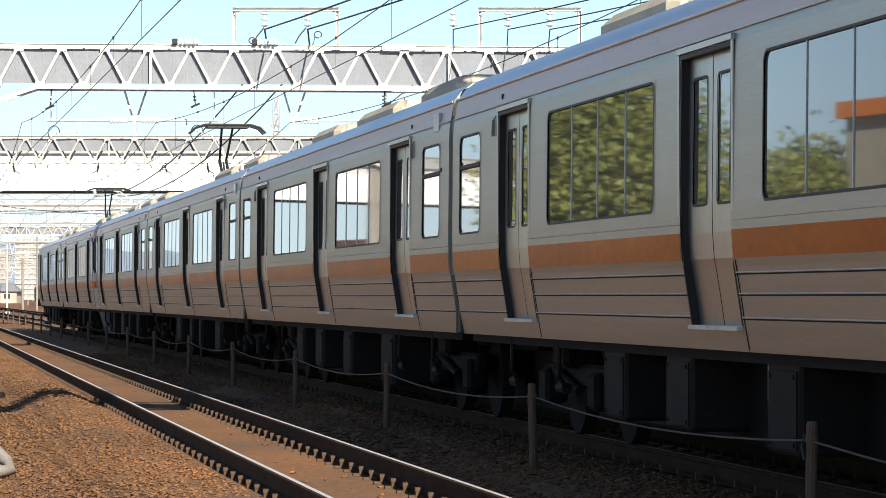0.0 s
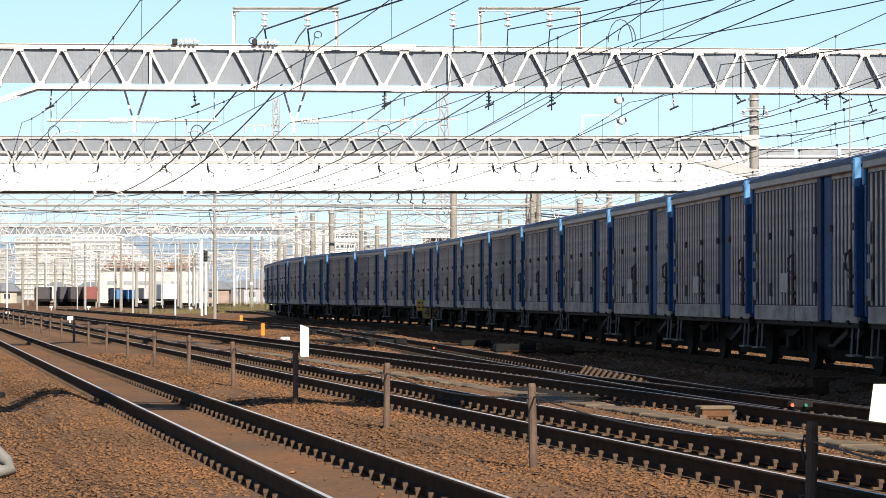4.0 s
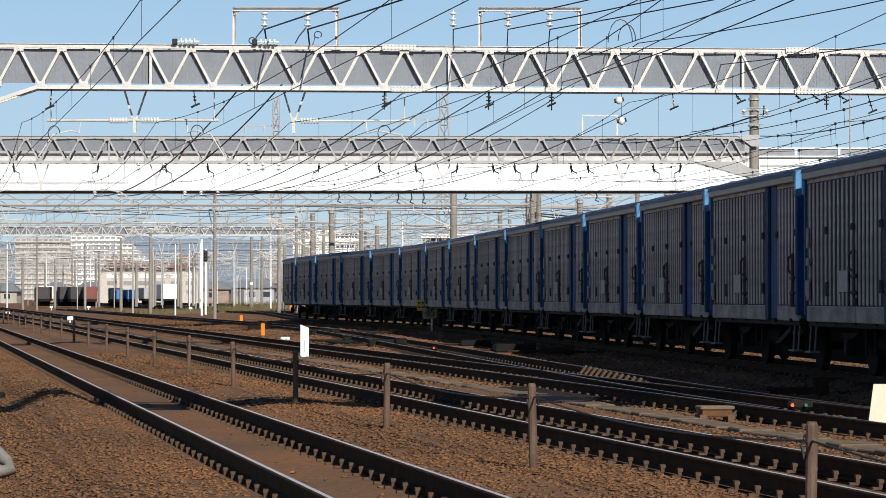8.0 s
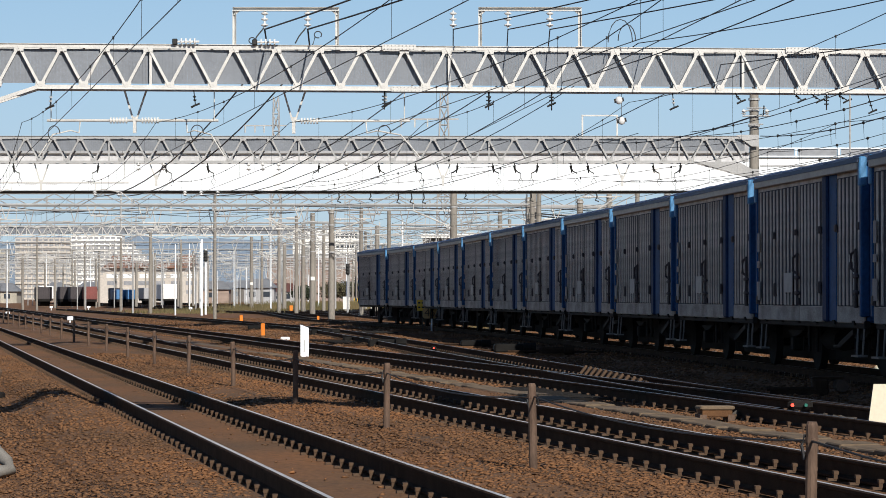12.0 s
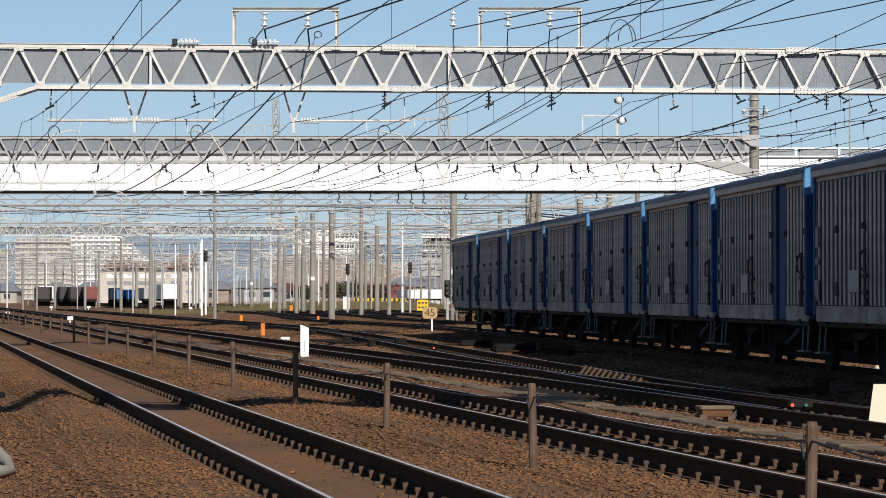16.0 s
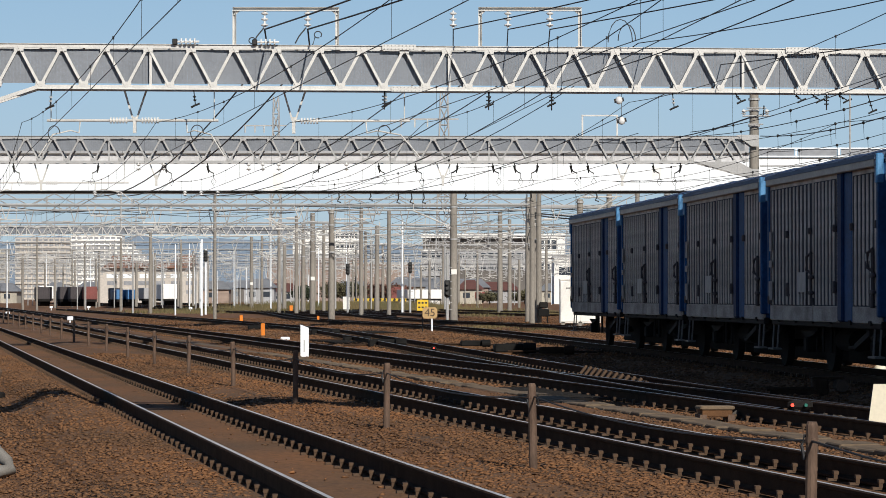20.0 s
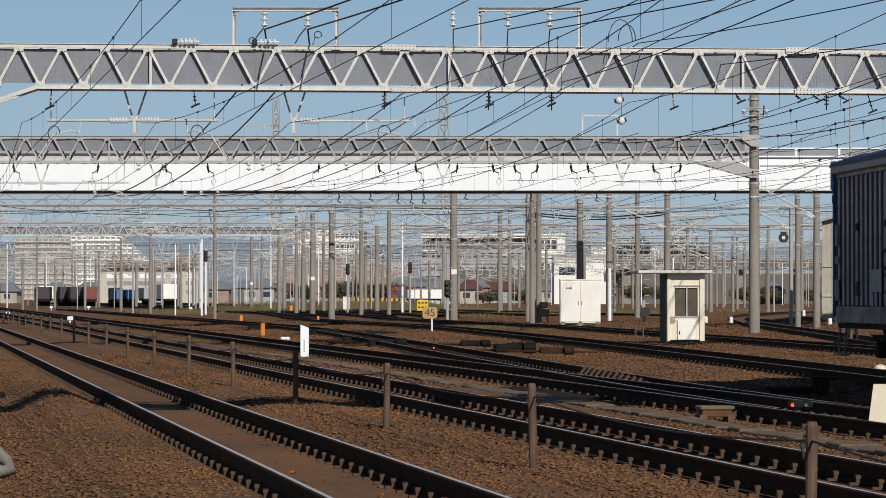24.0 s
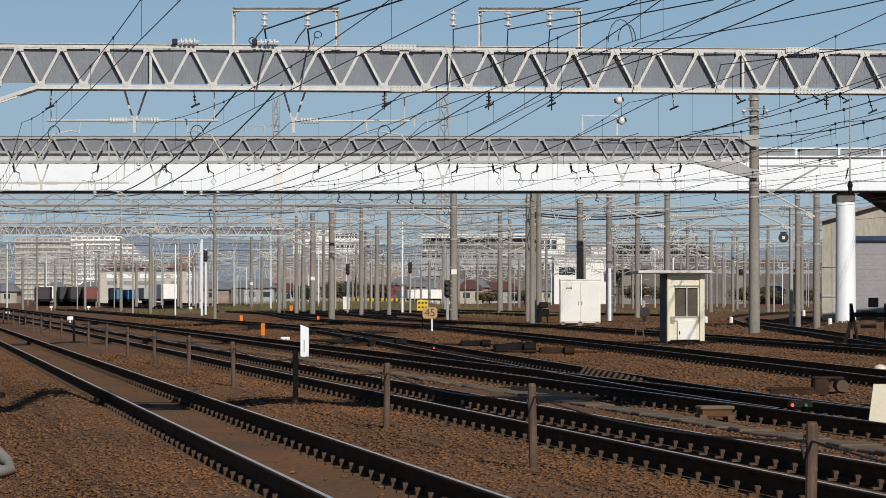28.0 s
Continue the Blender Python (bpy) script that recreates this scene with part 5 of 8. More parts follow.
make_hanger(-8.45, 84.0, 6.95, 6.1, (-2.4, 2.3))
make_hanger(-4.1, 84.2, 6.95, 6.1, (3.2,))
make_hanger(-16.5, 126.0, 6.8, 5.95, (-1.9, 3.6))
for x in (-11.77, 0.0, 7.36):
    make_hanger(x, 126.0, 6.8, 6.15, ())

# ---- footbridge ----
bridge = thing("footbridge", pose(0, 150.6, 0, 0, 0, 0), "long white-painted girder bridge over the yard", "bridge", kind="")
bm = bmesh.new()
block(bm, (-9.0, 0, 7.17), (76.0, 0.25, 1.42), bevel=0.03)
block(bm, (-9.0, 3.2, 7.17), (76.0, 0.25, 1.42), bevel=0.03)
part("girder", bm, "white", bridge)
# flange and deck underside near black: shade under the bridge as colour
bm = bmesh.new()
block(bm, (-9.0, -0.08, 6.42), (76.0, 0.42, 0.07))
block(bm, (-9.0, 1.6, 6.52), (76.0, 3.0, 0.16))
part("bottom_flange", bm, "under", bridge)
bm = bmesh.new()
for z in (8.16, 8.56):
    block(bm, (22.2, 0.1, z), (14.2, 0.07, 0.06))
part("handrail", bm, "white", bridge)
post_bm = bmesh.new()
block(post_bm, (0, 0.1, 8.22), (0.09, 0.09, 0.70))
post_me = bpy.data.meshes.new("rail_post")
post_bm.to_mesh(post_me)
post_bm.free()
post_me.materials.append(M["white"])
for i in range(7):
    shared("rail_post", post_me, bridge, Matrix.Translation((15.2 + i * 2.1, 0, 0)))
bm = bmesh.new()
block(bm, (22.2, 0.02, 7.965), (14.2, 0.21, 0.16))
part("kerb", bm, "white", bridge)
bm = bmesh.new()
block(bm, (22.2, 0.0, 8.075), (14.2, 0.30, 0.05))
part("kerb_cap", bm, "dark_span", bridge)
bm = bmesh.new()
for i in range(12):
    block(bm, (-45 + i * 6.3, -0.135, 7.17), (0.10, 0.03, 1.36))
part("web_stiffener", bm, "white", bridge)
for x, z, w, h in ((-8.05, 6.98, 0.50, 0.74), (10.45, 7.35, 0.42, 0.60), (-8.3, 6.52, 0.95, 0.10)):
    bm = bmesh.new()
    block(bm, (x, -0.13, z), (w, 0.012, h), bevel=0.004)
    part("repair_patch", bm, "patch", bridge, "faintly rust-stained repair plate")
bm = bmesh.new()
block(bm, (-16.0, 0.12, 8.07), (62.0, 0.06, 0.38))
part("kerb_panel", bm, "span_light", bridge, "light grey kerb panel above the girder")
bm = bmesh.new()
block(bm, (-16.0, 0.06, 8.285), (62.0, 0.22, 0.05))
part("parapet_rail", bm, "dark_span", bridge)
bm = bmesh.new()
block(bm, (-16.0, 0.16, 8.60), (62.0, 0.03, 0.56))
part("parapet_panel", bm, "wall_grey", bridge, "grey parapet panel")
bm = bmesh.new()
block(bm, (-16.0, 0.12, 8.90), (62.0, 0.08, 0.06))
part("top_rail", bm, "galv_far", bridge)
for i in range(30):
    bm = bmesh.new()
    block(bm, (-46.4 + i * 2.05, 0.12, 8.60), (0.10, 0.04, 0.56))
    part("parapet_post", bm, "galv_far", bridge)
for i in range(6):
    bm = bmesh.new()
    block(bm, (16.25 + i * 2.1, 0.14, 8.36), (1.9, 0.02, 0.34))
    part("rail_panel", bm, "far_pane", bridge)
pillar = thing("bridge_pillar", Matrix.Translation((19.72, 150.75, GROUND)), "white round bridge pillar with flaking paint", "pillar")
bm = bmesh.new()
lathe(bm, [(0.54, -0.1), (0.51, 0.1), (0.475, 6.0), (0.475, 6.15)], 24)
part("column", bm, "white", pillar, smooth=True)
bm = bmesh.new()
block(bm, (0, 0.75, 6.36), (0.92, 1.9, 0.46), bevel=0.05)
part("cap", bm, "dark_span", pillar, "dark concrete cap under the girder")

# ---- catenary poles of the yard ----
POLES_A = [(-21.02, 337.9, 8.1, 0.19), (-16.13, 312.9, 7.0, 0.2), (-10.23, 241.4, 8.1, 0.2), (-6.5, 179.7, 6.6, 0.18), (-8.95, 384.0, 8.6, 0.18),
           (-6.04, 281.6, 8.0, 0.21), (-6.54, 367.3, 7.3, 0.17), (-4.81, 444.6, 6.9, 0.16), (0.61, 176.0, 7.7, 0.21), (5.22, 281.6, 9.3, 0.23),
           (6.53, 301.7, 9.1, 0.19), (10.46, 422.4, 6.6, 0.19), (5.17, 187.7, 7.6, 0.15), (5.31, 179.7, 7.8, 0.16), (12.33, 367.3, 8.5, 0.17), (7.12, 160.0, 6.6, 0.18)]
POLES_B = [(9.18, 170.0, 7.2, 0.17), (24.64, 422.4, 7.8, 0.15), (23.67, 384.0, 8.6, 0.14), (12.07, 165.6, 7.2, 0.17), (26.1, 337.9, 8.4, 0.12),
           (26.24, 301.7, 8.2, 0.19), (38.44, 422.4, 8.9, 0.19), (33.65, 352.0, 8.3, 0.16), (41.38, 422.4, 8.9, 0.19), (49.34, 469.3, 9.7, 0.17),
           (17.0, 147.5, 6.4, 0.13), (17.6, 145.0, 6.4, 0.16), (-34.77, 367.3, 6.6, 0.17), (-29.97, 352.0, 8.0, 0.16), (-34.26, 422.4, 7.8, 0.15), (-40.08, 402.3, 6.0, 0.18)]
POLES_C = [(-57.81, 496.9, 7.9, 0.18), (-63.16, 528.0, 7.8, 0.19), (-50.71, 402.3, 6.6, 0.15), (-44.58, 337.9, 8.1, 0.12), (-48.05, 352.0, 6.4, 0.13),
           (-59.83, 422.4, 6.0, 0.15), (-47.59, 422.4, 7.0, 0.15), (-11.16, 422.4, 5.8, 0.15), (-3.36, 469.3, 6.4, 0.17), (-1.77, 402.3, 7.8, 0.15),
           (4.73, 422.4, 8.9, 0.15), (33.04, 241.4, 7.1, 0.13), (46.9, 367.3, 7.3, 0.13), (-15.27, 206.0, 8.6, 0.11)]
for x, y, h, r in POLES_A + POLES_B + POLES_C:
    pole = make_pole(x, y, h, r, bands=y < 260)
    if (x, y) in ((-21.02, 337.9), (-10.23, 241.4), (0.61, 176.0)):
        bm = bmesh.new()
        block(bm, (0.02, -r * 1.1 - 0.02, 2.95), (0.32, 0.03, 0.30), bevel=0.01)
        part("pole_plate", bm, "white_box", pole, "small white plate")


# ---- feeders ----
FEED = [((-4.89, 84.3, 8.62), (-17.0, 150.2, 6.2), (7.8, 34.3, 8.7)), ((-3.71, 84.3, 8.62), (-15.85, 150.2, 6.2), (9.3, 34.3, 8.7)),
        ((0.28, 84.3, 8.62), (-12.6, 150.2, 6.2), (15.2, 34.3, 8.6)), ((1.78, 84.3, 8.62), (-11.8, 150.2, 6.2), (17.2, 34.3, 8.6)),
        ((2.93, 84.3, 8.62), (-11.0, 150.2, 6.2), (19.4, 34.3, 8.6))]
for i, (mid, far, near) in enumerate(FEED):
    drop = Vector((mid[0], mid[1] + 1.6, 8.15))
    near = Vector(near) + (Vector(near) - Vector(mid)) * 0.095
    make_wire(sag(mid, near, 0.35, 10), 0.024 if i < 2 else 0.017, "thick dark feeder cable from gantry to gantry")
    make_wire([mid, drop] + sag(drop, far, 1.1, 12)[1:], 0.024 if i < 2 else 0.017, "thick dark feeder cable from gantry to bridge")
    make_insulator((far[0], far[1], 6.2), "dark feeder insulator under the bridge", length=0.25, n=2)
for x0, z0, x1, z1 in ((5.4, 8.3, 27.0, 8.2), (7.6, 7.7, 30.0, 7.6), (3.2, 7.2, 16.0, 8.0)):
    make_wire(sag((x0 - 11.0, 150.2, 6.3), (x0, 85.0, z0), 0.8, 10) + sag((x0, 85.0, z0), (x1 * 0.682 - x0 * 0.1, 30.5, z1), 0.6, 10)[1:], 0.014, "dark auxiliary cable strung along the yard")
for x, z in ((4.83, 6.68), (4.90, 6.12)):
    t = thing("warning_ball", Matrix.Translation((x, 84.4, z)), "round white ball with dark half on a wire", "marker ball")
    bm = bmesh.new()
    lathe(bm, [(0.02, -0.11), (0.08, -0.08), (0.11, 0.0), (0.08, 0.08), (0.02, 0.11)], 14)
    part("ball", bm, "porcelain", t, smooth=True)
    bm = bmesh.new()
    rod(bm, (-0.13, 0, -0.02), (0.13, 0, 0.03), 0.06, 10)
    part("clamp", bm, "black", t)
    bm = bmesh.new()
    rod(bm, (0, 0, 0.1), (0, 0.1, 6.95 - z), 0.008, 5)
    part("wire_stay", bm, "wire", t)


# frame on the second gantry, and the pole fittings of its end
t = thing("feeder_frame", Matrix.Translation((0, 126.2, 7.85)), "small grey steel frame on the second gantry", "frame")
for x in (5.72, 7.15):
    bm = bmesh.new()
    block(bm, (x, 0, 0.42), (0.07, 0.07, 0.86))
    part("upright", bm, "galv", t)
bm = bmesh.new()
block(bm, (6.43, 0, 0.87), (1.5, 0.07, 0.06))
part("crossbar", bm, "galv", t)
t = thing("pole_bracket", Matrix.Translation((12.78, 126.1, 0)), "steel cantilever bracket and fittings on a concrete pole", "bracket")
for z, a, b in ((6.65, 0.2, 3.4), (8.7, -0.5, 0.6)):
    bm = bmesh.new()
    rod(bm, (a, 0, z), (b, 0, z), 0.03)
    part("arm", bm, "galv_far", t)
bm = bmesh.new()
rod(bm, (0.2, 0, 5.3), (2.6, 0, 6.6), 0.035)
part("strut", bm, "galv_far", t)
for z, a, b, r in ((9.02, -0.34, 0.46, 0.022), (8.86, -0.46, -0.10, 0.03), (8.95, 0.34, 0.36, 0.03), (8.35, -0.28, 0.34, 0.03)):
    bm = bmesh.new()
    rod(bm, (a, -0.1, z), (b, -0.1, z + (0.12 if a < -0.4 else 0.0)), r)
    part("head_fitting", bm, "galv_far", t)
bm = bmesh.new()
rod(bm, (0.35, -0.1, 8.72), (0.37, -0.1, 9.12), 0.028)
part("head_pin", bm, "under", t)
bm = bmesh.new()
for z in (5.35, 8.32, 8.9):
    lathe(bm, [(0.225, z), (0.225, z + 0.07)], 14, (0, 0.25, 0))
part("pole_strap", bm, "galv", t)["kind"] = "stuff"
for x in (-0.45, 0.5, 3.2):
    bm = bmesh.new()
    lathe(bm, [(0.03, 0), (0.10, 0.05), (0.04, 0.10), (0.10, 0.15), (0.03, 0.22)], 10, (x, 0, 8.75 if x < 3 else 6.7))
    part("pin_insulator", bm, "porcelain", t)


# ---- distant pipe gantries with brackets: the web of steel over the yard ----
def make_yard_row(y, x0, x1, z, every, seed, double=True):
    rng = random.Random(seed)
    g = thing("pipe_gantry", Matrix.Translation((0, y, 0)), "pale steel pipe gantry with hanging brackets", "gantry", "pipe gantries of the yard")
    for dz in ((0.0, 0.75) if double else (0.0,)):
        bm = bmesh.new()
        rod(bm, (x0, 0, z + dz), (x1, 0, z + dz), 0.075 if dz == 0 else 0.05, 6)
        part("pipe", bm, "galv_far", g)
    if double:
        bm = bmesh.new()
        n = int((x1 - x0) / 1.5)
        for i in range(n):
            a = x0 + (x1 - x0) * i / n
            b = x0 + (x1 - x0) * (i + 1) / n
            rod(bm, (a, 0, z if i % 2 else z + 0.75), (b, 0, z + 0.75 if i % 2 else z), 0.03, 4)
        ob = part("lacing", bm, "galv_far", g)
        ob["kind"] = "stuff"
    thin = 0.75 if y < 300 else 0.85 if y < 410 else 1.0
    far = bmesh.new()
    x = x0 + 1.0
    while x < x1 - 1:
        bm = far if y > 300 else bmesh.new()
        s = rng.choice((-1, 1))
        low = 5.75 + rng.uniform(-0.1, 0.25)
        top = z + rng.uniform(0.0, 1.2)
        rod(bm, (x - 0.3, 0, z), (x, 0, low), 0.042 * thin, 5)
        rod(bm, (x + 0.3, 0, z), (x, 0, low), 0.042 * thin, 5)
        rod(bm, (x, 0, low + 0.05), (x + s * 2.0, 0, low + 0.05), 0.042 * thin, 5)
        rod(bm, (x + s * 0.25, 0, low + 0.05), (x + s * 0.7, 0, low + 0.05), 0.08, 6)
        rod(bm, (x + s * 1.5, 0, low), (x + s * 0.9, 0, 5.1), 0.026 * thin, 5)
        rod(bm, (x + s * 1.7, 0, top), (x + s * 1.7, 0, 5.1), 0.018, 4)
        rod(bm, (x - s * 0.2, 0, low - 0.7), (x + s * 1.9, 0, low + 0.05), 0.036 * thin, 5)
        tube(bm, [(x + s * 1.8, 0, low), (x + s * 1.2, 0, low - 0.35), (x + s * 0.5, 0, low - 0.45)], 0.026 * thin, 4)
        for k in range(3):
            block(bm, (x + s * 1.7, 0, top - 0.15 - 0.16 * k), (0.13, 0.13, 0.07))
        if y <= 300:
            part("bracket", bm, "galv_far" if rng.random() < 0.55 else "galv", g)
        x += every * rng.uniform(0.75, 1.25)
    if y > 300:
        part("bracket_web", far, "galv" if seed % 3 == 0 else "galv_far", g)["kind"] = "stuff"
    else:
        far.free()
    # cross-span wires slung along the gantry
    bm = bmesh.new()
    for k in range(1):
        n = max(2, int((x1 - x0) / 14))
        for i in range(n):
            p = x0 + (x1 - x0) * i / n
            q = x0 + (x1 - x0) * (i + 1) / n
            tube(bm, sag((p, 0.3, z - 0.35 * k), (q, 0.3, z - 0.35 * k + rng.uniform(-0.2, 0.2)), rng.uniform(0.1, 0.5), 6), 0.014 + y * 0.00002, 4)
    part("wire_web", bm, "wire", g)["kind"] = "stuff"
    for x in (x0, x1):
        bm = bmesh.new()
        rod(bm, (x, 0, GROUND - 0.1), (x, 0, z + 1.1), 0.17, 10, 0.14)
        part("mast", bm, "concrete", g)


for y, x0, x1, z, every, double in ((176.0, -26.0, 5.1, 6.55, 4.2, False), (176.5, 5.5, 31.0, 6.4, 4.5, False), (190.0, -33.0, 12.0, 6.9, 4.6, True), (207.0, -36.0, 6.0, 7.1, 4.3, True),
                                    (226.0, -38.0, -6.0, 6.7, 4.0, False), (228.0, -4.0, 39.0, 6.6, 4.4, True), (252.0, -12.0, 44.0, 6.8, 4.0, False), (284.0, -11.0, 30.0, 6.9, 4.2, True),
                                    (305.0, 14.0, 55.0, 6.7, 4.2, False), (318.0, -60.0, -8.0, 6.9, 4.0, False), (340.0, -20.0, 28.0, 7.0, 3.8, True), (372.0, -62.0, 0.0, 7.0, 3.8, False),
                                    (392.0, 2.0, 66.0, 7.2, 4.0, True), (425.0, -70.0, -12.0, 7.1, 3.8, True), (450.0, -14.0, 40.0, 7.4, 3.6, False), (480.0, -76.0, 60.0, 7.3, 4.0, False),
                                    (530.0, -90.0, 76.0, 7.6, 4.2, True), (590.0, -98.0, 84.0, 7.8, 4.5, False), (655.0, -112.0, -20.0, 8.0, 3.2, True), (660.0, -12.0, 70.0, 7.6, 3.6, True), (735.0, -120.0, 60.0, 8.4, 3.4, False), (830.0, -136.0, -24.0, 8.8, 3.2, True)):
    make_yard_row(y, x0, x1, z, every, int(y), double)

rng = random.Random(21)
for i in range(128):
    y = rng.uniform(250, 600) if i < 78 else rng.uniform(330, 640)
    x = rng.uniform(-0.155, -0.03) * y if i % 3 else rng.uniform(-0.03, 0.15) * y
    if i % 4:
        make_pole(x, y, rng.uniform(5.5, 9.0), rng.uniform(0.05, 0.085), "slim white-painted steel mast in the far yard" if i % 7 in (1, 3) else "slim grey steel mast in the far yard", False, "white" if i % 7 in (1, 3) else "galv_far")
    else:
        make_pole(x, y, rng.uniform(6.0, 8.8), rng.uniform(0.12, 0.17), "round grey concrete mast in the far yard", False)


def make_mast_signal(x, y, top, heads, white=False):
    s = thing("signal_mast", Matrix.Translation((x, y, GROUND)), "white signal mast with black lamp head" if white else "grey signal mast with black lamp head", "signal", "signals of the yard")
    bm = bmesh.new()
    rod(bm, (0, 0, -0.1), (0, 0, top), 0.09, 8)
    part("mast", bm, "white" if white else "galv_far", s)
    for z in heads:
        bm = bmesh.new()
        block(bm, (0, -0.14, z), (0.34, 0.16, 0.95), bevel=0.06)
        h = part("lamp_head", bm, "black", s)
        for k in (-0.28, 0.0, 0.28):
            bm = bmesh.new()
            rod(bm, (0, -0.22, z + k), (0, -0.40, z + k + 0.02), 0.10, 10)
            part("hood", bm, "black", h)
    bm = bmesh.new()
    for k in range(7):
        block(bm, (0.16, 0, 0.8 + k * 0.4), (0.22, 0.03, 0.03))
    part("rungs", bm, "galv_far", s)


for x, y, top, heads, w in ((-8.2, 265.0, 4.6, (3.9,), False), (-2.9, 272.0, 4.8, (4.1,), False), (0.25, 175.6, 3.9, (2.0,), False), 
                            (-19.6, 250.0, 6.2, (), True), (-20.2, 262.0, 5.6, (5.0,), True), (9.16, 169.3, 3.1, (), True), (9.9, 152.0, 1.35, (), False), (21.4, 210.0, 1.5, (), True)):
    make_mast_signal(x, y, top, heads, w)


# round-backed signal with a white square on a thin mast
t = thing("signal_mast", Matrix.Translation((18.55, 164.0, GROUND)), "slim grey signal mast with a dark round board", "signal", "signals of the yard")
bm = bmesh.new()
rod(bm, (0, 0, -0.1), (0, 0, 6.3), 0.10, 8)
part("mast", bm, "galv_far", t)
bm = bmesh.new()
rod(bm, (-0.42, -0.10, 4.68), (-0.42, -0.16, 4.68), 0.27, 14)
block(bm, (-0.42, -0.13, 4.95), (0.34, 0.05, 0.10), bevel=0.02)
board = part("round_board", bm, "black", t)
bm = bmesh.new()
block(bm, (-0.42, -0.17, 4.68), (0.17, 0.02, 0.17))
part("lit_face", bm, "porcelain", board)
bm = bmesh.new()
rod(bm, (-0.42, -0.08, 4.5), (0, 0, 4.5), 0.03, 6)
part("arm", bm, "galv_far", t)


def make_cantilever(x, y, z, reach, rise, material="galv"):
    """A raking tube and a level tube off a pole, with an insulator at the foot of each and a drop rod."""
    t = thing("cantilever_bracket", Matrix.Translation((x, y, 0)), "pale tubular cantilever bracket on a concrete pole", "bracket", "cantilever brackets")
    s = 1 if reach > 0 else -1
    bm = bmesh.new()
    rod(bm, (0, -0.08, z), (reach, -0.2, z + rise), 0.045, 7)
    part("rake_tube", bm, material, t)
    bm = bmesh.new()
    rod(bm, (0, -0.08, z + rise), (reach * 1.15, -0.2, z + rise + 0.05), 0.036, 7)
    part("level_tube", bm, material, t)
    for zz in (z, z + rise):
        bm = bmesh.new()
        for k in range(4):
            rod(bm, (s * (0.22 + 0.09 * k), -0.2, zz + (rise / abs(reach)) * (0.09 * k if zz == z else 0)), (s * (0.27 + 0.09 * k), -0.2, zz + (rise / abs(reach)) * (0.09 * k if zz == z else 0)), 0.085, 8)
        part("insulator", bm, "porcelain", t)
    bm = bmesh.new()
    tube(bm, [(reach * 0.9, -0.2, z + rise * 0.8), (reach * 0.75, -0.2, z + rise * 0.35), (reach * 1.1, -0.2, z + rise * 0.25)], 0.024, 5)
    rod(bm, (reach, -0.2, z + rise), (reach, -0.2, z + rise + 0.6), 0.02, 5)
    part("pull_off", bm, material, t)


for x, y, z, reach, rise in ((0.61, 176.0, 5.2, -2.3, 1.0), (7.12, 160.0, 5.2, 1.9, 1.25), (9.18, 170.0, 4.95, 2.0, 1.25), (12.07, 165.6, 4.6, 2.4, 1.0), (12.07, 165.6, 5.0, -2.2, 0.9), (5.22, 281.6, 5.0, 3.0, 1.2),
                             (12.33, 367.3, 5.2, 3.4, 1.3), (17.6, 145.0, 5.0, -2.4, 1.3), (6.53, 301.7, 5.2, -3.0, 1.2), (26.24, 301.7, 5.0, -3.2, 1.3), (24.64, 422.4, 5.2, 3.6, 1.4), (-6.5, 179.7, 5.0, 2.0, 0.8),
                             (-10.23, 241.4, 5.1, -2.4, 0.9), (-6.04, 281.6, 5.0, 2.8, 1.1), (-21.02, 337.9, 5.2, 3.0, 1.2), (-16.13, 312.9, 5.0, -2.8, 1.0), (18.55, 164.0, 4.9, -2.4, 1.2), (33.65, 352.0, 5.2, -3.4, 1.2)):
    make_cantilever(x, y, z, reach, rise)
for dz in (0.0, 0.14):
    make_wire(sag((5.31, 179.7, 6.05 + dz), (12.2, 166.0, 5.75 + dz), 0.28, 8), 0.035, "pair of sagging dark cables between poles")
# pole-top gear: spools and jumpers on the two poles beside each other
t = thing("pole_gear", Matrix.Translation((5.30, 179.6, 0)), "dark pole gear with white spool insulators", "pole fittings")
for k in range(5):
    bm = bmesh.new()
    lathe(bm, [(0.03, 0), (0.12, 0.05), (0.05, 0.10), (0.12, 0.15), (0.03, 0.2)], 10, (-0.22 + 0.09 * (k % 2), -0.2, 4.1 + k * 0.27))
    part("spool", bm, "porcelain", t)
    bm = bmesh.new()
    rod(bm, (-0.2 + 0.09 * (k % 2), -0.2, 4.2 + k * 0.27), (0, 0, 4.2 + k * 0.27), 0.025, 5)
    part("pin", bm, "under", t)
bm = bmesh.new()
rod(bm, (-0.3, -0.2, 4.0), (0, 0.05, 4.0), 0.03, 5)
tube(bm, [(-0.3, -0.2, 4.0), (-0.38, -0.2, 4.7), (-0.2, -0.2, 5.3), (-0.34, -0.2, 5.9), (-0.25, -0.2, 6.4)], 0.03, 6)
part("jumper", bm, "wire", t)


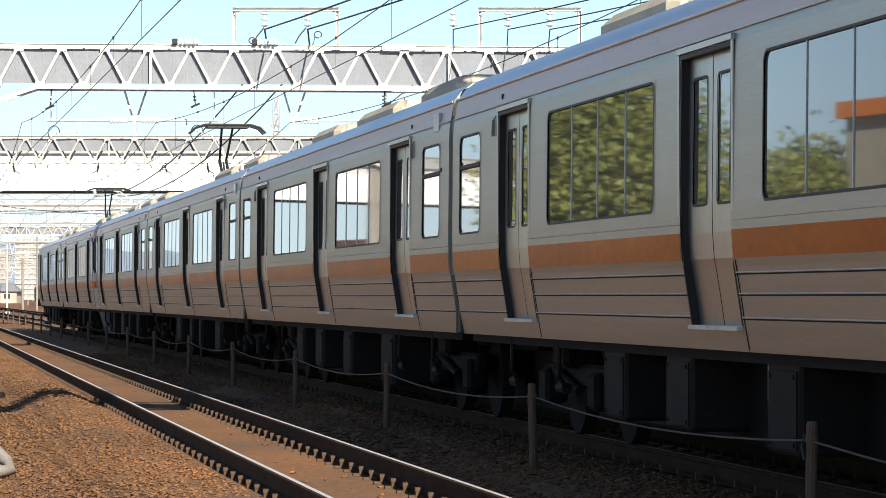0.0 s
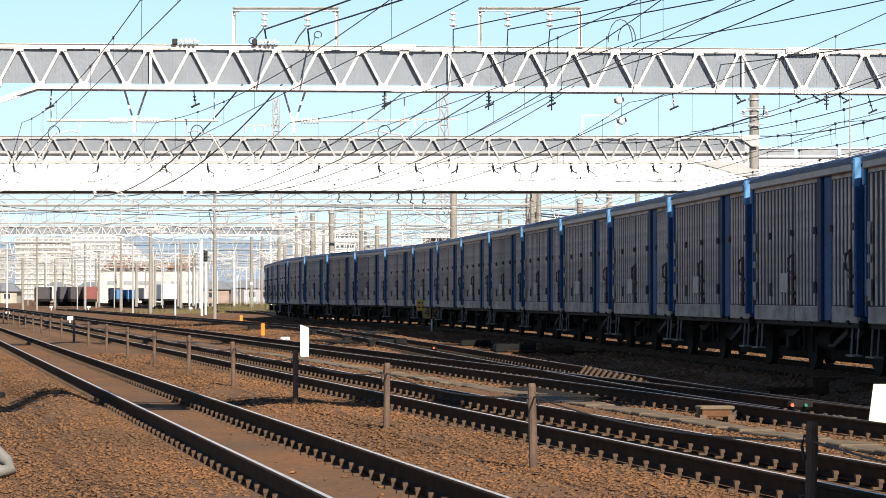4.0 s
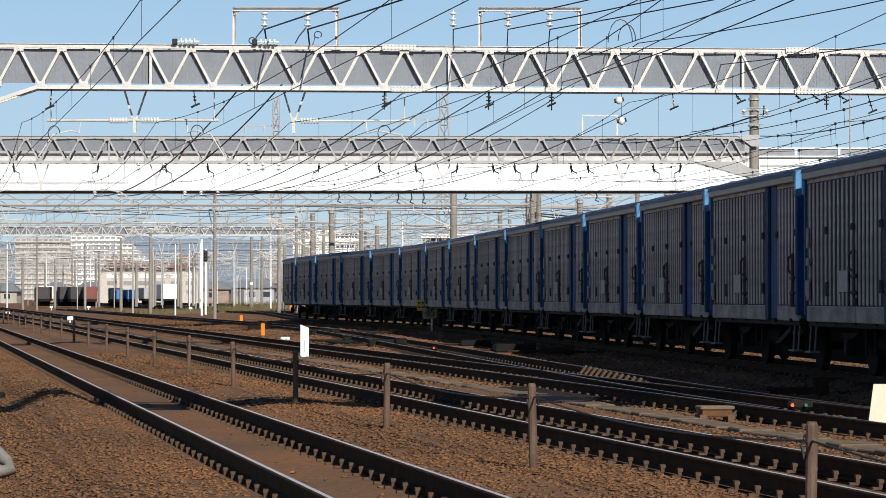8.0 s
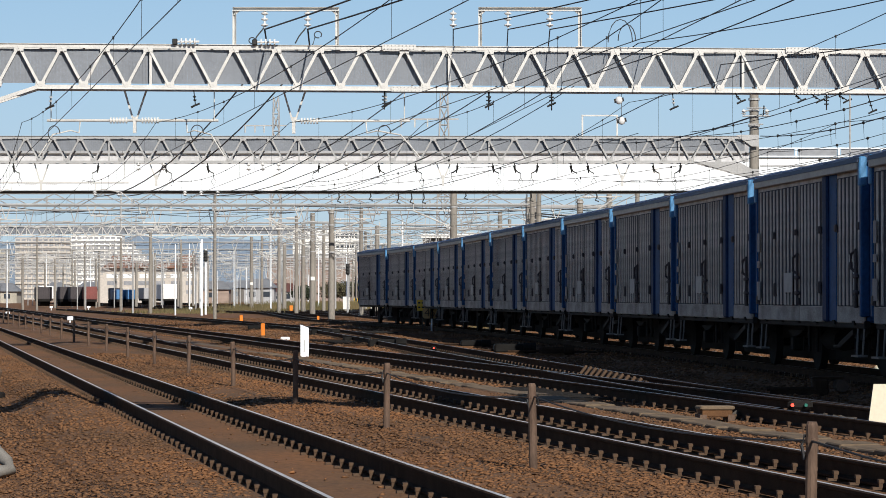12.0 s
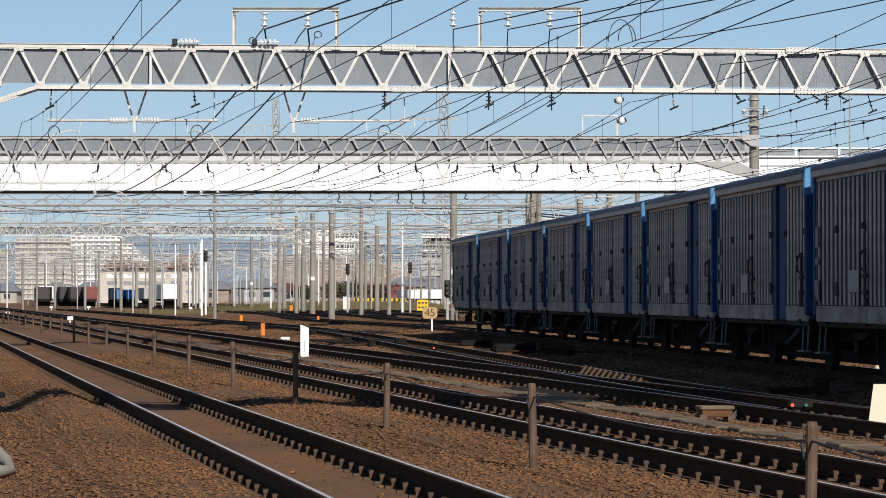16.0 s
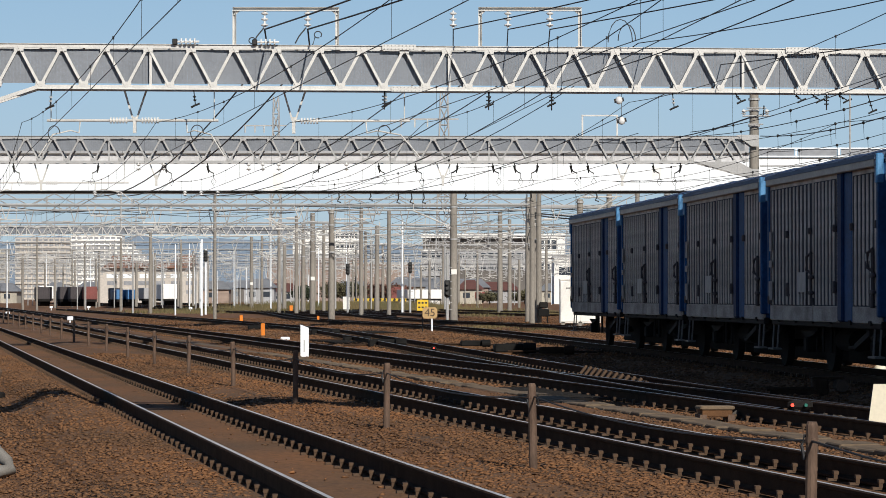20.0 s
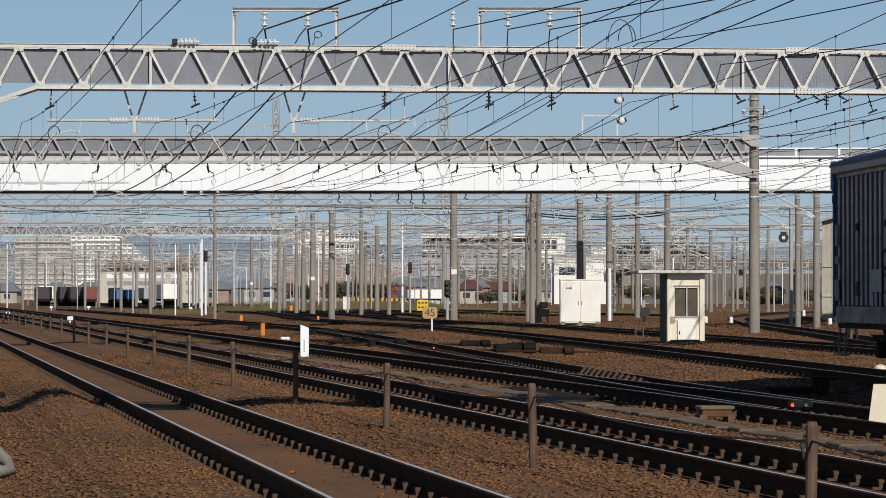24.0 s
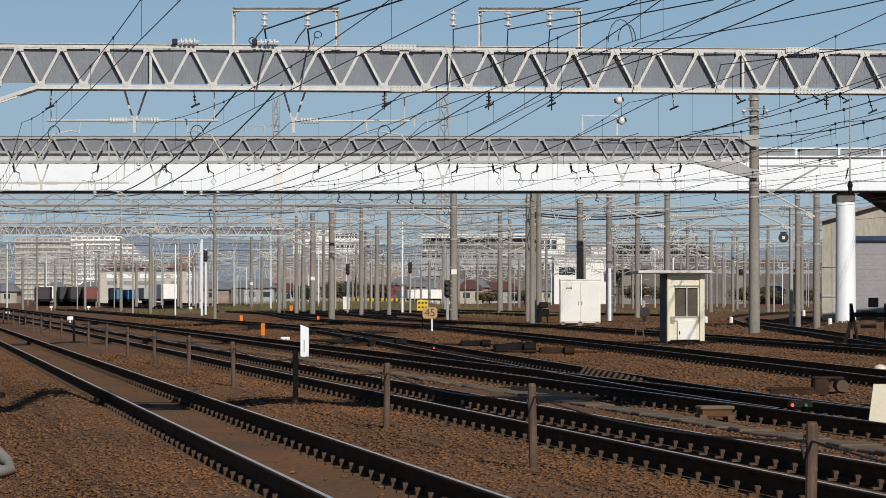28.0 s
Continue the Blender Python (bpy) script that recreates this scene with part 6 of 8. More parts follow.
# lattice transmission towers
def make_tower(x, y, h, w):
    t = thing("lattice_tower", Matrix.Translation((x, y, GROUND)), "distant grey lattice transmission tower", "tower", "transmission towers")
    bm = bmesh.new()
    levels = 12
    for sx in (-1, 1):
        for sy in (-1, 1):
            rod(bm, (sx * w, sy * w, 0), (sx * w * 0.35, sy * w * 0.35, h), 0.16, 5)
    for k in range(levels):
        a, b = k / levels, (k + 1) / levels
        wa, wb = w * (1 - 0.65 * a), w * (1 - 0.65 * b)
        for sy in (-1, 1):
            rod(bm, (-wa, sy * wa, a * h), (wb, sy * wb, b * h), 0.10, 4)
            rod(bm, (wa, sy * wa, a * h), (-wb, sy * wb, b * h), 0.10, 4)
            rod(bm, (-wa, sy * wa, a * h), (wa, sy * wa, a * h), 0.10, 4)
    part("lattice", bm, "galv_far", t)
    for z in (0.74, 0.86):
        bm = bmesh.new()
        beam(bm, (-w * 4.5, 0, z * h), (w * 1.5, 0, z * h), 0.25, 0.3)
        part("crossarm", bm, "galv_far", t)
        for a in (-w * 4.4, -w * 3, -w * 1.7):
            bm = bmesh.new()
            rod(bm, (a, 0, z * h - 1.6), (a, 0, z * h), 0.16, 5)
            part("insulator_string", bm, "galv", t)


make_tower(0.2, 600.0, 42.0, 1.9)
make_tower(-38.0, 700.0, 47.0, 1.6)


# ---- buildings round the yard ----
def make_building(x0, x1, y, h, wall, storeys, bays, label, depth=14.0, roof="roof_grey", balcony=False, name="building", sill=False):
    b = thing(name, Matrix.Translation(((x0 + x1) / 2, y, GROUND)), label, "building", "buildings beyond the yard")
    w = x1 - x0
    bm = bmesh.new()
    block(bm, (0, depth / 2, h / 2), (w, depth, h))
    part("wall", bm, wall, b)
    bm = bmesh.new()
    block(bm, (0, depth / 2, h + 0.25), (w + 0.5, depth + 0.5, 0.5))
    part("roof", bm, roof, b)
    sh = h / storeys
    bw = w / bays
    win = bmesh.new()
    block(win, (0, -0.03, 0), (bw * 0.62, 0.1, sh * 0.5))
    me = bpy.data.meshes.new("window")
    win.to_mesh(me)
    win.free()
    # beyond 400 m the pane colour has haze painted in
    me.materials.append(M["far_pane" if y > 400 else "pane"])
    for s in range(storeys):
        z = sh * (s + 0.55)
        for k in range(bays):
            shared("window", me, b, Matrix.Translation((-w / 2 + bw * (k + 0.5), 0, z)))
        if balcony:
            bm = bmesh.new()
            block(bm, (0, -0.7, sh * s + sh * 0.16), (w, 1.2, sh * 0.36))
            part("balcony", bm, wall, b)
    return b


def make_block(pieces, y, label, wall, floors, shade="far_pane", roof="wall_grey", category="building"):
    """A far building of several boxes, each with its own row of recessed windows per storey and a parapet."""
    b = thing("building", Matrix.Translation((pieces[0][0], y, GROUND)), label, category, "buildings beyond the yard")
    for x0, x1, h, bays, back in pieces:
        x0, x1 = x0 - pieces[0][0], x1 - pieces[0][0]
        bm = bmesh.new()
        block(bm, ((x0 + x1) / 2, back + 7, h / 2), (x1 - x0, 14, h))
        body = part("wall", bm, wall, b)
        bm = bmesh.new()
        block(bm, ((x0 + x1) / 2, back + 7, h + 0.2), (x1 - x0 + 0.3, 14.3, 0.4))
        part("parapet", bm, roof, body)
        if not bays:
            continue
        n = max(1, round(h / floors))
        bw, sh = (x1 - x0) / bays, h / n
        bm = bmesh.new()
        block(bm, (0, back - 0.02, 0), (bw * 0.74, 0.08, sh * 0.42))
        me = bpy.data.meshes.new("window")
        bm.to_mesh(me)
        bm.free()
        me.materials.append(M[shade])
        slab = bmesh.new()
        for s in range(n):
            for k in range(bays):
                shared("window", me, body, Matrix.Translation((x0 + bw * (k + 0.5), 0, sh * (s + 0.62))))
            block(slab, ((x0 + x1) / 2, back - 0.35, sh * (s + 0.12)), (x1 - x0, 0.6, sh * 0.2))
        part("balcony_slabs", slab, wall, body)
    return b


make_block([(-181.4, -156.6, 31.0, 9, 0), (-156.6, -151.0, 27.0, 2, 0.4), (-151.0, -148.3, 24.3, 1, 0.8), (-148.3, -145.6, 21.9, 1, 1.2), (-145.6, -143.4, 19.3, 1, 1.6)], 1500,
           "cream apartment block stepping down at one end", "wall_white", 2.4)
# shaded end of the cream block, darkened by its wall colour
make_block([(-208.5, -181.5, 30.0, 10, 0.3)], 1500, "shaded apartment block with stacked balconies, shade put in its beige", "wall_beige", 2.4)
make_block([(-240, -209, 24.0, 10, 0.0)], 1470, "pale apartment block beyond the yard", "wall_tan", 2.4)
make_block([(-58.6, -54.6, 25.6, 0, 0), (-54.6, -49.5, 27.4, 0, 16.0), (-49.5, -44.2, 27.6, 0, 0)], 1200, "plain white hospital-like block", "wall_white", 4.0)
make_block([(-44.0, -32.8, 26.6, 6, 0)], 1203, "white block with rows of dark windows", "wall_white", 3.6, "pane")
make_block([(-60, -28, 14.8, 0, 0), (-28, -10, 12.6, 0, 3)], 1050, "long low pinkish range beyond the yard", "wall_pink", 3.5)
make_block([(-34, -12, 10.2, 0, 0)], 960, "flat-roofed pinkish range beyond the yard", "wall_pink", 3.5, roof="roof_grey")
make_block([(28.3, 33.6, 19.3, 3, 0), (33.6, 36.1, 19.9, 0, -0.4)], 909, "white stair tower of the office block", "wall_white", 5.6, "pane", "wall_white")
ob = make_block([(-6.5, 28.2, 15.0, 16, 0)], 910, "long grey office block with dark window bands", "wall_grey", 3.4, "pane", "wall_white")
bm = bmesh.new()
block(bm, (21.3, -0.6, 19.5), (42.6, 2.0, 1.2))
part("roof_band", bm, "wall_white", ob)
# dark wall colour stands for the shade beneath the roof band
bm = bmesh.new()
block(bm, (18, 3.0, 16.7), (35.0, 5.0, 4.4))
part("top_storey", bm, "dark_span", ob, "set-back top storey, its shade put in a dark colour")
make_block([(3.0, 30.0, 8.8, 0, 0)], 850, "dark low range in front of the office block", "dark_span", 3.5)
wb = make_block([(22.4, 33.2, 9.3, 0, 0)], 620, "plain white workshop block behind the yard", "wall_white", 4.0)
bm = bmesh.new()
block(bm, (2.6, -0.03, 6.7), (3.3, 0.12, 1.6))
part("window", bm, "pane", wb)
make_block([(34.5, 108, 6.3, 0, 0)], 640, "dark low sheds under the viaduct", "dark_span", 3.5)
make_block([(43.3, 47.9, 16.0, 0, 0)], 900, "small white block on the skyline", "wall_white", 3.5)
make_block([(61, 64.6, 15.8, 3, 0)], 905, "small white house on the skyline", "wall_white", 5.0)
make_block([(76, 77.8, 15.6, 0, 0)], 915, "small white tank house on the skyline", "wall_white", 3.5)
# shop with two roof signs
shop = thing("shop_building", Matrix.Translation((-77, 700, GROUND)), "pale shop building with brown roof signs", "building", "buildings beyond the yard")
bm = bmesh.new()
block(bm, (10.5, 6, 4.1), (23, 12, 8.2))
part("wall", bm, "wall_beige", shop)
for x0, x1, z in ((0.0, 10.4, 8.2), (11.0, 21.6, 8.2)):
    bm = bmesh.new()
    a = [bm.verts.new(v) for v in ((x0 - 0.4, -1.4, z), (x1 + 0.4, -1.4, z), (x1 - 0.8, 3, z + 1.3), (x0 + 0.8, 3, z + 1.3))]
    b = [bm.verts.new(v) for v in ((x0 - 0.4, -1.4, z - 0.15), (x1 + 0.4, -1.4, z - 0.15), (x1 - 0.8, 3, z - 0.15), (x0 + 0.8, 3, z - 0.15))]
    bm.faces.new(a)
    bm.faces.new(b[::-1])
    for i in range(4):
        bm.faces.new((a[(i + 1) % 4], a[i], b[i], b[(i + 1) % 4]))
    part("canopy_roof", bm, "roof_brown", shop)
for x0, x1 in ((1.5, 5.8), (16.3, 20.6)):
    bm = bmesh.new()
    block(bm, ((x0 + x1) / 2, 2.0, 10.2), (x1 - x0, 0.6, 1.6))
    sign = part("roof_sign", bm, "roof_brown", shop, "brown sign box")
    if x0 < 5:
        for k in range(4):
            bm = bmesh.new()
            block(bm, (x0 + 0.9 + k * 0.75, 1.68, 10.2), (0.42, 0.06, 0.8))
            part("bar", bm, "white", sign)
for k in range(6):
    for z, mt in ((6.2, "white"), (4.6, "far_pane"), (2.6, "far_pane")):
        bm = bmesh.new()
        block(bm, (1.8 + k * 3.6, -0.04, z), (2.6 - 0.3 * ((k * 7 + int(z)) % 3), 0.12, 0.9))
        part("window", bm, mt, shop)


def make_house(x, y, w, h, wall, roof, seed):
    hs = thing("house", Matrix.Translation((x, y, GROUND)), {"roof_tile": "low house with a red tiled roof", "roof_grey": "low house with a grey tiled roof"}[roof], "house", "low houses beyond the yard")
    bm = bmesh.new()
    block(bm, (0, 4, h * 0.5), (w, 8, h))
    part("wall", bm, wall, hs)
    bm = bmesh.new()
    pts = [(-w / 2 - 0.6, -0.6), (w / 2 + 0.6, -0.6), (w / 2 + 0.6, 8.6), (-w / 2 - 0.6, 8.6)]
    lo = [bm.verts.new((a, b, h)) for a, b in pts]
    r0, r1 = bm.verts.new((-w / 2 + 1.5, 4, h + 2.0)), bm.verts.new((w / 2 - 1.5, 4, h + 2.0))
    for f in ((lo[0], lo[1], r1, r0), (lo[2], lo[3], r0, r1), (lo[1], lo[2], r1), (lo[3], lo[0], r0), (lo[3], lo[2], lo[1], lo[0])):
        bm.faces.new(f)
    part("roof", bm, roof, hs)
    for k in range(max(1, int(w / 3))):
        bm = bmesh.new()
        block(bm, (-w / 2 + 1.8 + k * 3.0, -0.03, h * 0.6), (1.4, 0.1, 1.1))
        part("window", bm, "pane", hs)


rng = random.Random(4)
for i in range(40):
    y = rng.uniform(640, 900)
    x = rng.uniform(-0.10, 0.15) * y if i % 3 else rng.uniform(-0.16, 0.0) * y
    make_house(x, y, rng.uniform(5, 10), rng.uniform(2.4, 4.2), rng.choice(("wall_tan", "wall_pink", "wall_pink", "wall_grey", "dark_span")), rng.choice(("roof_grey", "roof_grey", "roof_grey", "roof_grey", "roof_tile")), i)
make_house(5.6, 640, 5, 3.0, "wall_tan", "roof_tile", 98)
make_house(-0.6, 620, 7, 2.2, "wall_white", "roof_grey", 97)
make_house(68.0, 630, 3.6, 2.6, "maroon", "roof_grey", 96)

# warehouse with a roller shutter
wh = thing("warehouse", Matrix.Translation((20.45, 166.0, GROUND)) @ Matrix.Rotation(radians(-8.5), 4, "Z"), "stained tan clad warehouse with a grey roller shutter", "warehouse")
bm = bmesh.new()
fr = [bm.verts.new(p) for p in ((0, 0, 0), (11, 0, 0), (11, 0, 5.6), (5.5, 0, 7.1), (0, 0, 5.6))]
bk = [bm.verts.new((v.co.x, 30, v.co.z)) for v in fr]
bm.faces.new(fr)
bm.faces.new(bk[::-1])
for i in range(5):
    j = (i + 1) % 5
    bm.faces.new((fr[j], fr[i], bk[i], bk[j]))
part("wall", bm, "wall_tan", wh)
bm = bmesh.new()
for a, b in (((-0.3, -0.25, 5.58), (5.5, -0.25, 7.18)), ((11.3, -0.25, 5.58), (5.5, -0.25, 7.18))):
    beam(bm, a, b, 0.4, 0.14)
part("verge", bm, "wall_grey", wh)
for i in range(22):
    bm = bmesh.new()
    block(bm, (5.4, -0.06 - 0.004 * (i % 2), 0.1 + i * 0.2), (7.2, 0.06, 0.199), bevel=0.004)
    part("shutter_slat", bm, "shutter", wh, "mauve-grey roller shutter slat")
bm = bmesh.new()
block(bm, (5.4, -0.12, 4.66), (7.4, 0.2, 0.28), bevel=0.03)
part("shutter_box", bm, "wagon_roof", wh, "dark blue shutter box")
for x in (0.55, 1.35):
    bm = bmesh.new()
    block(bm, (x, -0.02, 2.8), (0.03, 0.05, 5.4))
    part("cladding_joint", bm, "wall_grey", wh)
bm = bmesh.new()
block(bm, (0.85, -0.03, 3.15), (1.7, 0.06, 0.04))
block(bm, (0.85, -0.03, 1.55), (1.7, 0.06, 0.04))
part("cladding_lap", bm, "wall_grey", wh)

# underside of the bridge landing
ld = thing("bridge_landing", Matrix.Translation((20.75, 150.9, 0)), "soffit of the bridge landing beside its pillar, shade put in its colour", "bridge landing")
# soffit colour is near black to give the shade below the landing
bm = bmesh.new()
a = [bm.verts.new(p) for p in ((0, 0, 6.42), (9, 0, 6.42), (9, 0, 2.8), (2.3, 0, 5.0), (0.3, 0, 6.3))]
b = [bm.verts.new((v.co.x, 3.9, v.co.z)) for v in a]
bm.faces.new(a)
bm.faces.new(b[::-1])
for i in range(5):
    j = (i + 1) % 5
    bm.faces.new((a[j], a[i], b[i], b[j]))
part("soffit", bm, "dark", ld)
bm = bmesh.new()
block(bm, (4.5, 0.2, 7.2), (9, 0.25, 1.42))
part("parapet", bm, "white", ld)
bm = bmesh.new()
block(bm, (5.2, 2.0, 1.0), (0.8, 0.8, 3.0))
block(bm, (7.5, 2.0, 1.4), (0.8, 0.8, 3.4))
part("leg", bm, "concrete", ld)

# viaduct on the skyline
vd = thing("viaduct", Matrix.Translation((0, 620, 0)), "long dark concrete viaduct beyond the yard", "viaduct")
bm = bmesh.new()
block(bm, (72, 0, 7.6), (76, 8, 1.7))
part("deck", bm, "dark_span", vd)
bm = bmesh.new()
block(bm, (72, -4.1, 8.5), (76, 0.2, 0.7))
part("parapet", bm, "dark_span", vd)
for i in range(7):
    bm = bmesh.new()
    block(bm, (37 + i * 11.5, 0, 3.2), (1.4, 4, 7.2))
    part("pier", bm, "concrete", vd)


# ---- wagons standing far off ----
def make_stabled(x, y, w, h, body, label, base=0.95):
    s = thing("stabled_wagon", Matrix.Translation((x, y, GROUND + 0.2)) @ Matrix.Rotation(radians(TURN), 4, "Z"), label, "goods wagon", "stabled wagons")
    bm = bmesh.new()
    h *= 0.82
    block(bm, (0, 6, base + h / 2), (w, 12, h), bevel=0.06)
    part("box", bm, body, s)
    bm = bmesh.new()
    block(bm, (0, 6, base - 0.15), (w * 0.9, 12.4, 0.3))
    part("frame", bm, "dark", s)
    for a in (1.5, 3.4, 8.6, 10.5):
        bm = bmesh.new()
        rod(bm, (-0.7, a, 0.43), (0.7, a, 0.43), 0.43, 14)
        part("wheelset", bm, "dark", s)
    for k in range(6):
        bm = bmesh.new()
        block(bm, (-w / 2 + w * (k + 0.5) / 6, -0.03, base + h / 2), (0.08, 0.07, h - 0.2))
        part("stanchion", bm, body, s)


for x, y, w, h, body, label in ((-46.9, 410, 1.7, 2.1, "maroon", "maroon goods wagon standing in the yard"), (-49.3, 415, 1.9, 2.1, "dark_wagon", "dark grimy wagon standing in the yard"),
                                (-51.6, 422, 1.9, 2.1, "dark_wagon", "dark grimy wagon standing in the yard"), (-55.6, 430, 2.0, 2.1, "dark_wagon", "dark grimy wagon standing in the yard"),
                                (-41.0, 405, 1.0, 1.6, "blue_box", "blue container on a flat wagon"), (-42.8, 408, 1.0, 1.6, "blue_box", "blue container on a flat wagon"),
                                (-41.5, 470, 2.6, 2.8, "wall_white", "white covered wagon standing in the yard"),
                                (-8.5, 560, 3.2, 2.6, "maroon", "maroon wagons standing beyond the masts"), 
                                (-3.0, 520, 6.0, 1.9, "wall_white", "white shed-like wagon in the far yard"),
                                (-44.3, 420, 1.2, 1.9, "dark_wagon", "dark grimy wagon standing in the yard"),
                                (-47.4, 500, 2.4, 2.2, "wall_grey", "grey covered wagon standing in the yard"), (-44.0, 505, 2.0, 2.3, "dark_wagon", "dark grimy wagon standing in the yard"),
                                (-67.0, 520, 2.4, 2.6, "wall_white", "white covered wagon standing in the yard"), (-63.5, 522, 2.4, 2.4, "wall_tan", "tan covered wagon standing in the yard"),
                                (8.0, 640, 2.6, 1.6, "maroon", "maroon goods wagon standing in the yard")):
    make_stabled(x, y, w, h, body, label)

# ---- hut, cabinets and markers between the tracks ----
hut = thing("watch_hut", Matrix.Translation((7.84, 99.3, GROUND - 0.04)) @ Matrix.Rotation(radians(5.5), 4, "Z") @ Matrix.Scale(1.01, 4), "cream watchman's hut with a flat roof and dark side", "hut")
for a, b, c, d, mt, nm in ((-0.56, 0, 1.15, 0.06, "cream", "corner_post"), (0.52, 0, 1.15, 0.12, "cream", "corner_post")):
    bm = bmesh.new()
    block(bm, (a, 0.03, c), (d + 0.04, 0.10, 2.3), bevel=0.01)
    part(nm, bm, mt, hut)
bm = bmesh.new()
block(bm, (0, 0.06, 0.50), (1.08, 0.06, 0.62))
block(bm, (0, 0.06, 2.08), (1.08, 0.06, 0.46))
block(bm, (-0.44, 0.06, 1.3), (0.16, 0.06, 1.2))
block(bm, (0.44, 0.06, 1.3), (0.12, 0.06, 1.2))
block(bm, (0, 0.06, 0.85), (1.08, 0.06, 0.16))
block(bm, (0.56, 0.65, 1.15), (0.06, 1.2, 2.3))
block(bm, (0, 1.25, 1.15), (1.1, 0.06, 2.3))
part("wall", bm, "cream", hut)
bm = bmesh.new()
block(bm, (-0.62, 0.62, 1.15), (0.05, 1.2, 2.3))
part("side_wall", bm, "booth_dark", hut, "dark side wall in bare boards")
win = bmesh.new()
block(win, (0.01, 0.10, 1.42), (0.72, 0.03, 0.98))
wn_part = part("window", win, "hut_glass", hut)
bm = bmesh.new()
block(bm, (0.03, 0.05, 1.42), (0.04, 0.05, 1.0))
block(bm, (0.02, 0.04, 0.92), (0.82, 0.08, 0.04))
block(bm, (0.02, 0.04, 1.92), (0.82, 0.08, 0.04))
part("window_frame", bm, "galv_far", wn_part)
bm = bmesh.new()
block(bm, (0.02, -0.02, 0.50), (0.60, 0.05, 0.62), bevel=0.01)
d = part("hatch", bm, "white_box", hut, "white lower hatch")
bm = bmesh.new()
block(bm, (-0.22, -0.06, 0.42), (0.03, 0.03, 0.10))
part("latch", bm, "black", d)
bm = bmesh.new()
block(bm, (-0.40, 0.5, 2.36), (2.40, 1.7, 0.10), bevel=0.02)
part("roof", bm, "galv", hut, "thin flat overhanging roof")
bm = bmesh.new()
block(bm, (0, 0.6, 0.05), (1.2, 1.3, 0.2))
part("plinth", bm, "dark", hut)

cb = thing("relay_cabinet", Matrix.Translation((6.69, 150.0, GROUND)) @ Matrix.Scale(1.12, 4), "white two-door equipment cabinet on short legs", "cabinet")
bm = bmesh.new()
block(bm, (0, 0.45, 1.16), (1.76, 0.9, 1.88), bevel=0.02)
part("body", bm, "white_box", cb)
for s in (-1, 1):
    bm = bmesh.new()
    block(bm, (s * 0.43, -0.012, 1.16), (0.83, 0.04, 1.76), bevel=0.01)
    d = part("door", bm, "white_box", cb)
    bm = bmesh.new()
    block(bm, (s * 0.07, -0.05, 1.1), (0.04, 0.05, 0.18))
    part("handle", bm, "galv_far", d)
bm = bmesh.new()
for k in range(3):
    block(bm, (-0.58 + k * 0.09, -0.037, 1.74), (0.055, 0.008, 0.07))
part("marking", bm, "black", cb, "small dark marks that cannot be read")
bm = bmesh.new()
block(bm, (0, 0.45, 2.115), (1.80, 0.98, 0.04), bevel=0.01)
part("lid", bm, "white_box", cb)
for x in (-0.75, 0.0, 0.75):
    bm = bmesh.new()
    block(bm, (x, 0.1, 0.12), (0.16, 0.2, 0.36))
    part("leg", bm, "concrete", cb)

mk = thing("kerb_marker", Matrix.Translation((-3.4, 75.4, GROUND)), "white slab marker post with a slanted top", "marker post")
bm = bmesh.new()
a = [bm.verts.new(p) for p in ((-0.09, 0, -0.05), (0.11, 0, -0.05), (0.11, 0, 0.78), (-0.09, 0, 0.86))]
b = [bm.verts.new((v.co.x, 0.12, v.co.z)) for v in a]
bm.faces.new(a)
bm.faces.new(b[::-1])
for i in range(4):
    bm.faces.new((a[(i + 1) % 4], a[i], b[i], b[(i + 1) % 4]))
part("slab", bm, "white", mk)
bm = bmesh.new()
block(bm, (0.0, -0.004, 0.34), (0.025, 0.008, 0.3))
part("marking", bm, "galv_far", mk)

for x, y, h, w in ((-7.06, 120.7, 0.50, 0.16), (-11.07, 168.9, 0.52, 0.18), (-7.29, 179.7, 0.42, 0.14), (-14.3, 290.0, 0.7, 0.3)):
    p = thing("marker_post", Matrix.Translation((x, y, GROUND)), "short orange marker post between tracks", "marker post", "orange marker posts")
    bm = bmesh.new()
    block(bm, (0, 0, h / 2 - 0.03), (w, 0.08, h + 0.06), bevel=0.02)
    part("board", bm, "orange_post", p)
for x, y, h in ((-20.46, 168.9, 0.45), (-34.14, 241.4, 0.35), (-5.62, 109.7, 0.10), (-42.0, 330.0, 0.5), (-38.0, 330.0, 0.5), (-24.6, 300.0, 0.5)):
    p = thing("ground_marker", Matrix.Translation((x, y, GROUND)), "small white ground marker beside a track", "marker", "white ground markers")
    bm = bmesh.new()
    block(bm, (0, 0, h - 0.1), (0.34, 0.08, 0.22), bevel=0.03)
    block(bm, (0, 0.02, h / 2 - 0.05), (0.08, 0.05, h))
    part("plate", bm, "white", p)
bx = thing("small_cabinet", Matrix.Translation((-8.83, 281.0, GROUND)), "small white lineside cabinet on a pedestal", "cabinet")
bm = bmesh.new()
block(bm, (0, 0, 0.95), (0.6, 0.4, 1.15), bevel=0.02)
part("case", bm, "white_box", bx)
bm = bmesh.new()
block(bm, (0, 0, 0.15), (0.3, 0.3, 0.5))
part("pedestal", bm, "concrete", bx)

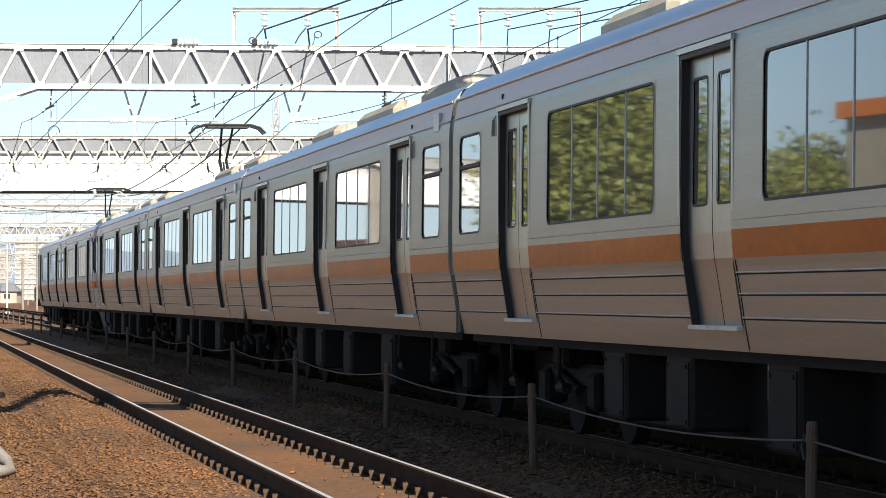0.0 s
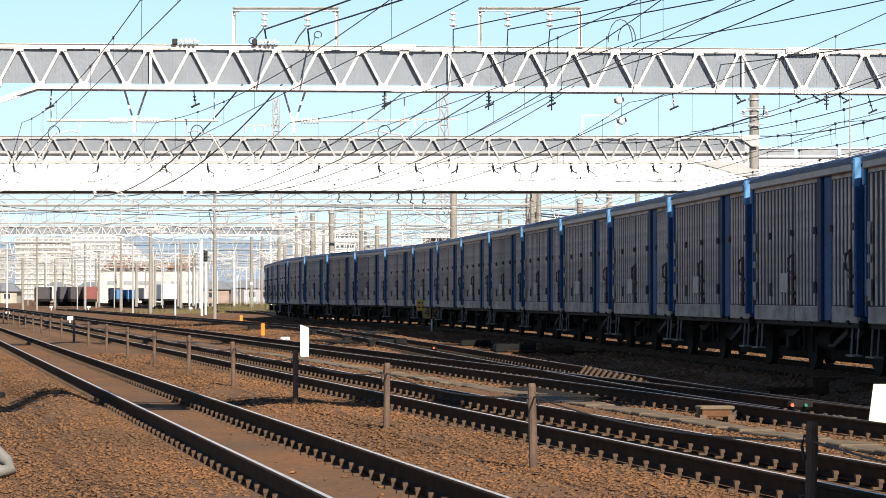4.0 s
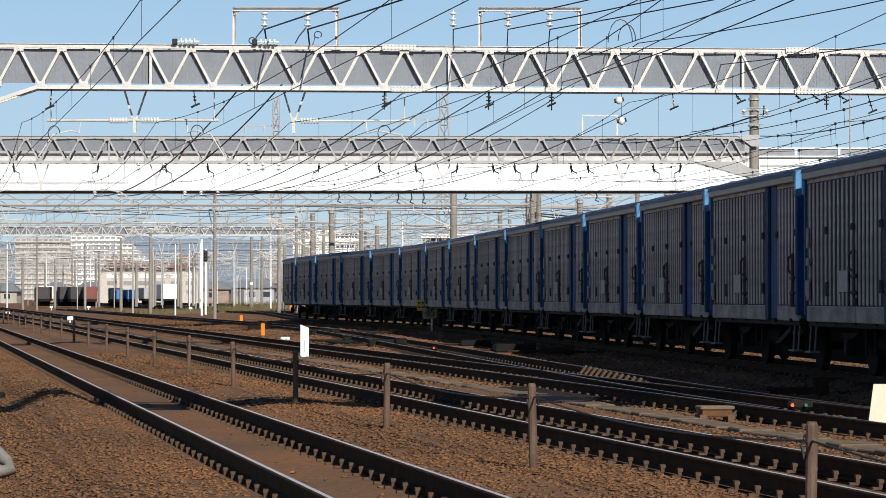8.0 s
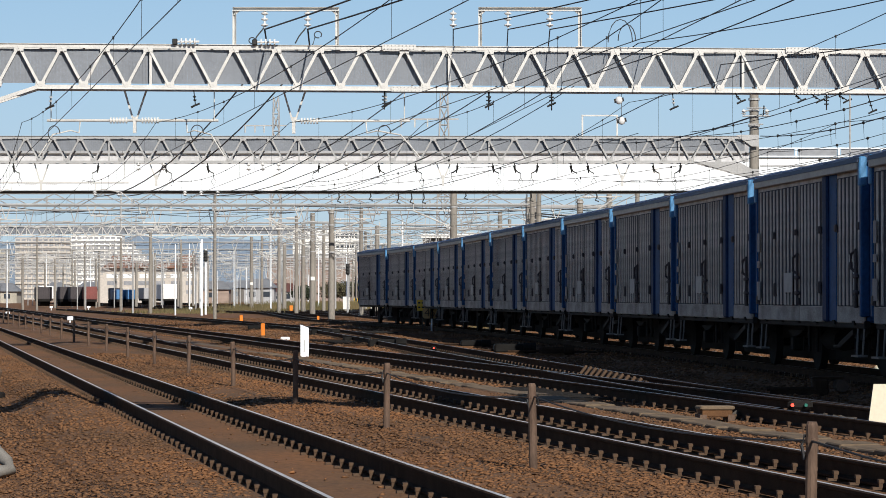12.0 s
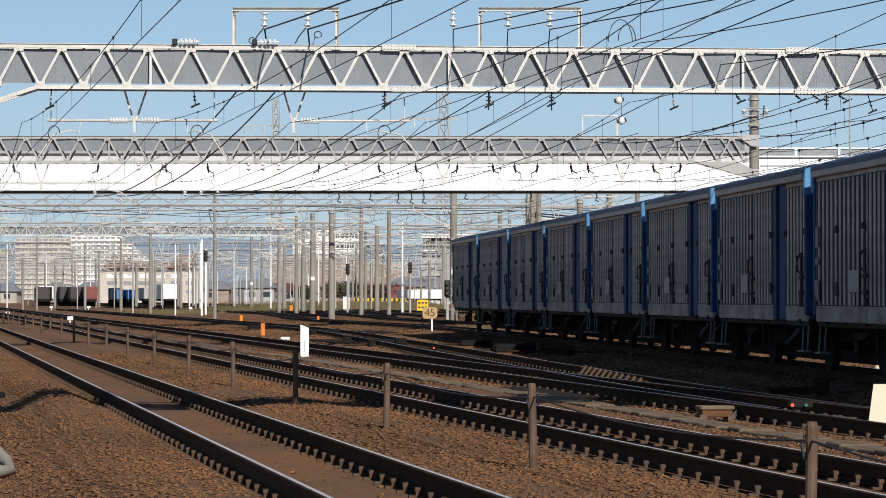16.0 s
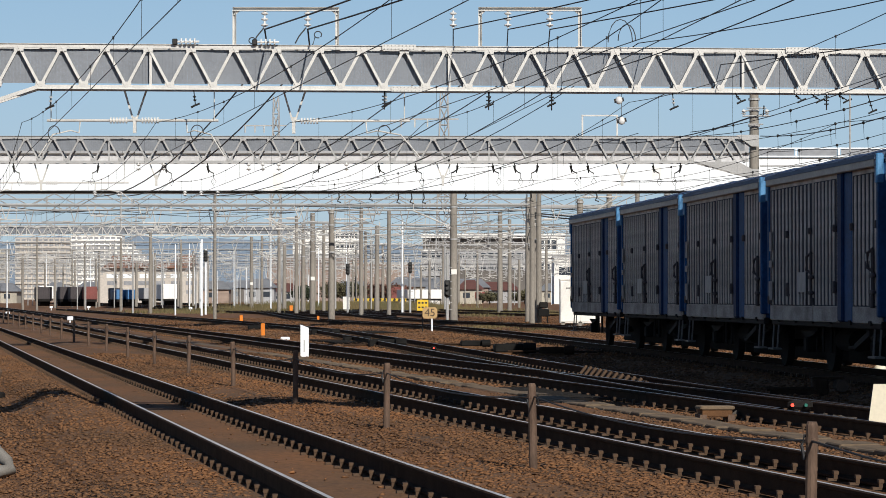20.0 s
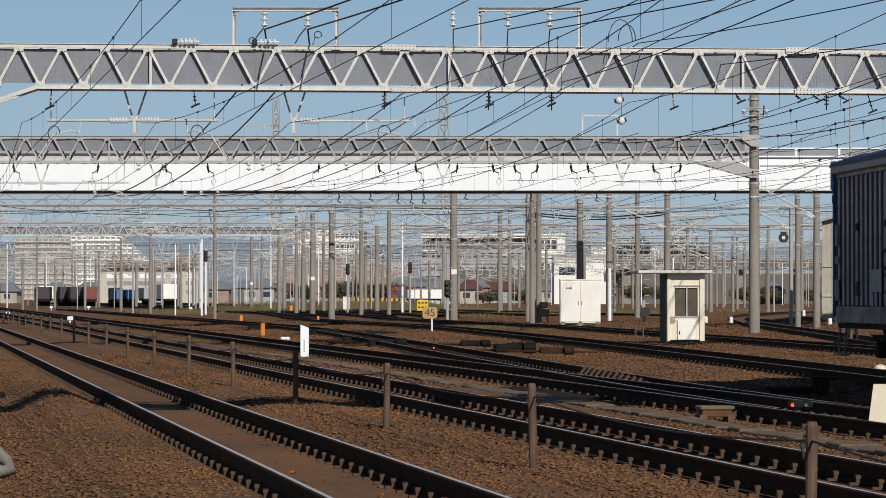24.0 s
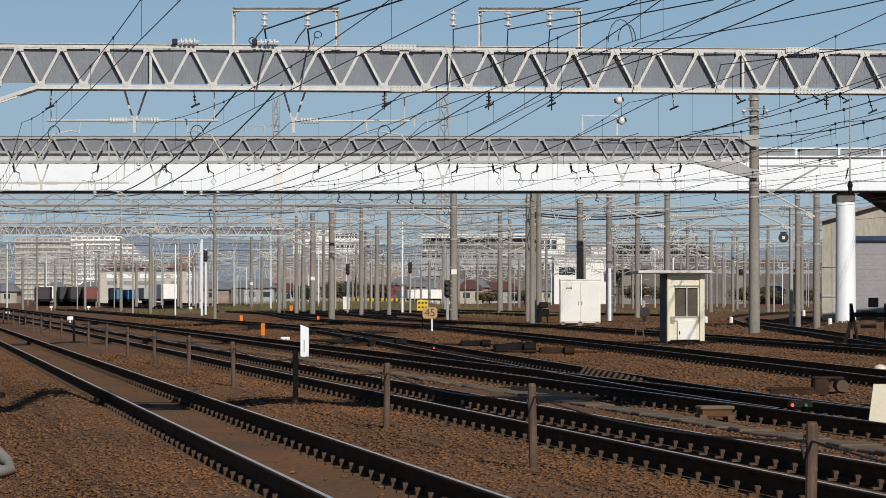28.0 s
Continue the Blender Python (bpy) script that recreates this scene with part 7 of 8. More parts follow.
tb = thing("track_transformer", Matrix.Translation((5.75, 176.0, GROUND)), "dark steel equipment case on a stand by the poles", "equipment case")
bm = bmesh.new()
block(bm, (0, 0, 0.62), (0.62, 0.5, 0.42), bevel=0.04)
part("case", bm, "under", tb)
bm = bmesh.new()
block(bm, (0, 0, 1.06), (0.50, 0.4, 0.34), bevel=0.05)
part("hood", bm, "tank_grey", tb)
for x in (-0.22, 0.22):
    bm = bmesh.new()
    block(bm, (x, 0, 0.18), (0.08, 0.4, 0.5))
    part("leg", bm, "under", tb)
bl = thing("round_lamp", Matrix.Translation((9.95, 151.6, GROUND)), "dark round lamp hood on a short post", "lamp")
bm = bmesh.new()
rod(bm, (0, -0.10, 0.78), (0, 0.10, 0.78), 0.24, 14)
part("hood", bm, "black", bl)
bm = bmesh.new()
rod(bm, (0, 0, -0.05), (0, 0, 0.6), 0.07, 8)
part("post", bm, "black", bl)
for x, y, h in ((11.4, 150.0, 0.5), (13.9, 190.0, 0.55), (16.1, 172.0, 0.42), (15.2, 178.0, 0.4), (18.9, 150.4, 0.5), (25.2, 215.0, 0.6)):
    p = thing("white_stake", Matrix.Translation((x, y, GROUND)), "short white stake with a rounded top", "marker", "white stakes")
    bm = bmesh.new()
    lathe(bm, [(0.11, -0.05), (0.11, h * 0.8), (0.09, h * 0.95), (0.03, h)], 10)
    part("stake", bm, "white_box", p)

# signs
sg = thing("yard_sign", Matrix.Translation((-0.86, 130.0, GROUND)), "yellow square sign with dark unreadable lettering", "sign")
bm = bmesh.new()
block(bm, (0, -0.04, 1.18), (0.48, 0.02, 0.46), bevel=0.004)
plate = part("plate", bm, "yellow", sg)
for k, z in enumerate((1.28, 1.09)):
    for j in range(3):
        bm = bmesh.new()
        block(bm, (-0.14 + j * 0.14, -0.052, z), (0.09, 0.006, 0.07))
        part("bar_mark", bm, "black", plate)
bm = bmesh.new()
rod(bm, (0, 0, -0.1), (0, 0, 1.4), 0.03)
part("post", bm, "black", sg)
sp = thing("speed_sign", Matrix.Translation((-0.55, 129.4, GROUND)), "ochre eight-sided speed sign with dark digits 45", "sign")
bm = bmesh.new()
outline = [(-0.31, -0.15), (-0.28, -0.19), (-0.22, -0.235), (0.22, -0.235), (0.28, -0.19), (0.31, -0.15), (0.31, 0.15), (0.22, 0.235), (-0.22, 0.235), (-0.31, 0.15)]
a = [bm.verts.new((x, -0.05, 0.86 + z)) for x, z in outline]
b = [bm.verts.new((x, -0.03, 0.86 + z)) for x, z in outline]
bm.faces.new(a)
bm.faces.new(b[::-1])
for i in range(10):
    bm.faces.new((a[(i + 1) % 10], a[i], b[i], b[(i + 1) % 10]))
plate = part("plate", bm, "ochre", sp)
fc = bpy.data.curves.new("digits", "FONT")
fc.body, fc.size, fc.extrude, fc.align_x, fc.align_y = "45", 0.46, 0.004, "CENTER", "CENTER"
fc.materials.append(M["bark"])
txt = new("digits", fc)
txt.parent = plate
txt.matrix_basis = pose(0, -0.056, 0.86, 90, 0, 0)
bm = bmesh.new()
rod(bm, (0.08, 0, -0.1), (0.08, 0, 0.7), 0.04)
part("post", bm, "white", sp)


# fence of posts and a slack cable between the first two tracks
fence = thing("post_fence", LINE.copy(), "row of rusty posts with a slack dark cable", "fence")
pb = bmesh.new()
lathe(pb, [(0.040, -0.35), (0.036, 0.0), (0.035, 0.70), (0.028, 0.72)], 10)
lathe(pb, [(0.040, 0.60), (0.040, 0.63)], 10)
pm = bpy.data.meshes.new("fence_post")
pb.to_mesh(pm)
pb.free()
pm.materials.append(M["post"])
FU = [25.05 + 7.95 * k for k in range(-2, 27)]
for i, u in enumerate(FU):
    shared("post", pm, fence, Matrix.Translation((5.12, u, -0.14)) @ Matrix.Rotation(0.02 * math.sin(i * 2.3), 4, "Y"))
for a, b in zip(FU, FU[1:]):
    bm = bmesh.new()
    tube(bm, sag((5.12, a, 0.47), (5.12, b, 0.47), 0.09, 8), 0.007, 5)
    part("cable", bm, "wire", fence)
    bm = bmesh.new()
    tube(bm, [(5.085, a, 0.36), (5.07, a, 0.44), (5.09, a + 0.02, 0.50), (5.155, a, 0.48), (5.16, a, 0.40)], 0.010, 5)
    part("cable_tie", bm, "wire", fence)


# point machines, rods and lamps on the ground
def make_point_machine(x, y, turn, material="under", size=1.0):
    p = thing("point_machine", pose(x, y, GROUND, 0, 0, turn), "dark cast point machine with rods by the rails", "point machine", "point machines")
    bm = bmesh.new()
    block(bm, (0, 0, 0.17 * size), (0.95 * size, 0.36 * size, 0.24 * size), bevel=0.04)
    part("case", bm, material, p)
    bm = bmesh.new()
    rod(bm, (0.3 * size, -0.22, 0.18 * size), (0.62 * size, -0.22, 0.18 * size), 0.14 * size, 12)
    part("motor", bm, material, p)
    bm = bmesh.new()
    rod(bm, (-1.2, 0.1, 0.12), (0, 0.1, 0.12), 0.025)
    rod(bm, (0, -0.08, 0.10), (1.3, -0.08, 0.10), 0.02)
    part("rods", bm, "rail_side", p)
    bm = bmesh.new()
    block(bm, (0, 0, 0.02), (1.25, 0.5, 0.08))
    part("base_timber", bm, "sleeper", p)


pm = thing("point_machine", pose(6.02, 48.3, GROUND), "brown rusty point machine with a round motor end", "point machine", "point machines")
bm = bmesh.new()
block(bm, (-0.10, 0.1, 0.14), (0.24, 0.4, 0.24), bevel=0.03)
part("case", bm, "rail_side", pm)
bm = bmesh.new()
rod(bm, (0.22, -0.22, 0.15), (0.22, 0.25, 0.15), 0.095, 16)
part("motor", bm, "post", pm)
bm = bmesh.new()
block(bm, (0.02, 0.1, 0.27), (0.5, 0.3, 0.04), bevel=0.015)
part("cover", bm, "rail_side", pm)
bm = bmesh.new()
rod(bm, (-0.95, -0.05, 0.10), (-0.2, -0.05, 0.10), 0.03)
block(bm, (-0.45, -0.1, 0.05), (0.9, 0.12, 0.08))
part("rods", bm, "rail_side", pm)
# little step stand by the hut
st = thing("step_stand", pose(6.32, 99.0, GROUND), "rusty little ladder-like stand beside the hut", "stand")
for x in (-0.12, 0.12):
    bm = bmesh.new()
    block(bm, (x, 0, 0.30), (0.04, 0.04, 0.64))
    part("upright", bm, "post", st)
for z in (0.25, 0.48):
    bm = bmesh.new()
    block(bm, (0, 0, z), (0.24, 0.03, 0.04))
    part("rung", bm, "post", st)
make_point_machine(-1.73, 90.8, 8, "under")
make_point_machine(1.82, 82.0, 6, "under")
make_point_machine(2.9, 80.5, 6, "rail_side", 0.8)
make_point_machine(-4.6, 118.0, 8, "under")
jb = thing("junction_box", pose(3.23, 36.6, -0.19, 0, 0, 9), "grey-brown flat junction box on legs", "junction box")
bm = bmesh.new()
block(bm, (0, 0, 0.17), (0.42, 0.30, 0.045), bevel=0.012)
part("lid", bm, "trough", jb)
bm = bmesh.new()
block(bm, (0, 0, 0.11), (0.37, 0.25, 0.10), bevel=0.01)
part("case", bm, "sleeper", jb)
for x in (-0.17, 0.17):
    bm = bmesh.new()
    block(bm, (x, 0, 0.03), (0.08, 0.26, 0.12))
    part("foot", bm, "post", jb)
for x, y, both in ((4.15, 36.6, True), (-0.23, 76.9, False)):
    s = thing("dwarf_signal", pose(x, y, -0.18, 0, 0, 0), "small ground lamp showing a red light", "ground signal", "ground lamps")
    bm = bmesh.new()
    block(bm, (0.1 if both else 0, 0.05, 0.19), (0.30 if both else 0.13, 0.10, 0.11), bevel=0.03)
    part("case", bm, "dark", s)
    bm = bmesh.new()
    rod(bm, (0.05, 0.05, -0.05), (0.05, 0.05, 0.14), 0.03, 8)
    part("stem", bm, "dark", s)
    bm = bmesh.new()
    rod(bm, (0, -0.04, 0.19), (0, -0.008, 0.19), 0.020, 12)
    part("red_lens", bm, "red", s, "lit red lens")
    if both:
        bm = bmesh.new()
        rod(bm, (0.16, -0.04, 0.19), (0.16, -0.008, 0.19), 0.020, 12)
        part("green_lens", bm, "green", s, "dark green lens")
sb = thing("slanted_board", pose(4.80, 33.4, GROUND, 0, 0, -4), "cream slanted marker board standing in ballast", "marker board")
bm = bmesh.new()
a = [bm.verts.new(p) for p in ((-0.21, 0, -0.02), (0.22, 0, -0.06), (0.30, 0, 0.60), (-0.13, 0, 0.60))]
b = [bm.verts.new((v.co.x, 0.05, v.co.z)) for v in a]
bm.faces.new(a)
bm.faces.new(b[::-1])
for i in range(4):
    bm.faces.new((a[(i + 1) % 4], a[i], b[i], b[(i + 1) % 4]))
part("board", bm, "cream", sb)
bm = bmesh.new()
block(bm, (0.10, -0.006, 0.24), (0.10, 0.01, 0.16), Matrix.Rotation(0.12, 4, "Y"))
part("mark", bm, "black", sb)
wc = thing("white_bollard", pose(8.95, 63.0, GROUND), "white domed cap beside the goods track", "marker")
bm = bmesh.new()
lathe(bm, [(0.12, 0.0), (0.16, 0.05), (0.11, 0.13), (0.04, 0.16)], 12)
part("dome", bm, "cream", wc, smooth=True)

# buffer stop at the end of a siding
bs = thing("buffer_stop", pose(13.3, 96.0, GROUND, 0, 0, 5), "dark steel buffer stop with raking struts", "buffer stop")
for x in (-0.55, 0.55):
    bm = bmesh.new()
    beam(bm, (x, -0.9, 0.0), (x, 0.1, 1.25), 0.07, 0.09)
    part("rake", bm, "dark", bs)
    bm = bmesh.new()
    block(bm, (x, 0.15, 0.68), (0.09, 0.09, 1.30))
    part("upright", bm, "post", bs)
bm = bmesh.new()
block(bm, (0, 0.0, 0.98), (1.24, 0.16, 0.14), bevel=0.03)
part("beam", bm, "dark", bs)
bm = bmesh.new()
block(bm, (0.12, 0.0, 1.36), (0.30, 0.16, 0.30), bevel=0.02)
part("lamp_box", bm, "black", bs)
bm = bmesh.new()
block(bm, (0.0, 0.14, 0.82), (0.5, 0.05, 0.52), bevel=0.02)
part("plate", bm, "post", bs, "rusty face plate")
bm = bmesh.new()
beam(bm, (-0.95, -0.6, 0.0), (-0.55, -0.1, 1.0), 0.07, 0.09)
part("side_rake", bm, "dark", bs)
for x, z in ((0.95, 0.5), (0.98, 0.3)):
    bm = bmesh.new()
    rod(bm, (x, -0.3, 0), (x, -0.3, z + 0.5), 0.06, 10)
    part("stake", bm, "white_box", bs)

# grey hose and its bracket beside the near track
hs = thing("lineside_hose", pose(-3.77, 26.2, GROUND + 0.05, 0, 0, 0), "grey bent hose lying on the ballast", "hose")
bm = bmesh.new()
tube(bm, [(-0.32, 0.3, 0.36), (-0.12, 0.15, 0.30), (-0.04, 0.08, 0.18), (0.06, 0.0, 0.10), (0.10, -0.05, 0.03), (0.02, -0.1, 0.02), (-0.2, -0.1, 0.03)], 0.055, 10)
part("hose", bm, "hose", hs, smooth=True)
bm = bmesh.new()
tube(bm, [(-0.30, 0.2, 0.22), (-0.14, 0.12, 0.18), (-0.08, 0.05, 0.08), (-0.1, -0.02, 0.02)], 0.03, 8)
part("inner_hose", bm, "black", hs, smooth=True)
lw = thing("lever_frame", pose(-6.66, 46.0, GROUND, 0, 0, 0), "dark lever bracket at the edge of the ballast", "lever")
bm = bmesh.new()
tube(bm, [(-0.15, 0, 0.0), (0.02, 0, 0.2), (0.05, 0, 0.42), (-0.10, 0, 0.68)], 0.03, 8)
part("lever", bm, "post", lw)
bm = bmesh.new()
block(bm, (-0.1, 0, 0.05), (0.4, 0.3, 0.14), bevel=0.02)
part("base", bm, "dark", lw)


# short fittings hanging from the bridge and the gantries
for x, d in ((-5.1, 0.45), (-3.55, 0.35), (-2.2, 0.5), (-1.55, 0.5), (-0.95, 0.5), (1.1, 0.3), (4.3, 0.4), (7.5, 0.4), (13.3, 0.35)):
    t = thing("cable_hanger", Matrix.Translation((x, 150.4, 6.40)), "short black cable hanger under the bridge", "hanger", "cable hangers")
    bm = bmesh.new()
    tube(bm, [(0, 0, 0), (0.03, 0, -d * 0.6), (-0.06, 0, -d), (0.12, 0, -d - 0.06)], 0.035, 6)
    part("hook", bm, "black", t)
for x, z0 in ((1.25, 6.9), (2.98, 6.9), (10.6, 6.95), (-1.6, 6.9)):
    t = thing("strain_insulator", Matrix.Translation((x, 84.1 + 0.085 * x, z0)), "dark hanging strain insulator below the gantry", "insulator", "strain insulators")
    bm = bmesh.new()
    rod(bm, (0, 0, 0), (0, 0, -0.5), 0.02, 6)
    for k in range(3):
        rod(bm, (0, 0, -0.12 - k * 0.1), (0, 0, -0.15 - k * 0.1), 0.07, 8)
    part("sheds", bm, "black", t)
for x, y, r in ((4.85, 84.1, 0.42), (5.0, 83.6, 0.3), (-10.6, 83.8, 0.20), (-6.7, 83.8, 0.22), (-1.6, 83.9, 0.22)):
    zc = 8.25 if x > 4 and x < 5.5 else 5.75
    make_wire([(x + r * math.cos(a) * 0.8, y, zc + r * math.sin(a) * (1.5 if zc > 7 else 1.0)) for a in (math.pi * i / 8 for i in range(9 if zc > 7 else 13))], 0.014, "curved jumper cable at a support of the line")


for x, z, r in ((-5.22, 8.30, 0.09), (-3.42, 8.46, 0.10)):
    make_wire([(x + r * math.cos(a), 84.1, z + r * 0.9 * math.sin(a)) for a in (math.pi * i / 8 - 0.8 for i in range(16))], 0.016, "small coiled tail of a feeder jumper")
make_wire([(-3.50, 84.15, 8.40), (-3.56, 84.15, 8.2), (-3.72, 84.15, 7.9)], 0.016, "dark jumper tail dropping from a feeder")
for x in (-4.95, -3.80):
    make_wire([(x + 0.05, 84.2, 8.66), (x - 0.14, 84.15, 8.42), (x - 0.24, 84.1, 8.22)], 0.02, "doubled feeder jumper below an insulator")


# splice plates with bolts, and strain insulators on the chords of the second gantry in view
def make_splice(x, z):
    t = thing("splice_plate", Matrix.Translation((x, 84.0 + 0.085 * x - 0.10, z)) @ Matrix.Rotation(math.atan(0.085), 4, "Z"), "bolted steel splice plate on a gantry chord", "splice plate", "splice plates")
    bm = bmesh.new()
    block(bm, (0, 0, 0), (0.92, 0.02, 0.15), bevel=0.004)
    part("plate", bm, "galv", t)
    bm = bmesh.new()
    rod(bm, (0, -0.03, 0), (0, 0.0, 0), 0.018, 6)
    bolt = part("bolt", bm, "galv_far", t)
    bolt.matrix_basis = Matrix.Translation((-0.4, 0, 0.045))
    for k in range(1, 18):
        shared("bolt", bolt.data, t, Matrix.Translation((-0.4 + 0.1 * (k % 9), 0, 0.045 if k < 9 else -0.045)))


for x in (-1.2, 9.9):
    make_splice(x, 8.09)
    make_splice(x + 0.25, 6.95)
for x in (-6.9, -4.75):
    t = thing("chord_insulator", Matrix.Translation((x, 83.85 + 0.085 * x, 8.20)), "white ribbed insulator lying on the gantry chord", "insulator", "chord insulators")
    bm = bmesh.new()
    for k in range(4):
        rod(bm, (-0.2 + k * 0.12, 0, 0), (-0.16 + k * 0.12, 0, 0), 0.09, 10)
    rod(bm, (-0.3, 0, 0), (0.3, 0, 0), 0.03, 6)
    part("sheds", bm, "porcelain", t)
    bm = bmesh.new()
    block(bm, (-0.36, 0, 0.0), (0.14, 0.12, 0.16), bevel=0.02)
    part("clamp", bm, "black", t)
# dropped rod with an insulator, and a round line signal
t = thing("drop_rod", Matrix.Translation((11.24, 84.95, 4.1)), "thin grey rod hanging from the gantry with an insulator", "rod")
bm = bmesh.new()
rod(bm, (0, 0, 0.1), (0, 0, 2.85), 0.025, 6)
part("rod", bm, "galv_far", t)
bm = bmesh.new()
lathe(bm, [(0.02, 0), (0.05, 0.06), (0.05, 0.18), (0.08, 0.26), (0.06, 0.34), (0.02, 0.4)], 10, (0, 0, 0.0))
part("insulator", bm, "under", t)
bm = bmesh.new()
rod(bm, (-0.12, 0, 0.45), (-0.05, 0, 0.75), 0.02, 6)
part("side_clamp", bm, "under", t)

# dark lumps of slag heaped beside the third track
rng = random.Random(31)
bm = bmesh.new()
for k in range(60):
    f = rng.random()
    size = rng.uniform(0.03, 0.085)
    c = Vector((3.45 + 1.45 * f + rng.gauss(0, 0.05), 37.6 - 2.2 * f + rng.gauss(0, 0.25), -0.20 + size * 0.6))
    lump = bmesh.ops.create_icosphere(bm, subdivisions=1, radius=size)["verts"]
    for v in lump:
        v.co = c + Vector((v.co.x * rng.uniform(0.7, 1.3), v.co.y * rng.uniform(0.7, 1.3), v.co.z * rng.uniform(0.6, 1.4)))
tagged(part("slag_heap", bm, "slag"), "dark grey slag lumps heaped beside a track", "slag", kind="stuff")
# loose cables lying on the earth beyond the hut
for label, pts, r in (("dark hose lying on the earth beyond the hut", ((10.35, 171), (9.4, 150), (9.15, 137), (9.5, 130)), 0.07), ("dark hose looped beside the siding", ((9.3, 128), (10.2, 122), (10.9, 124), (11.6, 131)), 0.05)):
    bm = bmesh.new()
    path = [Vector((x, y, GROUND + r + 0.03)) for x, y in pts]
    tube(bm, [a.lerp(b, k / 4) for a, b in zip(path, path[1:]) for k in range(4)] + [path[-1]], r, 8)
    tagged(part("ground_cable", bm, "dark", smooth=True), label, "cable")

# check rail with leaning chocks beside the turnout
t = thing("check_rail", pose(2.8, 52.0, -0.02, 0, 0, 3.0), "rusty check rail with leaning chocks beside the turnout", "check rail")
bm = bmesh.new()
block(bm, (0.09, 0, -0.06), (0.06, 9.4, 0.16), bevel=0.012)
block(bm, (-0.02, 0, -0.16), (0.34, 9.4, 0.08), bevel=0.012)
part("rail_bar", bm, "rail_side", t)
bm = bmesh.new()
block(bm, (0, 0, 0), (0.05, 0.10, 0.20), bevel=0.012)
chock = part("chock", bm, "clip", t)
chock.matrix_basis = pose(-0.02, -4.4, -0.02, 0, 38, 0)
for k in range(1, 11):
    shared("chock", chock.data, t, pose(-0.02, -4.4 + k * 0.86, -0.02, 0, 38, 0))


# turnout timbers
def lane(v, y):
    return v / math.cos(radians(TURN)) - y * math.tan(radians(TURN))


for v, y, n in ((10.7, 44, 9), (12.2, 72, 10), (14.8, 98, 10), (18.0, 124, 9)):
    t = thing("turnout_timbers", Matrix.Translation((lane(v, y), y, -0.16)) @ Matrix.Rotation(radians(TURN), 4, "Z"), "oily black turnout timbers under the crossing", "timbers")
    bm = bmesh.new()
    block(bm, (0, 0, 0), (3.0, 0.22, 0.05), bevel=0.01)
    tim = part("timber", bm, "dark", t)
    for k in range(1, n):
        shared("timber", tim.data, t, Matrix.Translation((0, k * 0.62, 0)))
for x, y, turn in ((-2.9, 101.0, 8), (0.9, 92.5, 6), (-8.5, 140.0, 9)):
    make_point_machine(x, y, turn, "under", 0.8)


# dark pull-off hooks under the second gantry
for i, px in enumerate((-14.11, -11.38, -9.65, -5.07, -2.64, -1.13, 0.60, 2.03, 2.92, 3.88, 5.23, 5.92, 9.74, -17.6, 8.6)):
    s = 1 if i % 3 else -1
    t = thing("pull_off_hook", Matrix.Translation((px, 126.0, 6.78)), "dark pull-off hook with a pointed insulator under the gantry", "hook", "pull-off hooks")
    bm = bmesh.new()
    tube(bm, [(0, 0, 0.04), (0.02 * s, 0, -0.22), (0.10 * s, 0, -0.36), (0.26 * s, 0, -0.44)], 0.026, 6)
    part("hook", bm, "black", t)
    bm = bmesh.new()
    rod(bm, (0.0, 0, -0.12), (0.05 * s, 0, -0.42), 0.055, 8, 0.02)
    part("insulator", bm, "under", t)
    bm = bmesh.new()
    tube(bm, [(0.26 * s, 0, -0.44), (0.26 * s, 0, -0.62), (0.16 * s, 0, -0.78), (0.26 * s, 0, -0.94), (0.36 * s, 0, -0.78), (0.26 * s, 0, -0.62)], 0.010, 4)
    part("loop_wire", bm, "wire", t)
# feeder spools under the same gantry
for px in (-12.46, -11.43, -7.95, -7.37, -6.72, -3.95):
    make_insulator((px, 125.9, 6.42), "white ribbed spool insulator under the second gantry", n=2, length=0.36)
# dark suspension fittings under the first gantry, over the goods side
for px, d, lean in ((866, 0.55, 0.0), (977, 0.5, 0.0), (1193, 0.6, 0.05), (1304, 0.35, 0.2), (1410, 0.3, 0.25), (1440, 0.3, 0.3), (1486, 0.3, 0.35), (1545, 0.7, 0.15), (98, 0.7, -0.05), (345, 0.6, 0.05), (683, 0.55, 0.0)):
    x = (px - 784) / 64.85
    t = thing("suspension_clamp", Matrix.Translation((x, 84.05 + 0.085 * x, 6.93)), "dark suspension clamp hanging below the gantry chord", "clamp", "suspension clamps")
    bm = bmesh.new()
    d *= 0.72
    rod(bm, (0, 0, 0.0), (lean, 0, -d), 0.015, 6)
    part("rod", bm, "under", t)
    for f in (0.45, 0.66):
        bm = bmesh.new()
        rod(bm, (lean * f, 0, -d * f), (lean * f, 0, -d * f - 0.04), 0.05, 8, 0.03)
        part("shed", bm, "porcelain" if px in (98, 683, 1193) else "black", t)
    bm = bmesh.new()
    tube(bm, [(lean - 0.12, 0, -d - 0.07), (lean - 0.03, 0, -d - 0.02), (lean + 0.12, 0, -d + 0.04)], 0.03, 6)
    part("clamp", bm, "black", t)


def seen_at(px, row, y):
    """Place at depth y whose direction from the eye is given on a sheet 1568 wide."""
    return Vector(((px - 784) * y / 5447, y, 1.3 + (525 - row) * y / 5447))


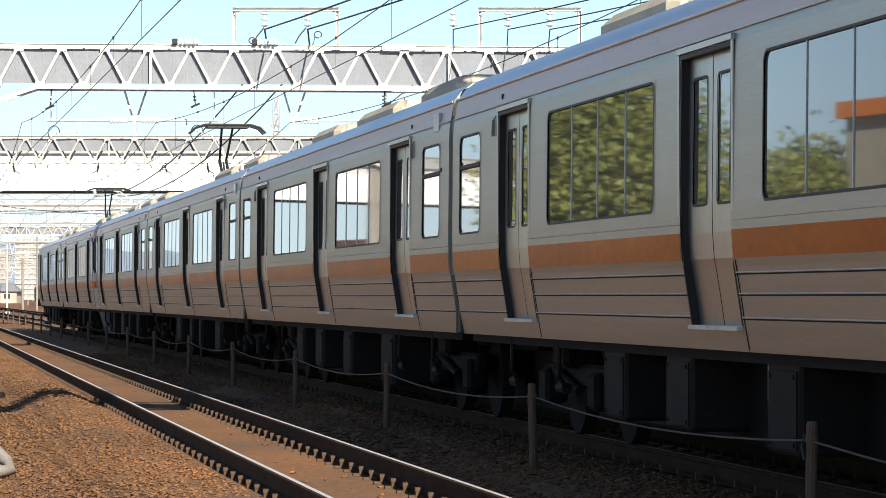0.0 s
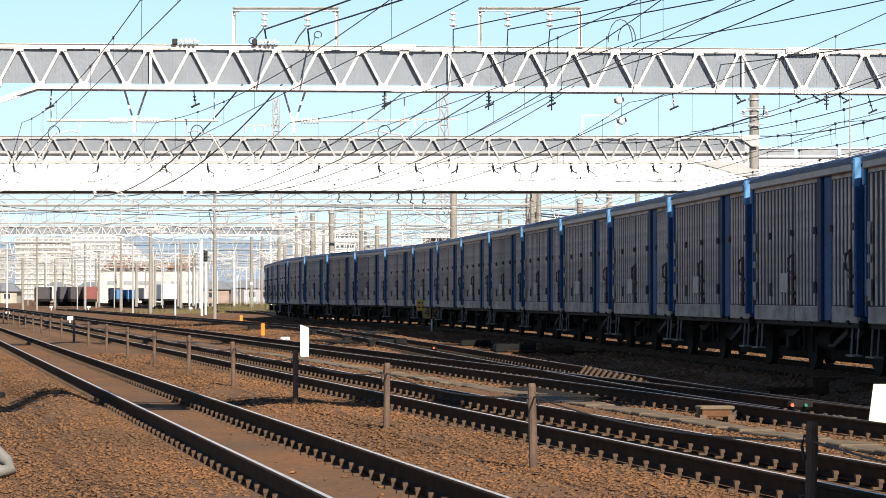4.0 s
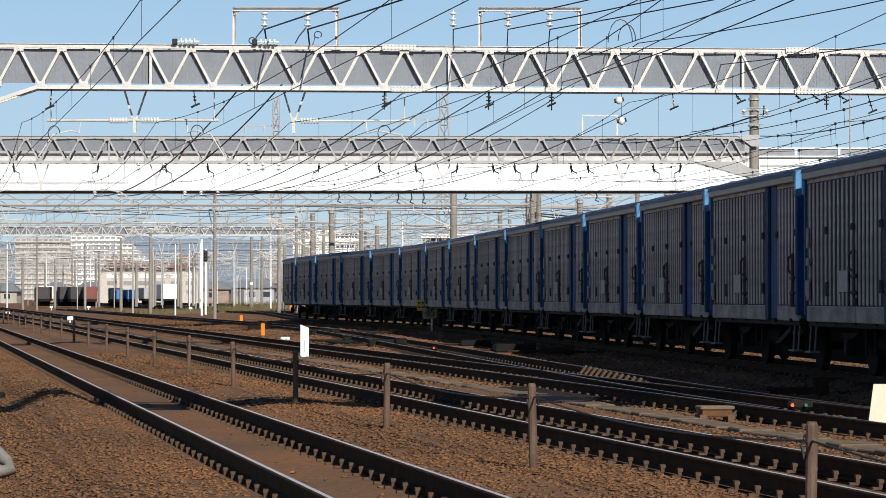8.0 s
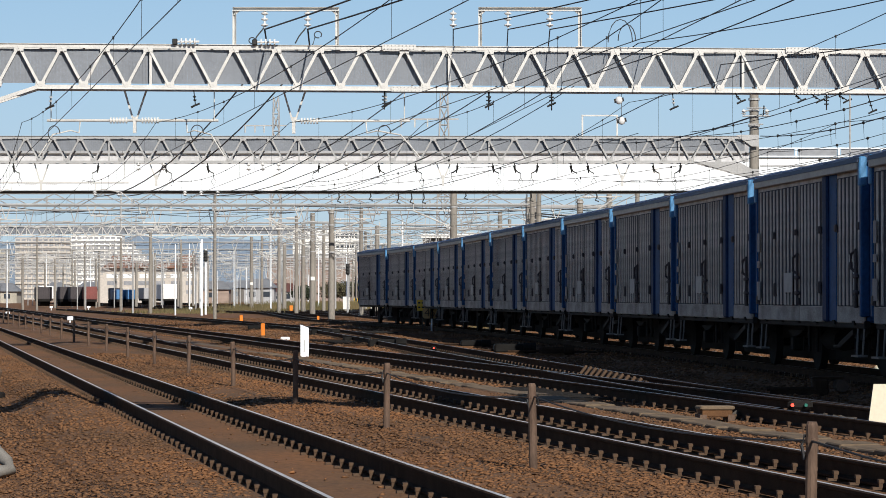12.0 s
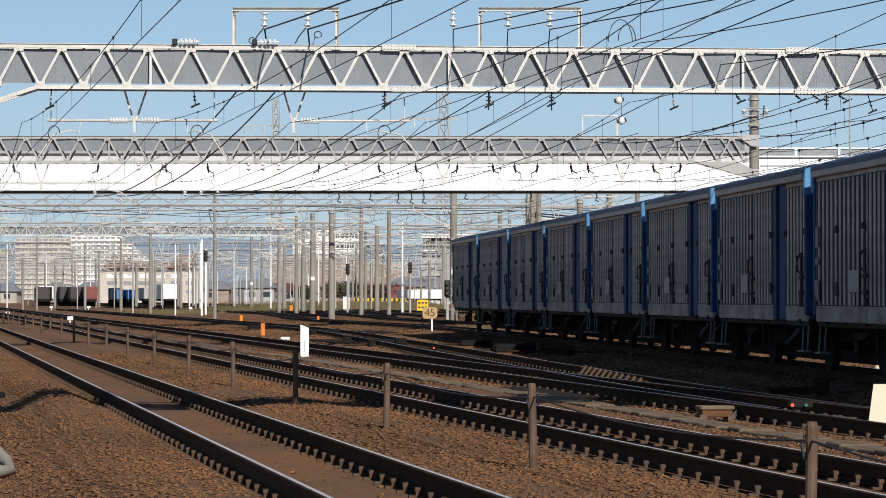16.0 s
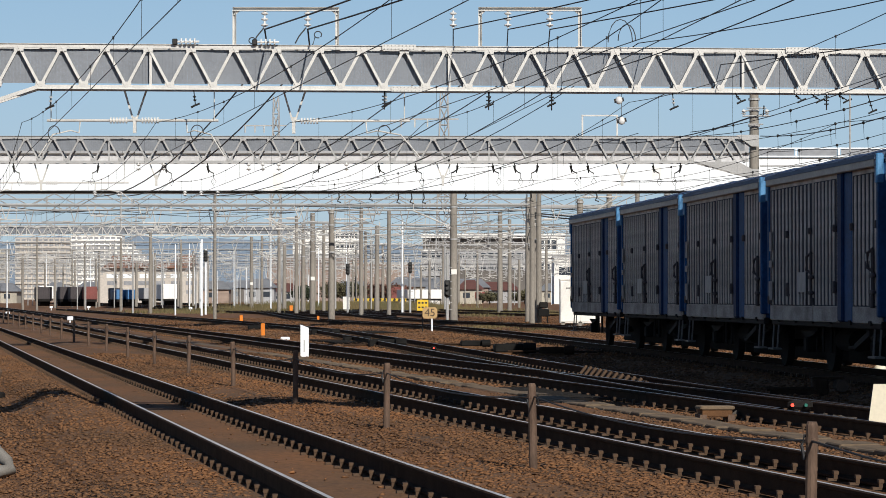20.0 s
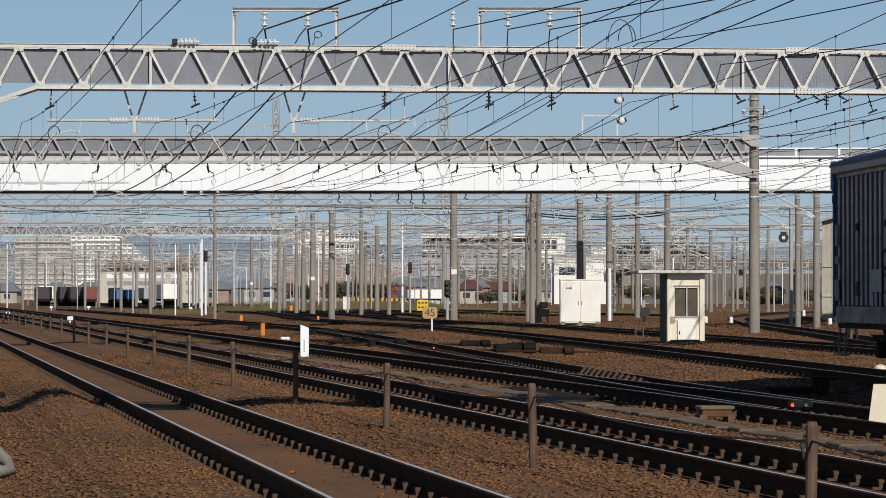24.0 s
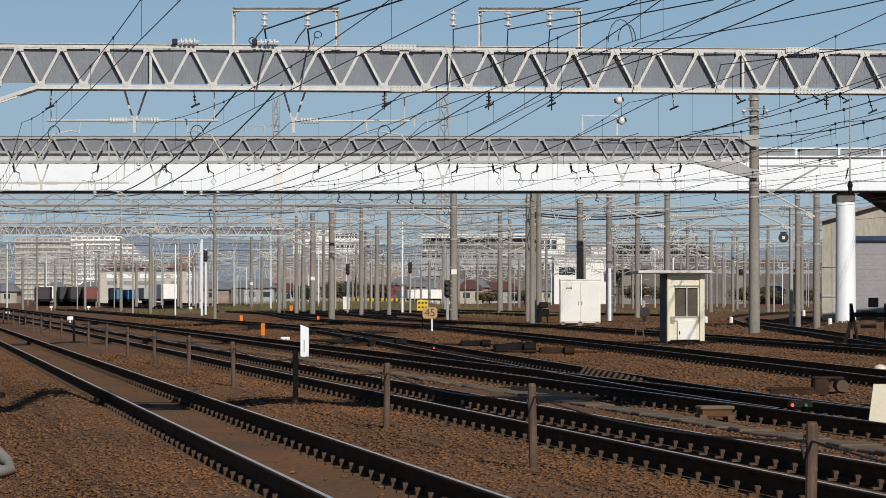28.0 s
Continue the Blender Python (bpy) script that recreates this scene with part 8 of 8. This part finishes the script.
# cables over the goods side, from beyond the second gantry to the near side
for a, b, drop, r in (((1060, 252, 125), (1330, 207, 95), 0.3, 0.018), ((1222, 234, 122), (1600, 122, 72), 0.25, 0.014), ((1237, 241, 122), (1600, 163, 74), 0.2, 0.014), ((1346, 241, 122), (1600, 197, 78), 0.2, 0.018),
                      ((1150, 262, 124), (1600, 188, 84), 0.3, 0.010), ((1360, 268, 122), (1600, 226, 84), 0.2, 0.010), ((1090, 322, 149), (1600, 248, 90), 0.4, 0.010), ((900, 320, 149), (1480, 236, 98), 0.4, 0.010),
                      ((640, 326, 149), (1130, 236, 100), 0.4, 0.010), ((500, 332, 149), (900, 250, 104), 0.4, 0.010)):
    line = sag(seen_at(*a), seen_at(*b), drop, 10)
    make_wire(line, r, "thin dark cable strung over the goods tracks")
    for k in (3, 6, 8):
        t = thing("wire_clip", Matrix.Translation(line[k]), "small dark clip on an overhead cable", "clip", "wire clips")
        bm = bmesh.new()
        block(bm, (0, 0, 0), (0.07, 0.12, 0.09), bevel=0.02)
        part("body", bm, "black", t)
        bm = bmesh.new()
        rod(bm, (0, 0, 0), (0.02, 0, -0.45), 0.006, 4)
        part("tail", bm, "wire", t)


# ---- plants and distance ----
def make_tree(x, y, h, spread, seed, leaf="leaf", n=1400, label="broad green tree beside the railway", big=1.0):
    rng = random.Random(seed)
    t = thing("tree", Matrix.Translation((x, y, GROUND)), label, "tree", "trees")
    bm = bmesh.new()
    rod(bm, (0, 0, -0.2), (0.1, 0, h * 0.45), 0.05 * spread + 0.1, 9, 0.03 * spread + 0.06)
    tips = []
    for k in range(9):
        a = k * 2.4
        r = spread * rng.uniform(0.35, 0.8)
        tip = (math.cos(a) * r, math.sin(a) * r, h * rng.uniform(0.5, 0.92))
        rod(bm, (0.05, 0, h * rng.uniform(0.25, 0.45)), tip, 0.08, 6, 0.02)
        tips.append(tip)
    tips.append((0, 0, h * 0.95))
    part("trunk", bm, "bark", t)
    vs, fs = [], []
    for k in range(n):
        c = rng.choice(tips)
        s = spread * 0.42
        p = Vector((c[0] + rng.gauss(0, s), c[1] + rng.gauss(0, s), c[2] + rng.gauss(0, h * 0.11)))
        e = Vector((rng.gauss(0, 1), rng.gauss(0, 1), rng.gauss(0, 1.1))).normalized()
        f = e.cross(Vector((rng.gauss(0, 1), rng.gauss(0, 1), rng.gauss(0, 1)))).normalized()
        w = rng.uniform(0.09, 0.20) * (1 + spread * 0.08) * big
        b = len(vs)
        vs += [p - e * w, p + f * w * 0.8, p + e * w, p - f * w * 0.8]
        fs.append((b, b + 1, b + 2, b + 3))
    ob = sheet("crown", vs, fs, leaf, t)
    ob["kind"] = "stuff"


for i, (x, y, h, s) in enumerate(((-31, 102, 9.4, 2.6), (-33, 106.5, 10.2, 2.8), (-34, 103.5, 8.8, 2.6), (-36, 111, 7.2, 1.7), (-38, 118, 6, 1.4), (-32, 86, 5.6, 1.6), (-34, 91, 5.9, 1.6), (-33, 81, 5.0, 1.3))):
    make_tree(x, y, h, s, 40 + i, n=9000, big=0.72)
# low buildings among them, mirrored in the train's windows
make_building(-50, -36.5, 136, 4.2, "wall_tan", 1, 4, "low brown house beside the railway", roof="roof_tile")
make_building(-44, -32, 71, 7.4, "wall_tan", 3, 3, "brown house with an orange roof edge beside the railway", roof="orange_post")
# skyline trees above the viaduct, low bushes under it and behind the yard
for i, (x, y, h, s) in enumerate(((36.5, 640, 11.2, 1.9), (40.0, 642, 12.0, 2.2), (48.0, 645, 12.6, 1.5), (51.0, 644, 12.2, 1.4), (55.0, 645, 10.6, 1.6))):
    make_tree(x, y, h, s, 70 + i, "leaf_dark" if i < 2 else "leaf_dull", 2600, "dark round tree on the skyline", big=1.3)
for i, (x, y, h, s, leaf) in enumerate(((37, 590, 4.0, 2.6, "leaf_dull"), (43, 596, 3.4, 2.4, "leaf_dull"), (58, 592, 3.2, 2.2, "leaf_dull"), (63, 600, 3.6, 2.4, "leaf_dull"), (71, 598, 3.0, 2.0, "leaf_dull"),
                                        (-25.6, 560, 3.6, 1.5, "leaf_dark"), (-20.0, 556, 4.2, 2.0, "leaf_dull"), (-17.0, 558, 4.4, 2.0, "leaf_dull"), (-13.0, 565, 3.8, 1.9, "leaf_red"), (-9.6, 562, 4.0, 2.1, "leaf_red"), (-7.0, 566, 3.6, 1.7, "leaf_red"),
                                        (9.0, 600, 2.4, 1.6, "leaf_dull"), (16.0, 604, 2.8, 2.0, "leaf_dull"))):
    label = {"leaf_dull": "low dull green bush behind the far yard", "leaf_dark": "low dark green bush behind the far yard", "leaf_red": "russet autumn bush behind the far yard"}[leaf]
    make_tree(x, y, h * 0.85, s, 170 + i, leaf, 2200, label, big=1.0)


barrier = thing("striped_barrier", pose(-7.2, 352.0, GROUND, 0, 0, 0), "low yellow barrier with black stripes behind the dry grass", "barrier")
bm = bmesh.new()
block(bm, (0, 0, 1.15), (6.0, 0.05, 0.34), bevel=0.01)
board = part("board", bm, "yellow", barrier)
for k in range(11):
    bm = bmesh.new()
    block(bm, (-2.75 + k * 0.55, -0.035, 1.15), (0.27, 0.02, 0.33), Matrix.Rotation(0.35, 4, "Y"))
    part("stripe", bm, "black", board)
for k in (-2.6, 0.0, 2.6):
    bm = bmesh.new()
    block(bm, (k, 0.06, 0.5), (0.10, 0.06, 1.1))
    part("post", bm, "galv_far", barrier)


def make_grass(name, patches, label):
    rng = random.Random(3)
    vs, fs = [], []
    for x, y, w, d, n, h in patches:
        for k in range(n * 7):
            px, py = x + rng.gauss(0, w * 0.4), y + rng.gauss(0, d * 0.4)
            hh = h * rng.uniform(0.15, 0.6)
            lean = rng.gauss(0, 0.25) * hh
            b = len(vs)
            ww = 0.010 + 0.010 * y / 100
            vs += [(px - ww, py, GROUND), (px + ww, py, GROUND), (px + lean, py + rng.gauss(0, 0.1), GROUND + hh)]
            fs.append((b, b + 1, b + 2))
    ob = sheet(name, vs, fs, "grass")
    tagged(ob, label, "grass", kind="stuff")


make_grass("dry_grass", [(6.6, 250, 5, 18, 900, 0.45), (3.5, 150, 2.5, 6, 500, 0.3), (5.5, 137, 2, 3, 300, 0.35), (-11, 342, 14, 12, 1500, 2.0), (-20, 300, 12, 30, 600, 0.8), (12, 290, 14, 30, 350, 0.4),
                         (3.2, 158, 1.6, 5, 500, 0.35), (-5, 330, 12, 25, 900, 0.7), (30, 330, 14, 30, 300, 0.4)],
           "dry yellow-green grass between the yard tracks")

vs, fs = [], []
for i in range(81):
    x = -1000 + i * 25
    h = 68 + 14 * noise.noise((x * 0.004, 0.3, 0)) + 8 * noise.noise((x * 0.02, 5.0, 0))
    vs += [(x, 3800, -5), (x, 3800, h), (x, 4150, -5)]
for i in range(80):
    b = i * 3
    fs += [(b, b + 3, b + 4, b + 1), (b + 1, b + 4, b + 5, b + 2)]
tagged(sheet("backdrop", vs, fs, "hill", smooth=True), "low hills far beyond the town, coloured blue-grey for haze", "hills", kind="structure")

# ---- pieces: trough lids, clips, stones ----
trough = thing("cable_trough", LINE.copy(), "concrete cable trough with lids beside the track", "cable trough", kind="structure")
bm = bmesh.new()
block(bm, (8.8, 60, -0.22), (0.36, 90, 0.16))
part("channel", bm, "trough", trough)
bm = bmesh.new()
block(bm, (0, 0, 0), (0.40, 0.485, 0.05), bevel=0.012)
lid = bpy.data.meshes.new("trough_lid")
bm.to_mesh(lid)
bm.free()
lid.materials.append(M["trough"])
rng = random.Random(12)
for i in range(120):
    shared("lid", lid, trough, pose(8.8 + rng.gauss(0, 0.008), 17 + i * 0.5, -0.125 + rng.gauss(0, 0.008), rng.gauss(0, 0.8), rng.gauss(0, 0.8), rng.gauss(0, 0.8)))
for me, tr, m in CLIPS:
    shared("rail_clip", me, tr, m)


def make_stones(name, seed, count, u0, du, power, v0, dv, s0, s1, lift):
    rs = np.random.RandomState(seed)
    base = np.array([(1, 0, 0), (-1, 0, 0), (0, 1, 0), (0, -1, 0), (0, 0, 1), (0, 0, -1)], float)
    tri = np.array([(0, 2, 4), (2, 1, 4), (1, 3, 4), (3, 0, 4), (2, 0, 5), (1, 2, 5), (3, 1, 5), (0, 3, 5)])
    u = u0 + du * rs.rand(count) ** power
    v = v0 + dv * rs.rand(count)
    keep = np.ones(len(u), bool)
    for c in MAIN:
        for s in (-0.5675, 0.5675):
            keep &= np.abs(v - c - s) > 0.15
        keep &= ~((np.abs(v - c) < 0.42) & (rs.rand(len(u)) < 0.985))
    keep &= np.abs(v - 8.8) > 0.24
    c, s = math.cos(radians(TURN)), math.sin(radians(TURN))
    x, y = v * c - u * s, v * s + u * c
    keep &= (np.abs(x) < y * 0.155 + 0.3)
    u, v, x, y = u[keep], v[keep], x[keep], y[keep]
    n = len(x)
    z = np.full(n, GROUND + lift)
    for k, m in enumerate(MAIN):
        d = np.abs(v - m)
        if k == 2:
            z = np.maximum(z, np.interp(d, [0, 0.45, 0.62, 1.45, 2.1], [-0.20, -0.20, -0.185, -0.20, GROUND - 0.03]))
            continue
        side = hump(y, np.where(v < m, d, 0.0)) if k == 0 else 0.0
        z = np.maximum(z, side + np.interp(d, [0, 0.45, 0.62, 1.1, 1.5, 1.85, 2.7], [-0.20, -0.20, -0.185, -0.175, -0.125, -0.135, GROUND - 0.03]))
    d = off_tracks(x, y)
    z = np.maximum(z, np.where(d < 2.1, np.interp(d, [0, 0.45, 0.62, 1.45, 2.1], [-0.20, -0.20, -0.185, -0.20, GROUND - 0.03]), z))
    z = z + np.array([bank(a, b) if b > 96 else 0.0 for a, b in zip(x.tolist(), y.tolist())])
    z = np.where((d < 0.42) | (np.abs(d - 0.5675) < 0.12), GROUND - 0.1, z)
    size = (s0 + (s1 - s0) * rs.rand(n) ** 1.6) * (1 + np.clip((y - 25) / 60, 0, 1) * 0.5)
    ax = rs.uniform(0.7, 1.3, (n, 1, 3))
    pts = base[None] * ax * size[:, None, None] + rs.normal(0, 0.32, (n, 6, 3)) * size[:, None, None]
    a = rs.rand(n) * 6.28
    ca, sa = np.cos(a)[:, None], np.sin(a)[:, None]
    px = pts[:, :, 0] * ca - pts[:, :, 1] * sa + x[:, None]
    py = pts[:, :, 0] * sa + pts[:, :, 1] * ca + y[:, None]
    pz = pts[:, :, 2] * 0.36 + (z + size * 0.25)[:, None]
    verts = np.stack((px, py, pz), 2).reshape(-1, 3)
    faces = (tri[None] + (np.arange(n) * 6)[:, None, None]).reshape(-1, 3)
    me = bpy.data.meshes.new(name)
    me.vertices.add(len(verts))
    me.vertices.foreach_set("co", verts.ravel())
    me.loops.add(len(faces) * 3)
    me.loops.foreach_set("vertex_index", faces.ravel())
    me.polygons.add(len(faces))
    me.polygons.foreach_set("loop_start", np.arange(0, len(faces) * 3, 3))
    me.update(calc_edges=True)
    me.materials.append(M["stone"])
    tagged(new(name, me), "loose rust-brown ballast stones between the tracks", "ballast", kind="stuff")


make_stones("ballast_stones", 5, 235000, 15.5, 62, 1.9, -7.5, 18.0, 0.008, 0.034, 0.003)
make_stones("yard_rubble", 6, 110000, 36.0, 100, 1.3, 9.5, 22.0, 0.016, 0.042, 0.0)
make_stones("earth_clods", 7, 60000, 90.0, 130, 1.2, 12.0, 44.0, 0.02, 0.06, 0.0)


# ---- movement ----
def motions():
    steps = [i * 0.5 for i in range(57)]
    for car, off in CARS:
        rows = []
        for t in steps:
            u = 110.56 - 29.0 * t + 0.062 * t * t + off
            rows.append((t, LINE @ pose(MAIN[1], u, 0)))
        walk(car, rows)
    for i, w in enumerate(WAGONS):
        rows = []
        for t in steps:
            d = t - 11.0
            run = RUN_AT_160 + 0.45 - (8.46 * d + 0.006 * d * d) - (i + 0.5) * WH
            a, b = goods_at(max(run - 2.65, 0.0)), goods_at(max(run, 0.0) + 2.65)
            if run < 3.0:
                way = (goods_at(6.0) - goods_at(0.0)).normalized()
                a = goods_at(0.35) + way * (run - 2.65 - 0.35)
                b = a + way * 5.3
            c = (a + b) / 2
            rows.append((t, pose(c.x, c.y, 0, 0, 0, math.degrees(math.atan2(-(b.x - a.x), b.y - a.y)))))
        walk(w, rows)


motions()
